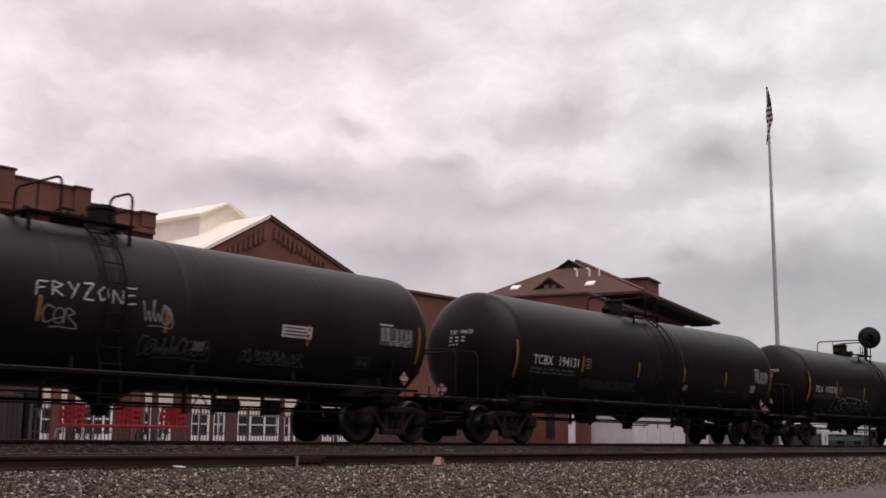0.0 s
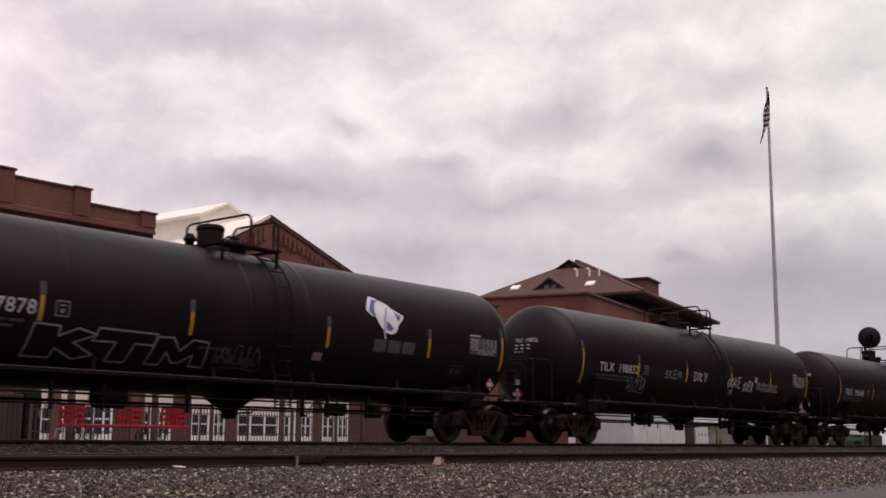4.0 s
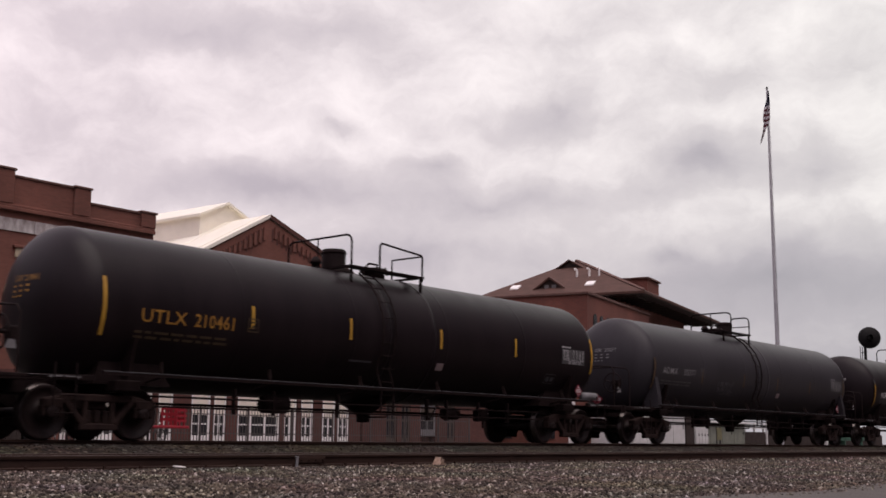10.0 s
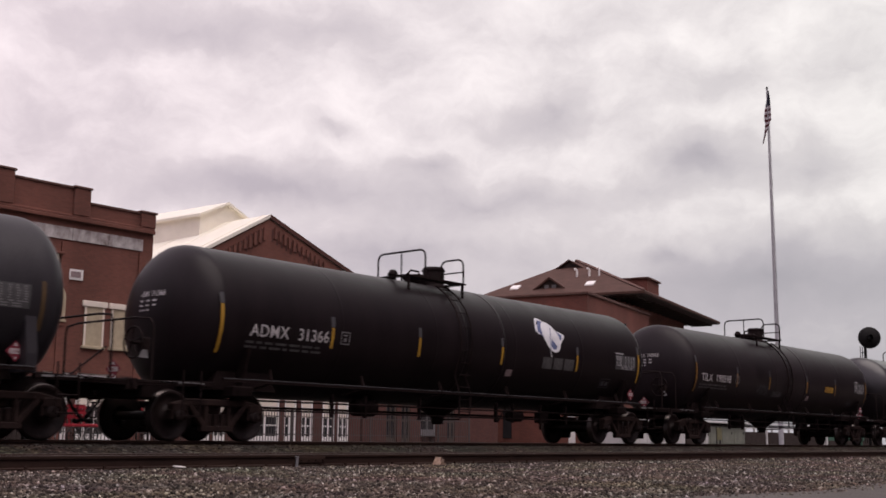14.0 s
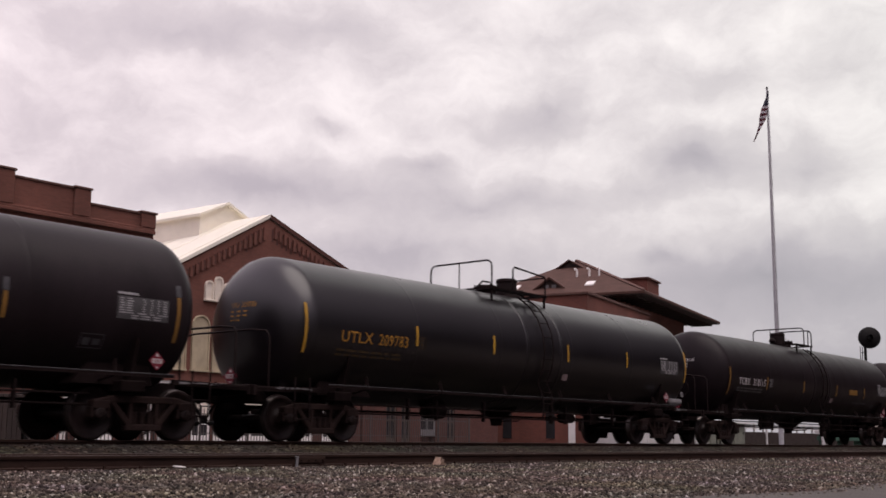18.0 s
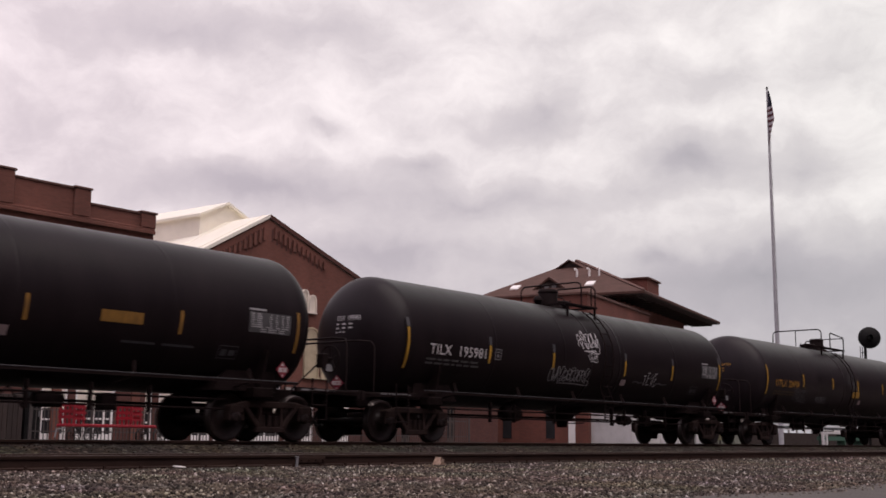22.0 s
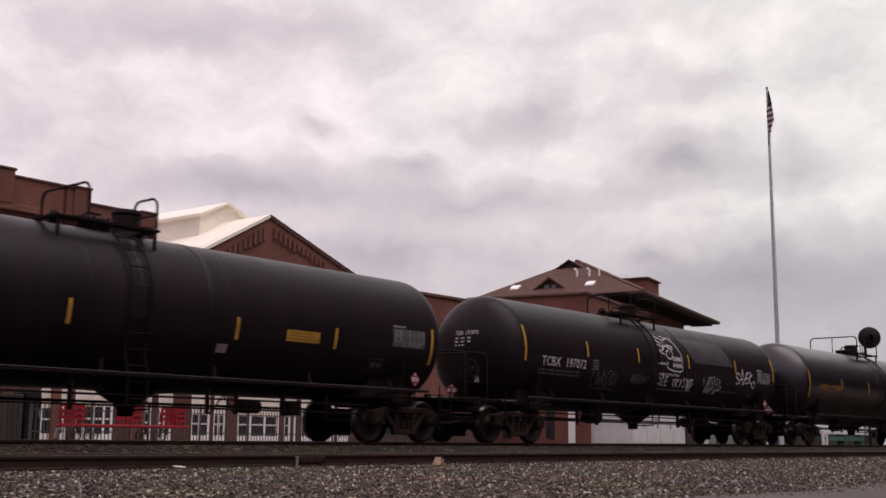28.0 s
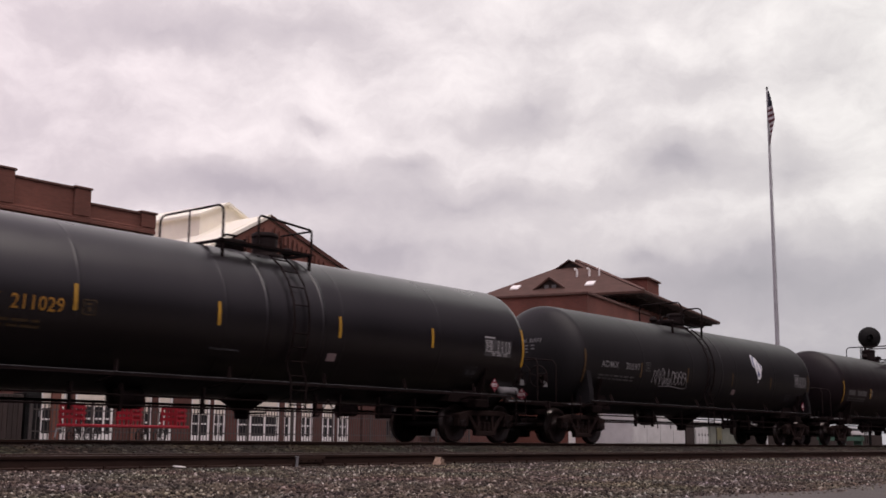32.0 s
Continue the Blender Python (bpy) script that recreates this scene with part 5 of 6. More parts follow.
def doodle(g, x, z, r):
    """A sprayed figure of plain strokes: a spiral, jags, a dome and spikes; about 1.4 m wide."""
    w = 0.036

    def ribbon(g, pts, w, r):
        return sprayed(g, [(a, z + 0.05 + (b - z) * 1.22) for a, b in pts], w, r)

    ribbon(g, [(x - 0.25 + (0.035 + 0.022 * i) * 1.35 * math.cos(0.9 * i), z + 0.42 + (0.035 + 0.018 * i) * math.sin(0.9 * i)) for i in range(11)], w, r)
    ribbon(g, [(x - 0.42, z + 0.60), (x - 0.3, z + 0.74), (x + 0.0, z + 0.82), (x + 0.28, z + 0.72), (x + 0.5, z + 0.48), (x + 0.56, z + 0.25), (x + 0.5, z + 0.02),
               (x + 0.1, z + 0.0), (x - 0.38, z + 0.06), (x - 0.36, z + 0.22)], w, r)
    for z1, a in ((0.30, 0.10), (0.14, 0.10)):
        ribbon(g, [(x - 0.05 + 0.045 * i, z + z1 + (a / 2 if i % 2 else -a / 2)) for i in range(13)], w * 0.8, r)
    for a, b, c, d in ((-0.85, 0.74, -0.5, 0.64), (-0.72, 0.83, -0.34, 0.74), (-0.8, 0.62, -0.5, 0.57), (-0.38, 0.86, -0.16, 0.82), (-0.22, 0.64, 0.12, 0.60), (-0.2, 0.56, 0.1, 0.54), (0.2, 0.84, 0.3, 0.8)):
        ribbon(g, [(x + a, z + b), (x + (a + c) / 2, z + (b + d) / 2 + 0.01), (x + c, z + d)], w, r)
    ribbon(g, [(x - 0.5, z + 0.38), (x - 0.76, z + 0.46), (x - 0.5, z + 0.50)], w, r)
    ribbon(g, [(x - 0.95 + 0.07 * i, z + 0.16 + (0.025 if i % 2 else -0.025)) for i in range(8)], w * 0.8, r)
    ribbon(g, [(x - 0.95 + 0.085 * i, z - 0.10 + (0.025 if i % 2 else -0.025)) for i in range(16)], w * 0.8, r)
    return g


sprayed = ribbon


def share(name, build):
    """One mesh for alike parts of all the cars."""
    if name not in SHARED:
        g, material = build()
        SHARED[name] = g.mesh(name, MATS[material])
    return SHARED[name]


SHARED = {}
WHEELSETS = []


def g_side_frame():
    g = Geo()
    w = 0.15
    g.beam((-0.62, 0, 0.70), (0.62, 0, 0.70), w, 0.13, 0.02)
    for s in (-1, 1):
        g.beam((s * 0.60, 0, 0.71), (s * 1.02, 0, 0.62), w, 0.12, 0.02)
        g.beam((s * 0.66, 0, 0.66), (s * 0.30, 0, 0.26), w, 0.11, 0.02)
        g.beam((s * 0.27, 0, 0.66), (s * 0.27, 0, 0.26), w * 0.9, 0.08, 0.015)
        g.box(s * 0.889 - 0.17, s * 0.889 + 0.17, -0.1, 0.1, 0.52, 0.68, ch=0.02)
        g.box(s * 0.889 - 0.19, s * 0.889 - 0.13, -0.08, 0.08, 0.38, 0.56, ch=0.01)
        g.box(s * 0.889 + 0.13, s * 0.889 + 0.19, -0.08, 0.08, 0.38, 0.56, ch=0.01)
    g.beam((-0.38, 0, 0.22), (0.38, 0, 0.22), w, 0.12, 0.02)
    return g, "truck_rust"


def g_spring():
    return Geo().lathe([(0.28 + 0.018 * i, 0.078 if i % 2 else 0.06) for i in range(13)], 12, "z"), "truck_rust"


def g_bolster():
    g = Geo()
    g.box(-0.2, 0.2, -0.95, 0.95, 0.50, 0.68, ch=0.03)
    g.box(-0.25, 0.25, -0.3, 0.3, 0.66, 0.76, ch=0.03)
    for s in (-1, 1):
        g.beam((s * 0.42, -0.75, 0.36), (s * 0.42, 0.75, 0.36), 0.07, 0.09, 0.01, up=(0, 0, 1))
        for k in (-1, 1):
            g.box(s * 0.44 - 0.05, s * 0.44 + 0.05, k * 0.745 - 0.06, k * 0.745 + 0.06, 0.28, 0.55, ch=0.01)
    return g, "truck_rust"


def g_wheelset():
    g = Geo()
    for s in (-1, 1):
        prof = [(0.68, 0.20), (0.683, 0.40), (0.69, 0.475), (0.715, 0.482), (0.725, 0.459), (0.825, 0.455), (0.832, 0.445), (0.832, 0.395), (0.79, 0.36), (0.765, 0.22),
                (0.81, 0.15), (0.86, 0.14), (0.86, 0.02)]
        g.lathe([(s * a, r) for a, r in prof], 32, "y", cap=(False, False))
        g.lathe([(s * a, r) for a, r in ((0.92, 0.09), (0.94, 0.115), (1.10, 0.115), (1.12, 0.09), (1.125, 0.01))], 16, "y", cap=(True, False))
        for k in range(3):
            a = math.tau * k / 3
            g.cyl((0.055 * math.cos(a), s * 1.12, 0.055 * math.sin(a)), (0.055 * math.cos(a), s * 1.14, 0.055 * math.sin(a)), 0.018, n=6)
    g.cyl((0, -0.95, 0), (0, 0.95, 0), 0.085, n=12)
    return g, "wheel_steel"


def g_coupler():
    g = Geo()
    g.box(-0.95, -0.30, -0.09, 0.09, 0.76, 0.94, ch=0.02)
    g.box(-0.32, -0.12, -0.17, 0.15, 0.72, 0.99, ch=0.04)
    g.box(-0.16, 0.02, 0.02, 0.16, 0.74, 0.97, ch=0.04)
    g.box(-0.14, 0.0, -0.19, -0.09, 0.74, 0.97, ch=0.03)
    g.cyl((-0.18, -0.05, 0.70), (-0.18, -0.05, 1.02), 0.03, n=8)
    return g, "truck_rust"


def g_hose():
    g = Geo()
    g.tube([(-0.75, -0.42, 0.80), (-0.62, -0.42, 0.76), (-0.45, -0.38, 0.55), (-0.22, -0.30, 0.36), (-0.02, -0.26, 0.33)], 0.032, 7)
    g.cyl((-0.08, -0.27, 0.33), (0.03, -0.25, 0.34), 0.045, n=8)
    return g, "hose_rubber"


def g_platform(x0, x1):
    """An open grating walk round the fittings: side boards, end boards and legs down to the shell."""
    g = Geo()
    for y in (-0.98, 0.72):
        g.box(x0, x1, y, y + 0.26, -0.02, 0.02)
    for x in (x0, x1 - 0.12):
        g.box(x, x + 0.12, -0.72, 0.72, -0.02, 0.02)
    for x in (x0 + 0.05, x1 - 0.1):
        for y in (-0.95, 0.9):
            g.box(x, x + 0.05, y, y + 0.05, -0.4, -0.02)
    return g, "frame_black"


def bent(a, b, h, k=0.16):
    """A rail that rises from a, runs level at h and comes down at b, with bent corners."""
    a, b = Vector(a), Vector(b)
    d = (b - a).normalized()
    up = Vector((0, 0, h))
    pts = [a, a + up - Vector((0, 0, k))]
    for i in range(1, 4):
        t = math.pi / 2 * i / 3
        pts.append(a + up + Vector((0, 0, -k + k * math.sin(t))) + d * (k - k * math.cos(t)))
    for i in range(0, 4):
        t = math.pi / 2 * i / 3
        pts.append(b + up + Vector((0, 0, -k + k * math.cos(t))) - d * (k - k * math.sin(t)))
    return pts + [b]


def arch(x, y0, y1, h):
    """A bent rail across the platform at x, from y0 to y1."""
    return bent((x, y0, 0.0), (x, y1, 0.0), h)


def g_rails(style, piece):
    """One of the two bent rails on the top platform."""
    g = Geo()
    if style == "U" and piece == 0:
        g.tube(arch(-1.1, -0.95, 1.05, 0.70), 0.024)
        g.tube([(-1.1, 0.1, 0.0), (-1.1, 0.1, 0.69)], 0.018)
    elif style == "U":
        g.tube([(-0.2, -0.95, 0.0), (-0.2, -0.95, 0.56), (-0.14, -0.95, 0.62), (1.2, -0.95, 0.52), (1.25, -0.95, 0.46), (1.25, -0.95, -0.1)], 0.024)
        g.tube([(1.25, -0.95, 0.5), (1.25, 0.0, 0.5), (1.25, 0.0, 0.0)], 0.022)
    elif style == "B" and piece == 0:
        g.tube(arch(-1.27, -0.95, 0.55, 0.68), 0.024)
        g.tube([(-1.27, -0.2, 0.0), (-1.27, -0.2, 0.67)], 0.018)
    elif style == "B":
        g.tube(arch(0.15, -0.95, -0.25, 0.62), 0.024)
        g.tube([(0.15, -0.95, 0.3), (0.15, -0.25, 0.3)], 0.018)
    elif piece == 0:
        g.tube(arch(-0.05, -0.95, 1.1, 0.67), 0.024)
        g.tube([(-0.05, 0.4, 0.0), (-0.05, 0.4, 0.66)], 0.018)
    else:
        g.tube(arch(0.67, -0.95, 0.45, 0.62), 0.024)
        g.tube([(0.67, -0.82, 0.0), (0.67, -0.82, 0.6)], 0.02)
    return g, "frame_black"


# where the fittings stand on each kind of top platform: platform ends, dome, manway, relief valve
TOPS = {"A": (-0.8, 0.75, -0.3, 0.3, -0.8), "B": (-1.9, 0.22, 0.15, -0.55, -1.35), "U": (-1.15, 1.3, 0.8, -0.1, 1.45)}


def g_dome():
    g = Geo()
    g.lathe([(-0.15, 0.27), (0.46, 0.27), (0.49, 0.25), (0.50, 0.01)], 24, "z", cap=(True, True))
    g.lathe([(0.38, 0.275), (0.40, 0.29), (0.43, 0.29), (0.45, 0.275)], 24, "z", cap=(False, False))
    g.lathe([(-0.05, 0.40), (0.03, 0.40), (0.04, 0.31)], 24, "z", cap=(True, False))
    return g, "frame_black"


def g_manway():
    g = Geo()
    g.lathe([(-0.2, 0.27), (0.12, 0.27), (0.14, 0.31), (0.18, 0.31), (0.22, 0.26), (0.24, 0.01)], 20, "z")
    for k in range(6):
        a = math.tau * k / 6
        g.cyl((0.33 * math.cos(a), 0.33 * math.sin(a), 0.05), (0.29 * math.cos(a), 0.29 * math.sin(a), 0.24), 0.025, n=6)
    g.tube([(-0.3, 0, 0.2), (-0.15, 0, 0.33), (0.15, 0, 0.33)], 0.025)
    return g, "frame_black"


def g_valve():
    g = Geo()
    g.lathe([(-0.15, 0.09), (0.12, 0.09), (0.12, 0.13), (0.16, 0.13), (0.26, 0.07), (0.27, 0.01)], 12, "z")
    return g, "frame_black"


def g_outlet():
    g = Geo()
    g.lathe([(0.95, 0.62), (0.82, 0.48), (0.66, 0.24), (0.58, 0.16), (0.50, 0.15), (0.44, 0.15), (0.43, 0.02)], 20, "z")
    g.tube([(0.0, -0.15, 0.55), (0.0, -0.7, 0.55), (0.0, -0.75, 0.62)], 0.02)
    return g, "frame_black"


def g_brake_wheel():
    g = Geo()
    pts = [(0, 0.28 * math.cos(math.tau * i / 24), 0.28 * math.sin(math.tau * i / 24)) for i in range(25)]
    g.tube(pts, 0.018)
    for k in range(5):
        a = math.tau * k / 5 + 0.3
        g.tube([(0.03, 0, 0), (0, 0.28 * math.cos(a), 0.28 * math.sin(a))], 0.013, 5)
    g.cyl((-0.2, 0, 0), (0.05, 0, 0), 0.035, n=10)
    g.box(-0.3, -0.14, -0.11, 0.11, -0.2, 0.1, ch=0.02)
    return g, "frame_black"


def g_brake_tag():
    return Geo().prism([(-0.1, -0.07), (0.1, -0.07), (0.07, 0.07), (-0.06, 0.08)], -0.13, -0.118), "panel_grey"


def g_placard():
    g = Geo()
    m = Matrix.Rotation(radians(45), 4, "Y")
    g.box(-0.118, 0.118, -0.006, 0.004, -0.118, 0.118, m)
    return g, "placard_red"


def g_placard_print():
    g = Geo()
    g.box(-0.105, 0.105, -0.009, -0.006, -0.042, 0.042)
    g.prism([(-0.035, 0.08), (0.035, 0.08), (0.0, 0.14)], -0.009, -0.006)
    g.box(-0.015, 0.015, -0.009, -0.006, -0.13, -0.09)
    return g, "white_letter"


def g_placard_number():
    v, f = lettering("1987")
    wide = max(q[0] for q in v)
    return Geo().add([(-0.085 + 0.17 * a / wide, -0.0105, -0.03 + 0.06 * b) for a, b, _ in v], f), "placard_red"


def g_ladder(r):
    g = Geo()
    for x in (-0.2, 0.2):
        pts = [surf(x, 0.75 + 0.001, r, 0.10)]
        pts = [(x, -r - 0.02, 0.62), (x, -r - 0.04, 1.1)] + [(x, -(r + 0.09) * math.cos(a), ZC + (r + 0.09) * math.sin(a)) for a in [radians(-30 + 15 * i) for i in range(7)]]
        g.tube(pts, 0.022)
    for i in range(6):
        g.cyl((-0.2, -r - 0.03, 0.7 + 0.28 * i), (0.2, -r - 0.03, 0.7 + 0.28 * i), 0.014, n=5)
    for i in range(4):
        a = radians(12 + 14 * i)
        q = (-(r + 0.09) * math.cos(a), ZC + (r + 0.09) * math.sin(a))
        g.cyl((-0.2, *q), (0.2, *q), 0.014, n=5)
    return g, "frame_black"


def g_end_rail(braced):
    g = Geo()
    g.tube([(0.0, -1.38, 1.0), (0.0, -1.38, 2.0), (0.02, -1.3, 2.12), (0.05, -0.9, 2.16), (0.05, 0.9, 2.16), (0.02, 1.3, 2.12), (0.0, 1.38, 2.0), (0.0, 1.38, 1.0)], 0.02)
    if braced:
        g.tube([(0.28, -1.0, 1.05), (-0.62, -0.95, 1.78)], 0.018)
    return g, "frame_black"


def g_sill_stencil():
    g = Geo()
    for a, b in ((-0.55, -0.34), (-0.3, -0.22), (-0.18, 0.08), (0.12, 0.4)):
        g.box(a, b, -1.42, -1.416, 1.0, 1.035)
    return g, "panel_grey"


def g_steps(side):
    g = Geo()
    for s in (side,):
        for x in (-0.2, 0.2):
            g.tube([(x, s * 1.46, 0.42), (x, s * 1.46, 1.25)], 0.016)
        for z in (0.43, 0.72, 1.0):
            g.cyl((-0.2, s * 1.46, z), (0.2, s * 1.46, z), 0.014, n=5)
    return g, "frame_black"


def g_deck():
    g = Geo()
    g.box(-0.55, 0.35, -1.42, 1.42, 0.98, 1.04, ch=0.01)
    g.box(0.30, 0.38, -1.42, 1.42, 0.86, 1.06, ch=0.01)
    for s in (-1, 1):
        g.beam((-1.4, s * 1.36, 1.02), (0.32, s * 1.36, 0.98), 0.1, 0.10, 0.01)
    return g, "frame_black"


def g_stub_sill():
    g = Geo()
    g.box(-2.6, 0.42, -0.34, 0.34, 0.76, 1.06, ch=0.02)
    g.prism([(-3.2, 0.95), (-1.6, 0.95), (-1.7, 1.35), (-2.9, 1.35)], -1.05, 1.05)
    g.box(-2.4, -1.9, -1.3, 1.3, 0.82, 1.02, ch=0.02)
    return g, "frame_black"


def g_saddle():
    g = Geo()
    g.prism([(-1.25, 0.98), (1.25, 0.98), (1.42, 1.75), (1.30, 1.75), (0.9, 1.25), (-0.9, 1.25), (-1.30, 1.75), (-1.42, 1.75)], -0.03, 0.03, "yz")
    return g, "frame_black"


def g_reservoir():
    return Geo().lathe([(-0.5, 0.02), (-0.48, 0.19), (0.1, 0.19), (0.12, 0.02)], 14, "x", pose(-2.6, -0.5, 0.74)), "frame_black"


def g_brake_cylinder():
    return Geo().lathe([(-0.3, 0.02), (-0.28, 0.14), (0.2, 0.14), (0.22, 0.02)], 14, "x", pose(2.9, -0.5, 0.68)), "frame_black"


def g_brake_valve():
    return Geo().box(3.8, 4.1, -0.72, -0.45, 0.52, 0.82, ch=0.02), "frame_black"


def g_hanger():
    return Geo().box(0, 0.05, -0.94, -0.86, 0.50, 0.98), "frame_black"


def g_lever():
    return Geo().tube([(1.6, -0.9, 0.5), (1.9, -0.9, 0.86), (2.2, -0.9, 0.5)], 0.02), "frame_black"


def wheel_mesh():
    """The wheelset, with bright worn treads."""
    if "wheelset" not in SHARED:
        me = share("wheelset", g_wheelset)
        me.materials.append(MATS["tread_steel"])
        for q in me.polygons:
            c = q.center
            if 0.72 < abs(c.y) < 0.83 and math.hypot(c.x, c.z) > 0.445:
                q.material_index = 1
    return SHARED["wheelset"]


def tank_car(spec):
    k0, k1, r = spec["k0"], spec["k1"], spec["r"]
    ln = k1 - k0
    half = ln / 2
    e0, e1 = spec.get("ends", (1.08, 1.08))
    c0, c1 = -half + e0 + r / 2, half - e1 - r / 2
    back = 1.08 - e1
    style = spec["style"]
    car = thing("tank_car", spec["label"], "tank car", group="tank cars of the train")
    # shell with dished heads
    prof = []
    for i in range(13):
        a = math.pi / 2 * i / 12
        prof.append((c0 - r / 2 * math.cos(a), max(0.002, r * math.sin(a))))
    prof.append((c0 + 0.06, r))
    n_seam = 5
    for i in range(1, n_seam):
        x = c0 + (c1 - c0) * i / n_seam
        prof += [(x - 0.05, r), (x - 0.015, r), (x, r + 0.004), (x + 0.015, r), (x + 0.05, r)]
    prof.append((c1 - 0.06, r))
    for i in range(12, -1, -1):
        a = math.pi / 2 * i / 12
        prof.append((c1 + r / 2 * math.cos(a), max(0.002, r * math.sin(a))))
    g = Geo()
    g.lathe(prof, 64, "x", pose(0, 0, ZC), cap=(False, False))
    part("tank", g, spec["paint"], car)
    bands = (-0.35, 1.15) if style != "H" else (-0.3, 0.5)
    for x in bands:
        g = Geo()
        g.lathe([(x - 0.05, r), (x - 0.045, r + 0.007), (x + 0.045, r + 0.007), (x + 0.05, r)], 64, "x", pose(0, 0, ZC), cap=(False, False))
        part("band", g, spec["paint"], car)
    # top fittings
    zt = ZC + r
    fl = -1 if spec.get("flip") else 1

    sk = "U" if style == "U" else ("B" if fl < 0 else "A")
    shift = spec.get("dx", 0.0)
    p0, p1, dome, manway, valve = TOPS[sk]
    if sk == "U" and fl < 0:
        dome, manway, valve = -0.7, 0.6, -1.25

    def fp(x):
        return pose(x + shift, 0, zt)

    part("platform", share("platform_" + sk, lambda: g_platform(p0, p1)), None, car, at=fp(0.0))
    for k in (0, 1):
        part("safety_rail", share("safety_rail_%s%d" % (sk, k), lambda: g_rails(sk, k)), None, car, at=fp(0.0))
    part("valve_dome", share("dome", g_dome), None, car, at=fp(dome))
    part("manway", share("manway", g_manway), None, car, at=fp(manway))
    part("relief_valve", share("valve", g_valve), None, car, at=fp(valve))
    part("ladder", share("ladder_%.2f" % r, lambda: g_ladder(r)), None, car, at=pose(spec.get("lx", 0.45 * fl), 0, 0))
    # side walk rail and its brackets
    for s in (-1, 1):
        g = Geo()
        g.box(-half + 1.9, half - 1.9, s * 1.50 - 0.03, s * 1.50 + 0.03, 1.115, 1.145)
        g.box(-half + 1.9, half - 1.9, s * 1.50 + (0.02 if s > 0 else -0.03), s * 1.50 + (0.03 if s > 0 else -0.02), 1.08, 1.115)
        sr = part("side_rail", g, "frame_black", car)
        # thin grey line along the rail's outer top edge
        part("worn_edge", Geo().cyl((-half + 1.9, s * 1.53, 1.138), (half - 1.9, s * 1.53, 1.138), 0.008, n=5), "faded_tape", sr, "thin pale grey edge")
        for i in range(6):
            x = -half + 3.1 + (2 * half - 6.2) * i / 5
            part("bracket", share("bracket%d" % s, lambda: (Geo().beam((0, s * 1.49, 1.10), (0.12, s * 1.30, 1.36), 0.07, 0.02).beam((0, s * 1.49, 1.09), (0, s * 0.9, 0.98), 0.05, 0.03, up=(1, 0, 0)), "frame_black")), None, car, at=pose(x, 0, 0))
    for y, z, q in ((-0.9, 0.60, 0.022), (-0.92, 0.78, 0.022), (0.5, 0.7, 0.03)):
        g = Geo()
        g.cyl((-half + 3.2, y, z), (half - 3.2, y, z), q, n=6)
        part("brake_rod", g, "frame_black", car)
    part("air_reservoir", share("reservoir", g_reservoir), None, car)
    part("brake_cylinder", share("brake_cylinder", g_brake_cylinder), None, car)
    part("brake_valve", share("brake_valve", g_brake_valve), None, car)
    part("brake_lever", share("lever", g_lever), None, car)
    for x in (-4.2, -3.2, -1.4, 1.5, 2.2, 3.4, 4.6):
        part("hanger", share("hanger", g_hanger), None, car, at=pose(x, 0, 0))
    part("bottom_outlet", share("outlet", g_outlet), None, car, at=pose(0.35, 0, 0))
    if style == "H":
        for q in (-1, 1):
            g = Geo()
            x = q * (half - 1.95)
            g.prism([(-1.50, 1.05), (-1.50, 1.35), (-1.40, 1.95), (-1.30, 1.95), (-1.05, 1.45), (-1.05, 1.05)], x - 0.1, x + 0.1, "yz")
            part("cradle_plate", g, spec["paint"], car)
    # ends
    for s in (-1, 1):
        e = pose(s * (half - 0.42), 0, 0, 0, 0, 0 if s > 0 else 180)
        part("stub_sill", share("stub_sill", g_stub_sill), None, car, at=e)
        part("deck", share("deck", g_deck), None, car, at=e)
        part("end_rail", share("end_rail%d" % (s < 0 and style == "A"), lambda: g_end_rail(s < 0 and style == "A")), None, car, at=e)
        part("sill_stencil", share("sill_stencil", g_sill_stencil), None, car, "worn white stencilled strip", at=pose(s * (half - 1.15), 0, 0))
        for q in (-1, 1):
            part("steps", share("steps%d" % q, lambda: g_steps(q)), None, car, at=pose(s * (half - 1.25), 0, 0))
        part("saddle", share("saddle", g_saddle), None, car, at=pose(s * (half - 2.6), 0, 0))
        part("coupler", share("coupler", g_coupler), None, car, at=pose(s * half, 0, 0, 0, 0, 0 if s > 0 else 180))
        part("air_hose", share("hose", g_hose), None, car, at=pose(s * half, 0, 0, 0, 0, 0 if s > 0 else 180))
        # trucks
        tr = part("truck", share("bolster", g_bolster), None, car, at=pose(s * (half - 2.17), 0, 0))
        for k in (-1, 1):
            part("side_frame", share("side_frame", g_side_frame), None, tr, at=pose(0, k * 1.02, 0))
            for q in (-0.17, 0.0, 0.17):
                part("spring", share("spring", g_spring), None, tr, at=pose(q, k * 1.0, 0))
            wh = part("wheelset", wheel_mesh(), None, tr)
            wh.matrix_parent_inverse = Matrix.Translation((k * 0.889, 0, 0.457))
            WHEELSETS.append(wh)
    if style == "U":
        part("air_cylinder", share("air_cylinder", lambda: (Geo().lathe([(-0.36, 0.02), (-0.34, 0.10), (0.34, 0.10), (0.36, 0.02)], 16, "x"), "panel_grey")), None, car, "grey metal cylinder", at=pose(half - 1.5, -1.22, 1.26))
    part("brake_wheel", share("brake_wheel", g_brake_wheel), None, car, at=pose(fl * (half - 0.38), -0.85, 1.72, 0, 0, 0 if fl > 0 else 180))
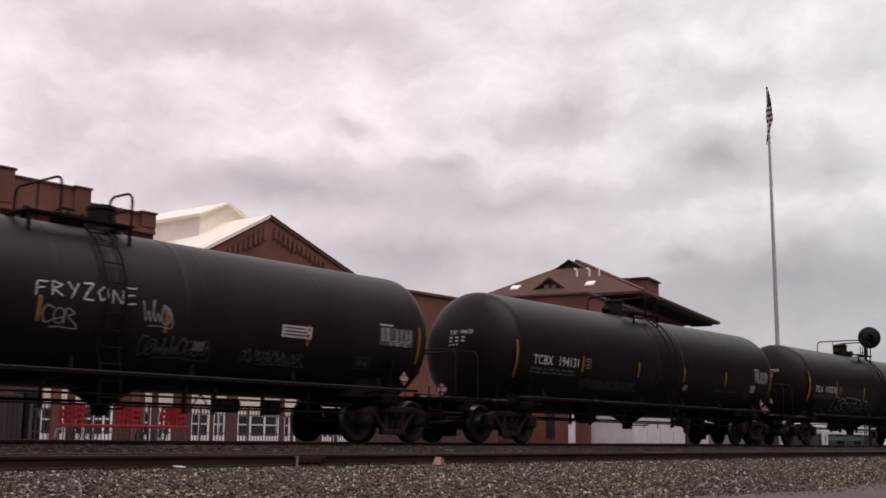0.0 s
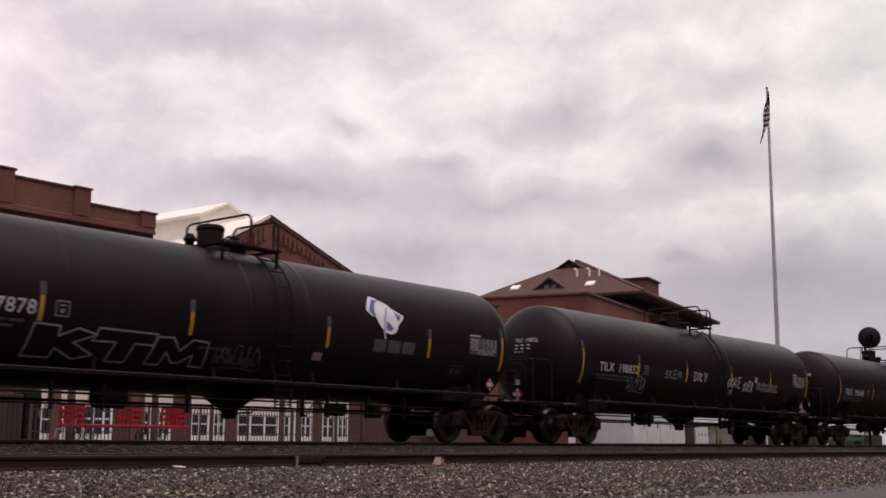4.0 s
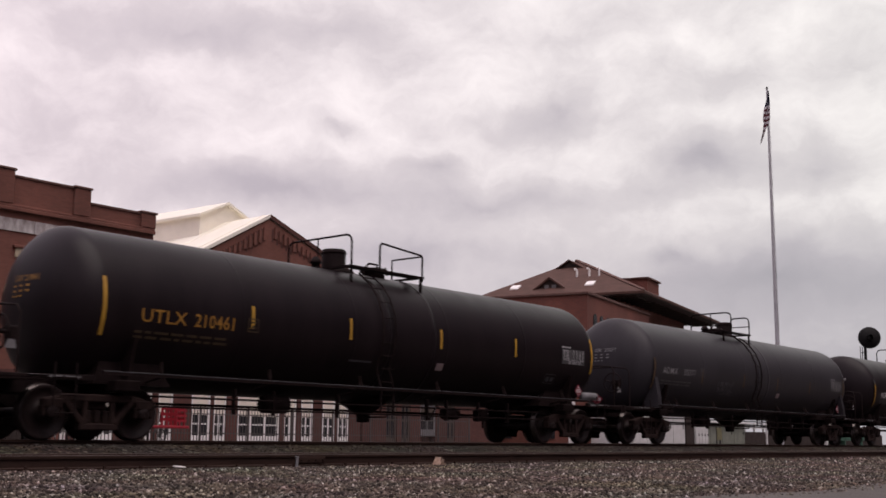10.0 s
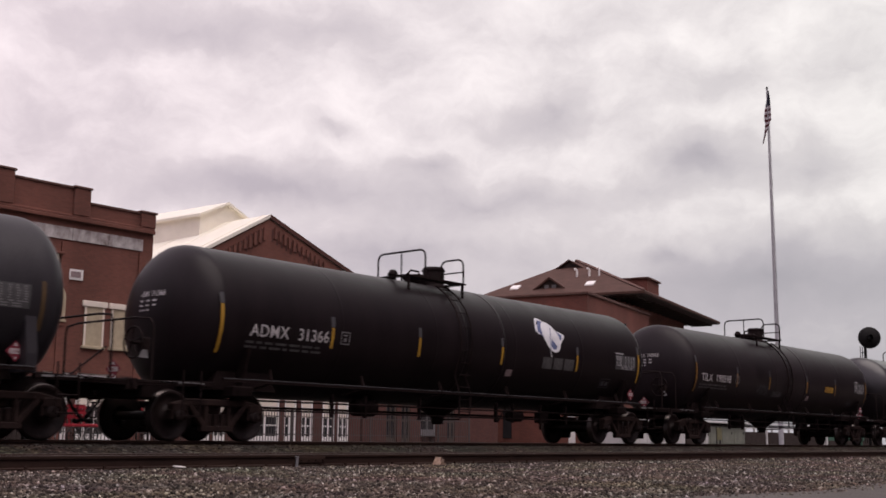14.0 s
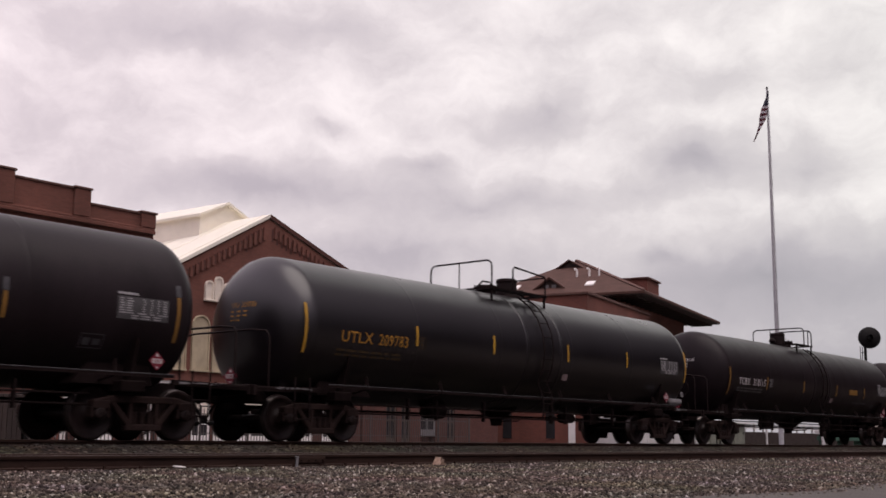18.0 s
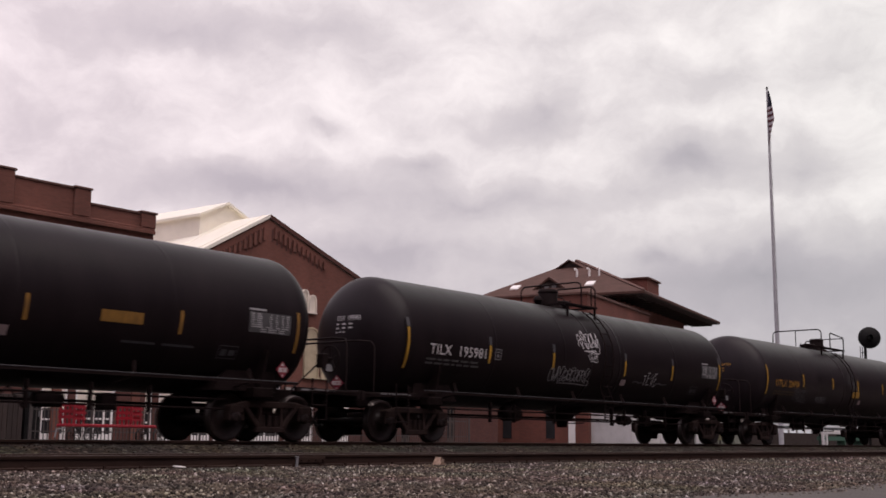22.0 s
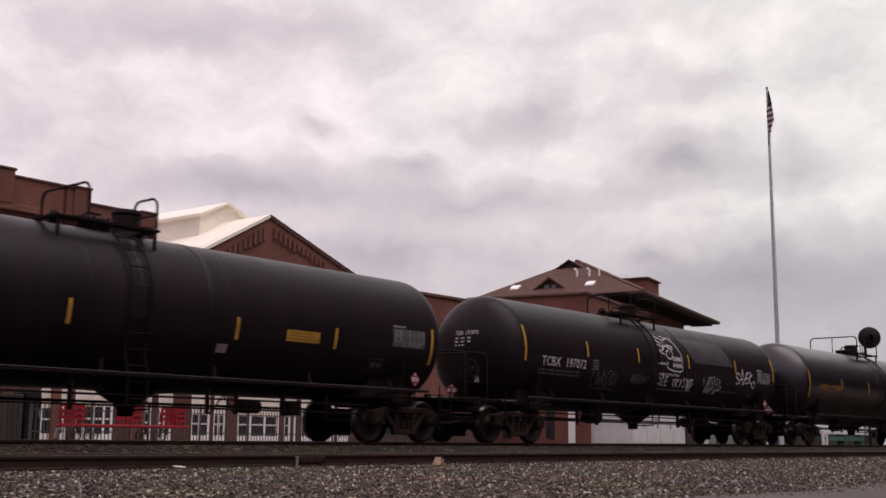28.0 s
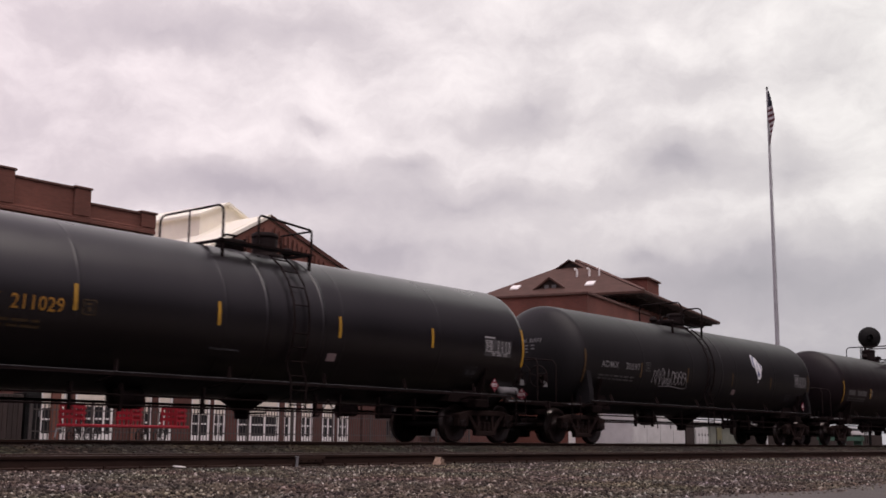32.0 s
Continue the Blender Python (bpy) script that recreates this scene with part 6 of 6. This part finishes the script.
    part("brake_tag", share("brake_tag", g_brake_tag), None, car, "small pale plate on the hand brake", at=pose(fl * (half - 0.52), -0.85, 1.52))
    p = part("placard", share("placard", g_placard), None, car, "red hazard placard", at=pose(half - 2.12, -1.30, 1.38))
    part("print", share("placard_print", g_placard_print), None, p)
    part("number", share("placard_number", g_placard_number), None, p)
    p = part("placard", share("placard", g_placard), None, car, "red hazard placard", at=pose(-(half - 0.34), -0.35, 1.26, 0, 0, -74))
    part("print", share("placard_print", g_placard_print), None, p)
    part("number", share("placard_number", g_placard_number), None, p)
    # reflective stripes
    first, *mid = spec.get("st", (1.75, 4.75, 7.6, 10.7, 13.7))
    if style == "U":
        ends = [(-half + first, 1.75, 2.75), (half - 1.75 + back, 1.85, 2.78)]
        mids = [(-half + q, 2.10, 2.54) for q in mid]
    else:
        ends = [(-half + first, 1.62, 2.52), (half - 1.9 + back, 1.72, 2.52)]
        mids = [(-half + q, 1.88, 2.30) for q in mid]
    up = spec.get("up", 0.0)
    for x, z0, z1 in [(x, z0 + up, z1 + up) for x, z0, z1 in ends + mids]:
        g = Geo()
        decal(g, x - 0.038, x + 0.038, z0, z1, r)
        part("reflector_stripe", g, spec.get("tape", "yellow_tape") if style != "H" else "rusty_tape", car, "yellow reflective stripe")
        if style == "A" and spec.get("mark") in ("TILX", "ADMX"):
            g = Geo()
            decal(g, x - 0.055, x + 0.055, z1 + 0.01, z1 + 0.22, r, 0.006)
            part("faded_patch", g, "faded_tape", car)
    ink, dim = ("yellow_letter", "dim_yellow") if style == "U" else ("white_letter", "dim_letter")
    if style == "H":
        ink = "panel_grey"
    # reporting mark and number, weight lines, class box
    tx = -half + spec.get("tx", 2.3)
    tz, th = (2.08, 0.19) if style == "H" else (2.04, 0.24) if style == "U" else (1.98, 0.24)
    if spec.get("mark"):
        g = Geo()
        gap, fat = {"U": (0.17, 1.22), "H": (0.38, 1.0)}.get(style, (0.24, 1.0))
        ratio = fat * max(q[0] for q in lettering(spec["mark"])[0]) / max(q[0] for q in lettering(spec["number"])[0])
        nw = (2.08 - gap) / (1 + ratio)
        mw = nw * ratio
        write(g, spec["mark"], tx, tx + mw, tz, th, r)
        part("reporting_mark", g, ink, car)
        part("car_number", write(Geo(), spec["number"], tx + 2.08 - nw, tx + 2.08, tz, th, r), ink, car)
        hcx = c0
        tint = ink
        for body, w0, w1, z in ((spec["mark"], 0.0, 0.26, 2.70), (spec["number"], 0.33, 0.72, 2.70)):
            g = Geo()
            v, f = lettering(body)
            wmax = max(q[0] for q in v)
            vv = []
            for a, b, _ in v:
                y = 0.28 - (w0 + (w1 - w0) * a / wmax)
                z2 = z + 0.11 * b
                rho = min(0.985, math.hypot(y, z2 - ZC) / r)
                vv.append((hcx - r / 2 * math.sqrt(1 - rho * rho) - 0.012, y - 0.004, z2))
            g.add(vv, f)
            part("end_marking", g, tint, car)
        g = Geo()
        for z2, w in ((2.60, 0.6), (2.51, 0.6), (2.42, 0.35)):
            vv = []
            for i in range(7):
                for dz in (0.0, 0.035):
                    y = 0.28 - w * i / 6
                    rho = min(0.985, math.hypot(y, z2 + dz - ZC) / r)
                    vv.append((hcx - r / 2 * math.sqrt(1 - rho * rho) - 0.012, y - 0.004, z2 + dz))
            g.add(vv, [(2 * i, 2 * i + 2, 2 * i + 3, 2 * i + 1) for i in range(6) if i % 2 == 0])
        part("end_stencil", g, tint, car)["kind"] = "stuff"
    else:
        g = Geo()
        decal(g, tx, tx + 0.7, tz, tz + 0.2, r)
        decal(g, tx + 0.95, tx + 2.0, tz, tz + 0.2, r)
        part("reporting_mark", g, dim, car)
    g = Geo()
    rnd = random.Random(int(k0 * 10))
    for z in (1.84, 1.75):
        x = tx - 0.08
        while x < tx + 1.75:
            w = rnd.uniform(0.12, 0.34)
            decal(g, x, x + w, z, z + 0.045, r)
            x += w + 0.06
    part("weight_stencil", g, dim, car)["kind"] = "stuff"
    g = Geo()
    bx = tx + 2.42
    for a, b, c, d in ((0, 0.26, 0, 0.022), (0, 0.26, 0.238, 0.26), (0, 0.022, 0.022, 0.238), (0.238, 0.26, 0.022, 0.238), (0.07, 0.19, 0.17, 0.2), (0.09, 0.17, 0.06, 0.13)):
        decal(g, bx + a, bx + b, tz + c, tz + d, r)
    part("class_box", g, dim if style != "A" else "panel_grey", car)
    # qualification panel near the trailing end
    px = half - 3.15 + back * 0.7
    g = Geo()
    decal(g, px, px + 1.06, 2.05, 2.44, r, 0.006)
    part("qualification_panel", g, "panel_back", car, "grey panel with rows of small print")
    g = Geo()
    decal(g, px, px + 0.42, 2.47, 2.51, r)
    for i in range(9):
        z = 2.065 + 0.041 * i
        if i < 3:
            spans = [(0.02, 0.36), (0.39, 0.62), (0.65, 0.78), (0.81, 1.03)] if i == 2 else [(0.28, 0.44), (0.47, 0.7), (0.73, 0.92)]
        else:
            spans = [(0.03, 0.14), (0.16, 0.32), (0.5, 0.57), (0.65, 0.72), (0.8, 0.87), (0.93, 1.02)]
        for a, b in spans:
            c = a + rnd.uniform(0.0, 0.03)
            decal(g, px + c, px + max(c + 0.04, b - rnd.uniform(0.0, 0.03)), z, z + 0.023, r, 0.010)
    part("panel_print", g, "panel_grey" if spec.get("faint") else "print_white", car)["kind"] = "stuff"
    g = Geo()
    qx = half - 3.75 + back * 0.7
    for a, b, c, d in ((0, 0.46, 0, 0.015), (0, 0.46, 0.225, 0.24), (0, 0.015, 0.015, 0.225), (0.445, 0.46, 0.015, 0.225), (0.06, 0.2, 0.05, 0.17), (0.25, 0.4, 0.06, 0.16)):
        decal(g, qx + a, qx + b, 1.52 + c, 1.52 + d, r)
    for a in ((4.3, 5.15) if spec.get("mark") == "TCBX" else (10.2,) if int(k0) % 2 else ()):
        part("stencil_line", decal(Geo(), half - a - 0.7, half - a, 1.66, 1.70, r), "faded_tape", car)
    part("stencil_box", g, "faded_tape", car)
    g = Geo()
    decal(g, 1.35, 1.6, 1.62, 1.78, r)
    part("small_label", g, "pink_label", car)
    # sprayed tags and other markings of this car
    for j, (x0, x1, z0, z1, n, tone) in enumerate(spec.get("tags", ())):
        g = Geo()
        scribble(g, x0, x1, z0, z1, n, int(k0) * 7 + j, r, 0.022 if z1 - z0 < 0.4 else 0.027)
        part("sprayed_tag", g, tone, car, "sprayed graffiti tag")
    for body, x0, x1, z0, h, tone in spec.get("words", ()):
        g = Geo()
        handwrite(g, body, x0, x1, z0, h, r, 0.033 if tone == "spray_white" and body != "FRYZONE" else 0.025, len(body))
        part("sprayed_word", g, tone, car)
    for kind, x0, x1, z0, z1, tilt, tone in spec.get("loose", ()):
        part("sprayed_tag", freehand(Geo(), kind, x0, x1, z0, z1, tilt, 0.043, r), tone, car, "loose spiky graffiti tag")
    for body, x0, x1, z0, h, tone in spec.get("blocks", ()):
        part("sprayed_outline", outlined(Geo(), body, x0, x1, z0, h, r), tone, car, "outlined block graffiti letters")
    if spec.get("doodle"):
        part("sprayed_figure", doodle(Geo(), *spec["doodle"], r), "spray_white", car, "white line figure with spiral and zigzags")
    for x0, x1, z0, z1, tone in spec.get("plates", ()):
        g = Geo()
        decal(g, x0, x1, z0, z1, r, 0.008, -0.62 if tone == "grey_patch" else 0.0)
        pl = part("label_plate", g, tone, car)
        if tone in ("yellow_tape", "white_letter"):
            g = Geo()
            hgt = z1 - z0
            for i in range(3):
                decal(g, x0 + 0.06, x1 - 0.06 - 0.05 * i, z0 + hgt * (0.18 + 0.27 * i), z0 + hgt * (0.29 + 0.27 * i), r, 0.011)
            part("print", g, "dark_iron" if tone == "white_letter" else "worn_tape", pl)
    if spec.get("logo"):
        x, z, w, h = spec["logo"]
        diamond = [(-0.32, 0.5), (-0.2, 0.48), (0.5, 0.04), (0.46, -0.06), (0.16, -0.5), (0.08, -0.52), (-0.48, 0.08), (-0.47, 0.18)]

        def shape(pts, k, off):
            q = Geo()
            v = [surf(x, z, r, off)] + [surf(x + w * a * k, z + h * b * k, r, off) for a, b in pts]
            return q.add(v, [(0, 1 + i, 1 + (i + 1) % len(pts)) for i in range(len(pts))])

        lg = part("leaf_emblem", shape(diamond, 1.0, 0.012), "logo_white", car, "white leaf-shaped emblem")
        part("emblem_field", shape(diamond, 0.84, 0.015), "logo_blue", lg, "blue field of the emblem")
        leaf = [(0.28 * math.cos(t) * 1.0 - 0.46 * math.sin(t) * 0.22 + 0.02, 0.46 * math.sin(t) + 0.19 * math.cos(t) * 0.1 - 0.06) for t in (math.tau * i / 16 for i in range(16))]
        part("emblem_leaf", shape(leaf, 1.0, 0.018), "logo_white", lg)
        part("emblem_vein", ribbon(Geo(), [(x - 0.06 * w, z - 0.46 * h), (x - 0.03 * w, z - 0.1 * h), (x + 0.06 * w, z + 0.22 * h)], 0.03, r, 0.021), "logo_blue", lg)
        part("emblem_stem", ribbon(Geo(), [(x - 0.06 * w, z - 0.46 * h), (x - 0.05 * w, z - 0.55 * h), (x - 0.02 * w, z - 0.66 * h)], 0.035, r, 0.015), "logo_white", lg)
        for a, b in ((-0.3, 0.02), (0.08, 0.4), (0.46, 0.8)) if w > 1 else ():
            part("emblem_bar", decal(Geo(), x + a * w, x + b * w, z - 1.02 * h, z - 0.68 * h, r), "dim_letter", lg)
    return car


W, S2 = "spray_white", "spray_grey"
SPECS = [
    dict(k0=2.30, ends=(1.08, 0.96), tape="worn_tape", st=(1.75, 4.6, 7.45, 9.94, 13.39), flip=1, k1=20.84, r=1.44, style="A", paint="tank_black_dusty", label="black tank car with chalky white graffiti", words=[("FRYZONE", -1.9, 0.1, 2.3, 0.26, "spray_white")], tags=[(-1.75, -1.15, 1.85, 2.15, 1, "spray_dull"), (0.2, 1.7, 1.5, 1.8, 3, S2), (2.5, 4.1, 1.5, 1.72, 4, S2), (0.15, 0.75, 2.02, 2.38, 1, "spray_dull")],
         plates=[(3.4, 4.2, 2.02, 2.26, "white_letter")]),
    dict(k0=20.84, ends=(1.36, 0.96), tape="worn_tape", st=(1.85, 4.85, 7.8, 10.55, 13.37), tx=2.55, k1=39.40, r=1.52, style="A", paint="tank_black", mark="TCBX", number="194131", label="plain black tank car with white lettering and pink label", tags=[(-4.4, -1.5, 1.5, 1.7, 5, "faded_tape")], plates=[(6.0, 6.35, 1.72, 1.95, "pink_label")]),
    dict(k0=39.40, ends=(1.42, 1.0), st=(1.91, 4.63, 7.62, 11.07, 14.25), tx=2.46, k1=58.20, r=1.46, style="A", paint="tank_black", mark="TILX", number="197878", label="black tank car with white emblem and outlined graffiti", blocks=[("KTM", -4.9, -1.35, 1.33, 0.52, "spray_dull")], tags=[(-1.1, 0.0, 1.4, 1.75, 4, S2)], logo=(3.4, 2.7, 1.2, 0.78)),
    dict(k0=58.20, ends=(1.08, 1.04), dx=0.25, st=(1.85, 4.8, 7.72, 10.8, 13.86), tx=2.68, k1=77.12, r=1.45, style="A", paint="tank_black", mark="TILX", number="198832", label="black tank car tagged with several white graffiti words", tags=[(-5.15, -4.2, 1.52, 1.88, 3, "spray_dull"), (3.3, 5.0, 1.84, 2.08, 7, "spray_dull"), (3.12, 3.32, 2.1, 2.24, 1, W)],
         words=[("DRY", -1.25, -0.3, 1.94, 0.28, "spray_white"), ("SKEM", -3.1, -2.05, 1.95, 0.24, "spray_dull"), ("GORE", 1.1, 2.15, 1.84, 0.32, "spray_white"), ("OVER", 2.3, 3.1, 1.76, 0.3, "spray_white")]),
    dict(k0=77.12, dx=0.3, st=(1.62, 5.3, 8.15, 10.75, 13.7), tx=2.12, k1=95.47, r=1.43, style="A", paint="tank_black", mark="TILX", number="195045", label="clean black tank car with white lettering and yellow stripes"),
    dict(k0=95.47, ends=(1.2, 0.98), flip=1, st=(1.91, 5.18, 7.85, 10.8, 13.69), tx=2.65, k1=114.30, r=1.44, style="U", paint="tank_black", mark="UTLX", number="210461", label="black tank car with yellow lettering and stripes"),
    dict(k0=114.30, ends=(1.23, 0.96), st=(1.8, 4.85, 7.85, 10.55, 13.46), tx=2.3, flip=1, k1=132.90, r=1.45, style="H", paint="tank_grey", mark="ADMX", number="30377", faint=1, label="faded grey tank car with double centre bands", tags=[(-3.3, -2.2, 1.65, 2.0, 4, S2)]),
    dict(k0=132.90, ends=(1.27, 1.08), st=(1.87, 4.76, 7.49, 10.57, 13.9), tx=2.58, flip=1, k1=151.90, r=1.46, style="A", paint="tank_black", mark="ADMX", number="31366", label="black tank car with white leaf emblem and white lettering", logo=(3.2, 2.76, 1.3, 0.86)),
    dict(k0=151.90, ends=(1.08, 1.0), tape="worn_tape", st=(1.7, 4.6, 7.16, 10.48, 13.26), tx=2.05, flip=1, k1=170.30, r=1.46, style="A", paint="tank_black_dusty", mark="TILX", number="190598", label="black tank car with yellow label plate", tags=[(-3.0, -2.2, 1.75, 2.05, 4, "faded_tape"), (-1.7, -1.0, 1.7, 1.85, 4, S2)], plates=[(3.0, 3.85, 1.98, 2.18, "yellow_tape")]),
    dict(k0=170.30, ends=(0.8, 0.6), st=(1.25, 4.62, 7.45, 10.67, 13.67), tx=2.24, k1=188.70, r=1.52, style="U", paint="tank_black_gloss", mark="UTLX", number="209783", label="glossy black tank car with yellow lettering"),
    dict(k0=188.70, ends=(1.36, 1.04), tape="worn_tape", st=(2.0, 4.92, 8.14, 11.38, 14.41), tx=2.68, k1=207.80, r=1.44, style="A", paint="tank_black", mark="TCBX", number="318115", label="black tank car with white lettering and amber plate", plates=[(3.2, 4.05, 1.98, 2.18, "worn_tape")]),
    dict(k0=207.80, ends=(0.9, 1.15), st=(1.45, 4.43, 7.15, 10.75, 13.5), tx=2.2, k1=226.40, r=1.45, style="A", paint="tank_black", mark="TILX", number="195981", label="black tank car with bold white graffiti signatures", tags=[(-0.95, 0.0, 2.5, 2.95, 5, W), (-0.5, -0.1, 2.22, 2.5, 3, W), (-2.25, -0.4, 1.6, 1.95, 6, "spray_dull")], words=[("TEVE", 2.55, 3.4, 1.68, 0.32, "spray_dull"), ("--", 2.0, 2.6, 1.66, 0.3, S2), ("--", 3.3, 4.0, 1.66, 0.3, S2)]),
    dict(k0=226.40, ends=(0.91, 1.08), st=(1.62, 4.8, 7.66, 10.35, 13.26), tx=2.3, k1=244.80, r=1.50, style="U", paint="tank_black_dusty", mark="UTLX", number="204704", label="black tank car with yellow lettering and scratched white marks", tags=[(-5.2, -4.1, 1.6, 2.0, 4, S2), (-3.1, -2.1, 1.6, 1.8, 4, S2), (0.1, 0.9, 2.3, 2.75, 3, S2)], plates=[(0.55, 1.3, 1.87, 2.1, "yellow_tape")]),
    dict(k0=244.80, ends=(1.08, 0.88), st=(1.6, 4.25, 7.29, 10.85, 13.46), tx=2.32, flip=1, k1=263.00, r=1.44, style="A", paint="tank_black", mark="GATX", number="203702", faint=1, label="black tank car with white lettering and yellow plate", plates=[(3.0, 3.9, 1.95, 2.17, "yellow_tape")]),
    dict(k0=263.00, ends=(1.23, 0.84), up=0.42, st=(1.94, 4.83, 7.55, 10.61, 13.88), tx=2.68, flip=1, k1=281.50, r=1.44, style="A", paint="tank_black", mark="TCBX", number="197072", label="black tank car with large white graffiti drawing and grey patch", doodle=(0.38, 2.12), lx=-0.85, tags=[(-4.1, -2.85, 1.55, 1.98, 2, S2), (-0.55, 1.6, 1.60, 1.62, 0, S2)], loose=[("curl", 4.62, 6.12, 1.80, 2.47, 0.08, W), ("jags", 2.34, 3.64, 1.55, 2.10, 0.04, "spray_dull")],
         words=[("DIE TRYING", -0.5, 1.7, 1.72, 0.24, "spray_white"), ("AMERICA!!", -2.05, -1.0, 1.72, 0.22, "spray_grey")], plates=[(1.75, 4.5, 2.5, 3.24, "grey_patch")]),
    dict(k0=281.50, ends=(0.91, 0.55), st=(1.48, 4.7, 7.7, 10.85, 13.8), tx=2.42, k1=300.00, r=1.51, style="U", paint="tank_black_gloss", mark="UTLX", number="211029", label="glossy black tank car with yellow lettering and stripes"),
    dict(k0=300.00, tx=2.57, flip=1, k1=318.90, r=1.45, style="H", paint="tank_slate", mark="ADMX", number="30597", faint=1, label="slate grey tank car with white leaf emblem and graffiti", logo=(3.2, 2.62, 0.78, 0.82), tags=[(-4.0, -2.0, 1.75, 2.2, 4, "spray_dull")]),
    dict(k0=318.90, k1=337.40, r=1.45, style="A", paint="tank_black", label="black tank car with faint white lettering"),
]
CARS = [tank_car(s) for s in SPECS]

# ---- the flag: limp cloth trailing from the pole in one rigid fold, banded by its stripes ----
FLAG_AT = (70.2, 29.86, 23.45)
flag = thing("flag", "limp striped red, white and blue flag hanging from the pole", "flag", at=pose(*FLAG_AT))
HEM = [(0.0, 0.02, 0.06), (-0.7, 0.0, 0.20), (-1.3, 0.02, 0.40), (-2.0, 0.04, 0.52), (-2.35, 0.20, 0.50), (-2.9, 0.42, 0.60), (-3.7, 0.73, 0.79)]


def hem(z):
    for (a, r0, l0), (b, r1, l1) in zip(HEM, HEM[1:]):
        if b <= z <= a:
            q = (a - z) / (a - b)
            return r0 + (r1 - r0) * q, l0 + (l1 - l0) * q
    return HEM[-1][1:]


def g_fold(z0, z1, slope=0.25):
    """A wavy band of cloth between two heights, its stripes drooping away from the pole."""
    n, k = 8, 4
    v = []
    for j in range(k + 1):
        for i in range(n + 1):
            u = i / n
            z = max(-3.7, z0 + (z1 - z0) * j / k - slope * u * 0.4)
            a, b = hem(z)
            v.append((-(a + (b - a) * u), 0.06 * math.sin(u * 9 + z * 1.5), z))
    f = [(j * (n + 1) + i, j * (n + 1) + i + 1, (j + 1) * (n + 1) + i + 1, (j + 1) * (n + 1) + i) for j in range(k) for i in range(n)]
    return Geo().add(v, f, True).add([(a, b + 0.012, c) for a, b, c in v], f, True)


part("canton", g_fold(0.0, -1.05), "flag_blue", flag, "dark blue corner")
for i in range(11):
    z0 = -1.05 - 0.18 * i
    part("stripe_fold", g_fold(z0, z0 - 0.18), "flag_white" if i % 2 == 0 else "flag_red", flag)
part("tail_fold", g_fold(-3.03, -3.7, 0.1), "flag_red", flag)


# ---- what moves ----
def motions():
    times = [i * 0.5 for i in range(65)]
    gone = [travelled(t) for t in times]
    for ob, s in zip(CARS, SPECS):
        c = (s["k0"] + s["k1"]) / 2
        walk(ob, [(t, pose(c - d, TRAIN_Y, 0)) for t, d in zip(times, gone)])
    turn = [(k / 15, pose(0, 0, 0, 0, -math.degrees(travelled(k / 15) / 0.457), 0)) for k in range(481)]
    walk(WHEELSETS[0], turn)
    rolled = WHEELSETS[0].animation_data.action
    for wh in WHEELSETS[1:]:
        wh.rotation_mode = "QUATERNION"
        keys = wh.animation_data_create()
        keys.action = rolled
        keys.action_slot = rolled.slots[0]
    sway = [(0, -7), (2.5, 1), (6, -3.5), (9, 0), (11, -3), (13, -4.7), (15.5, 2), (17, 6.5), (19, 3.5), (21, -8.5), (23, -9.4), (25, -8), (28, -8.8), (30, -9.5), (32, -10.5)]
    walk(flag, [(t, pose(*FLAG_AT, 0, a, -50.335)) for t, a in sway])
    drift = [(t, Matrix.Translation(EYE) @ pose(0, 0, 0, 0, 0, -50.3 + 1.95 * t / 32)) for t in (0, 8, 16, 24, 32)]
    walk(sky_bank, drift)


motions()
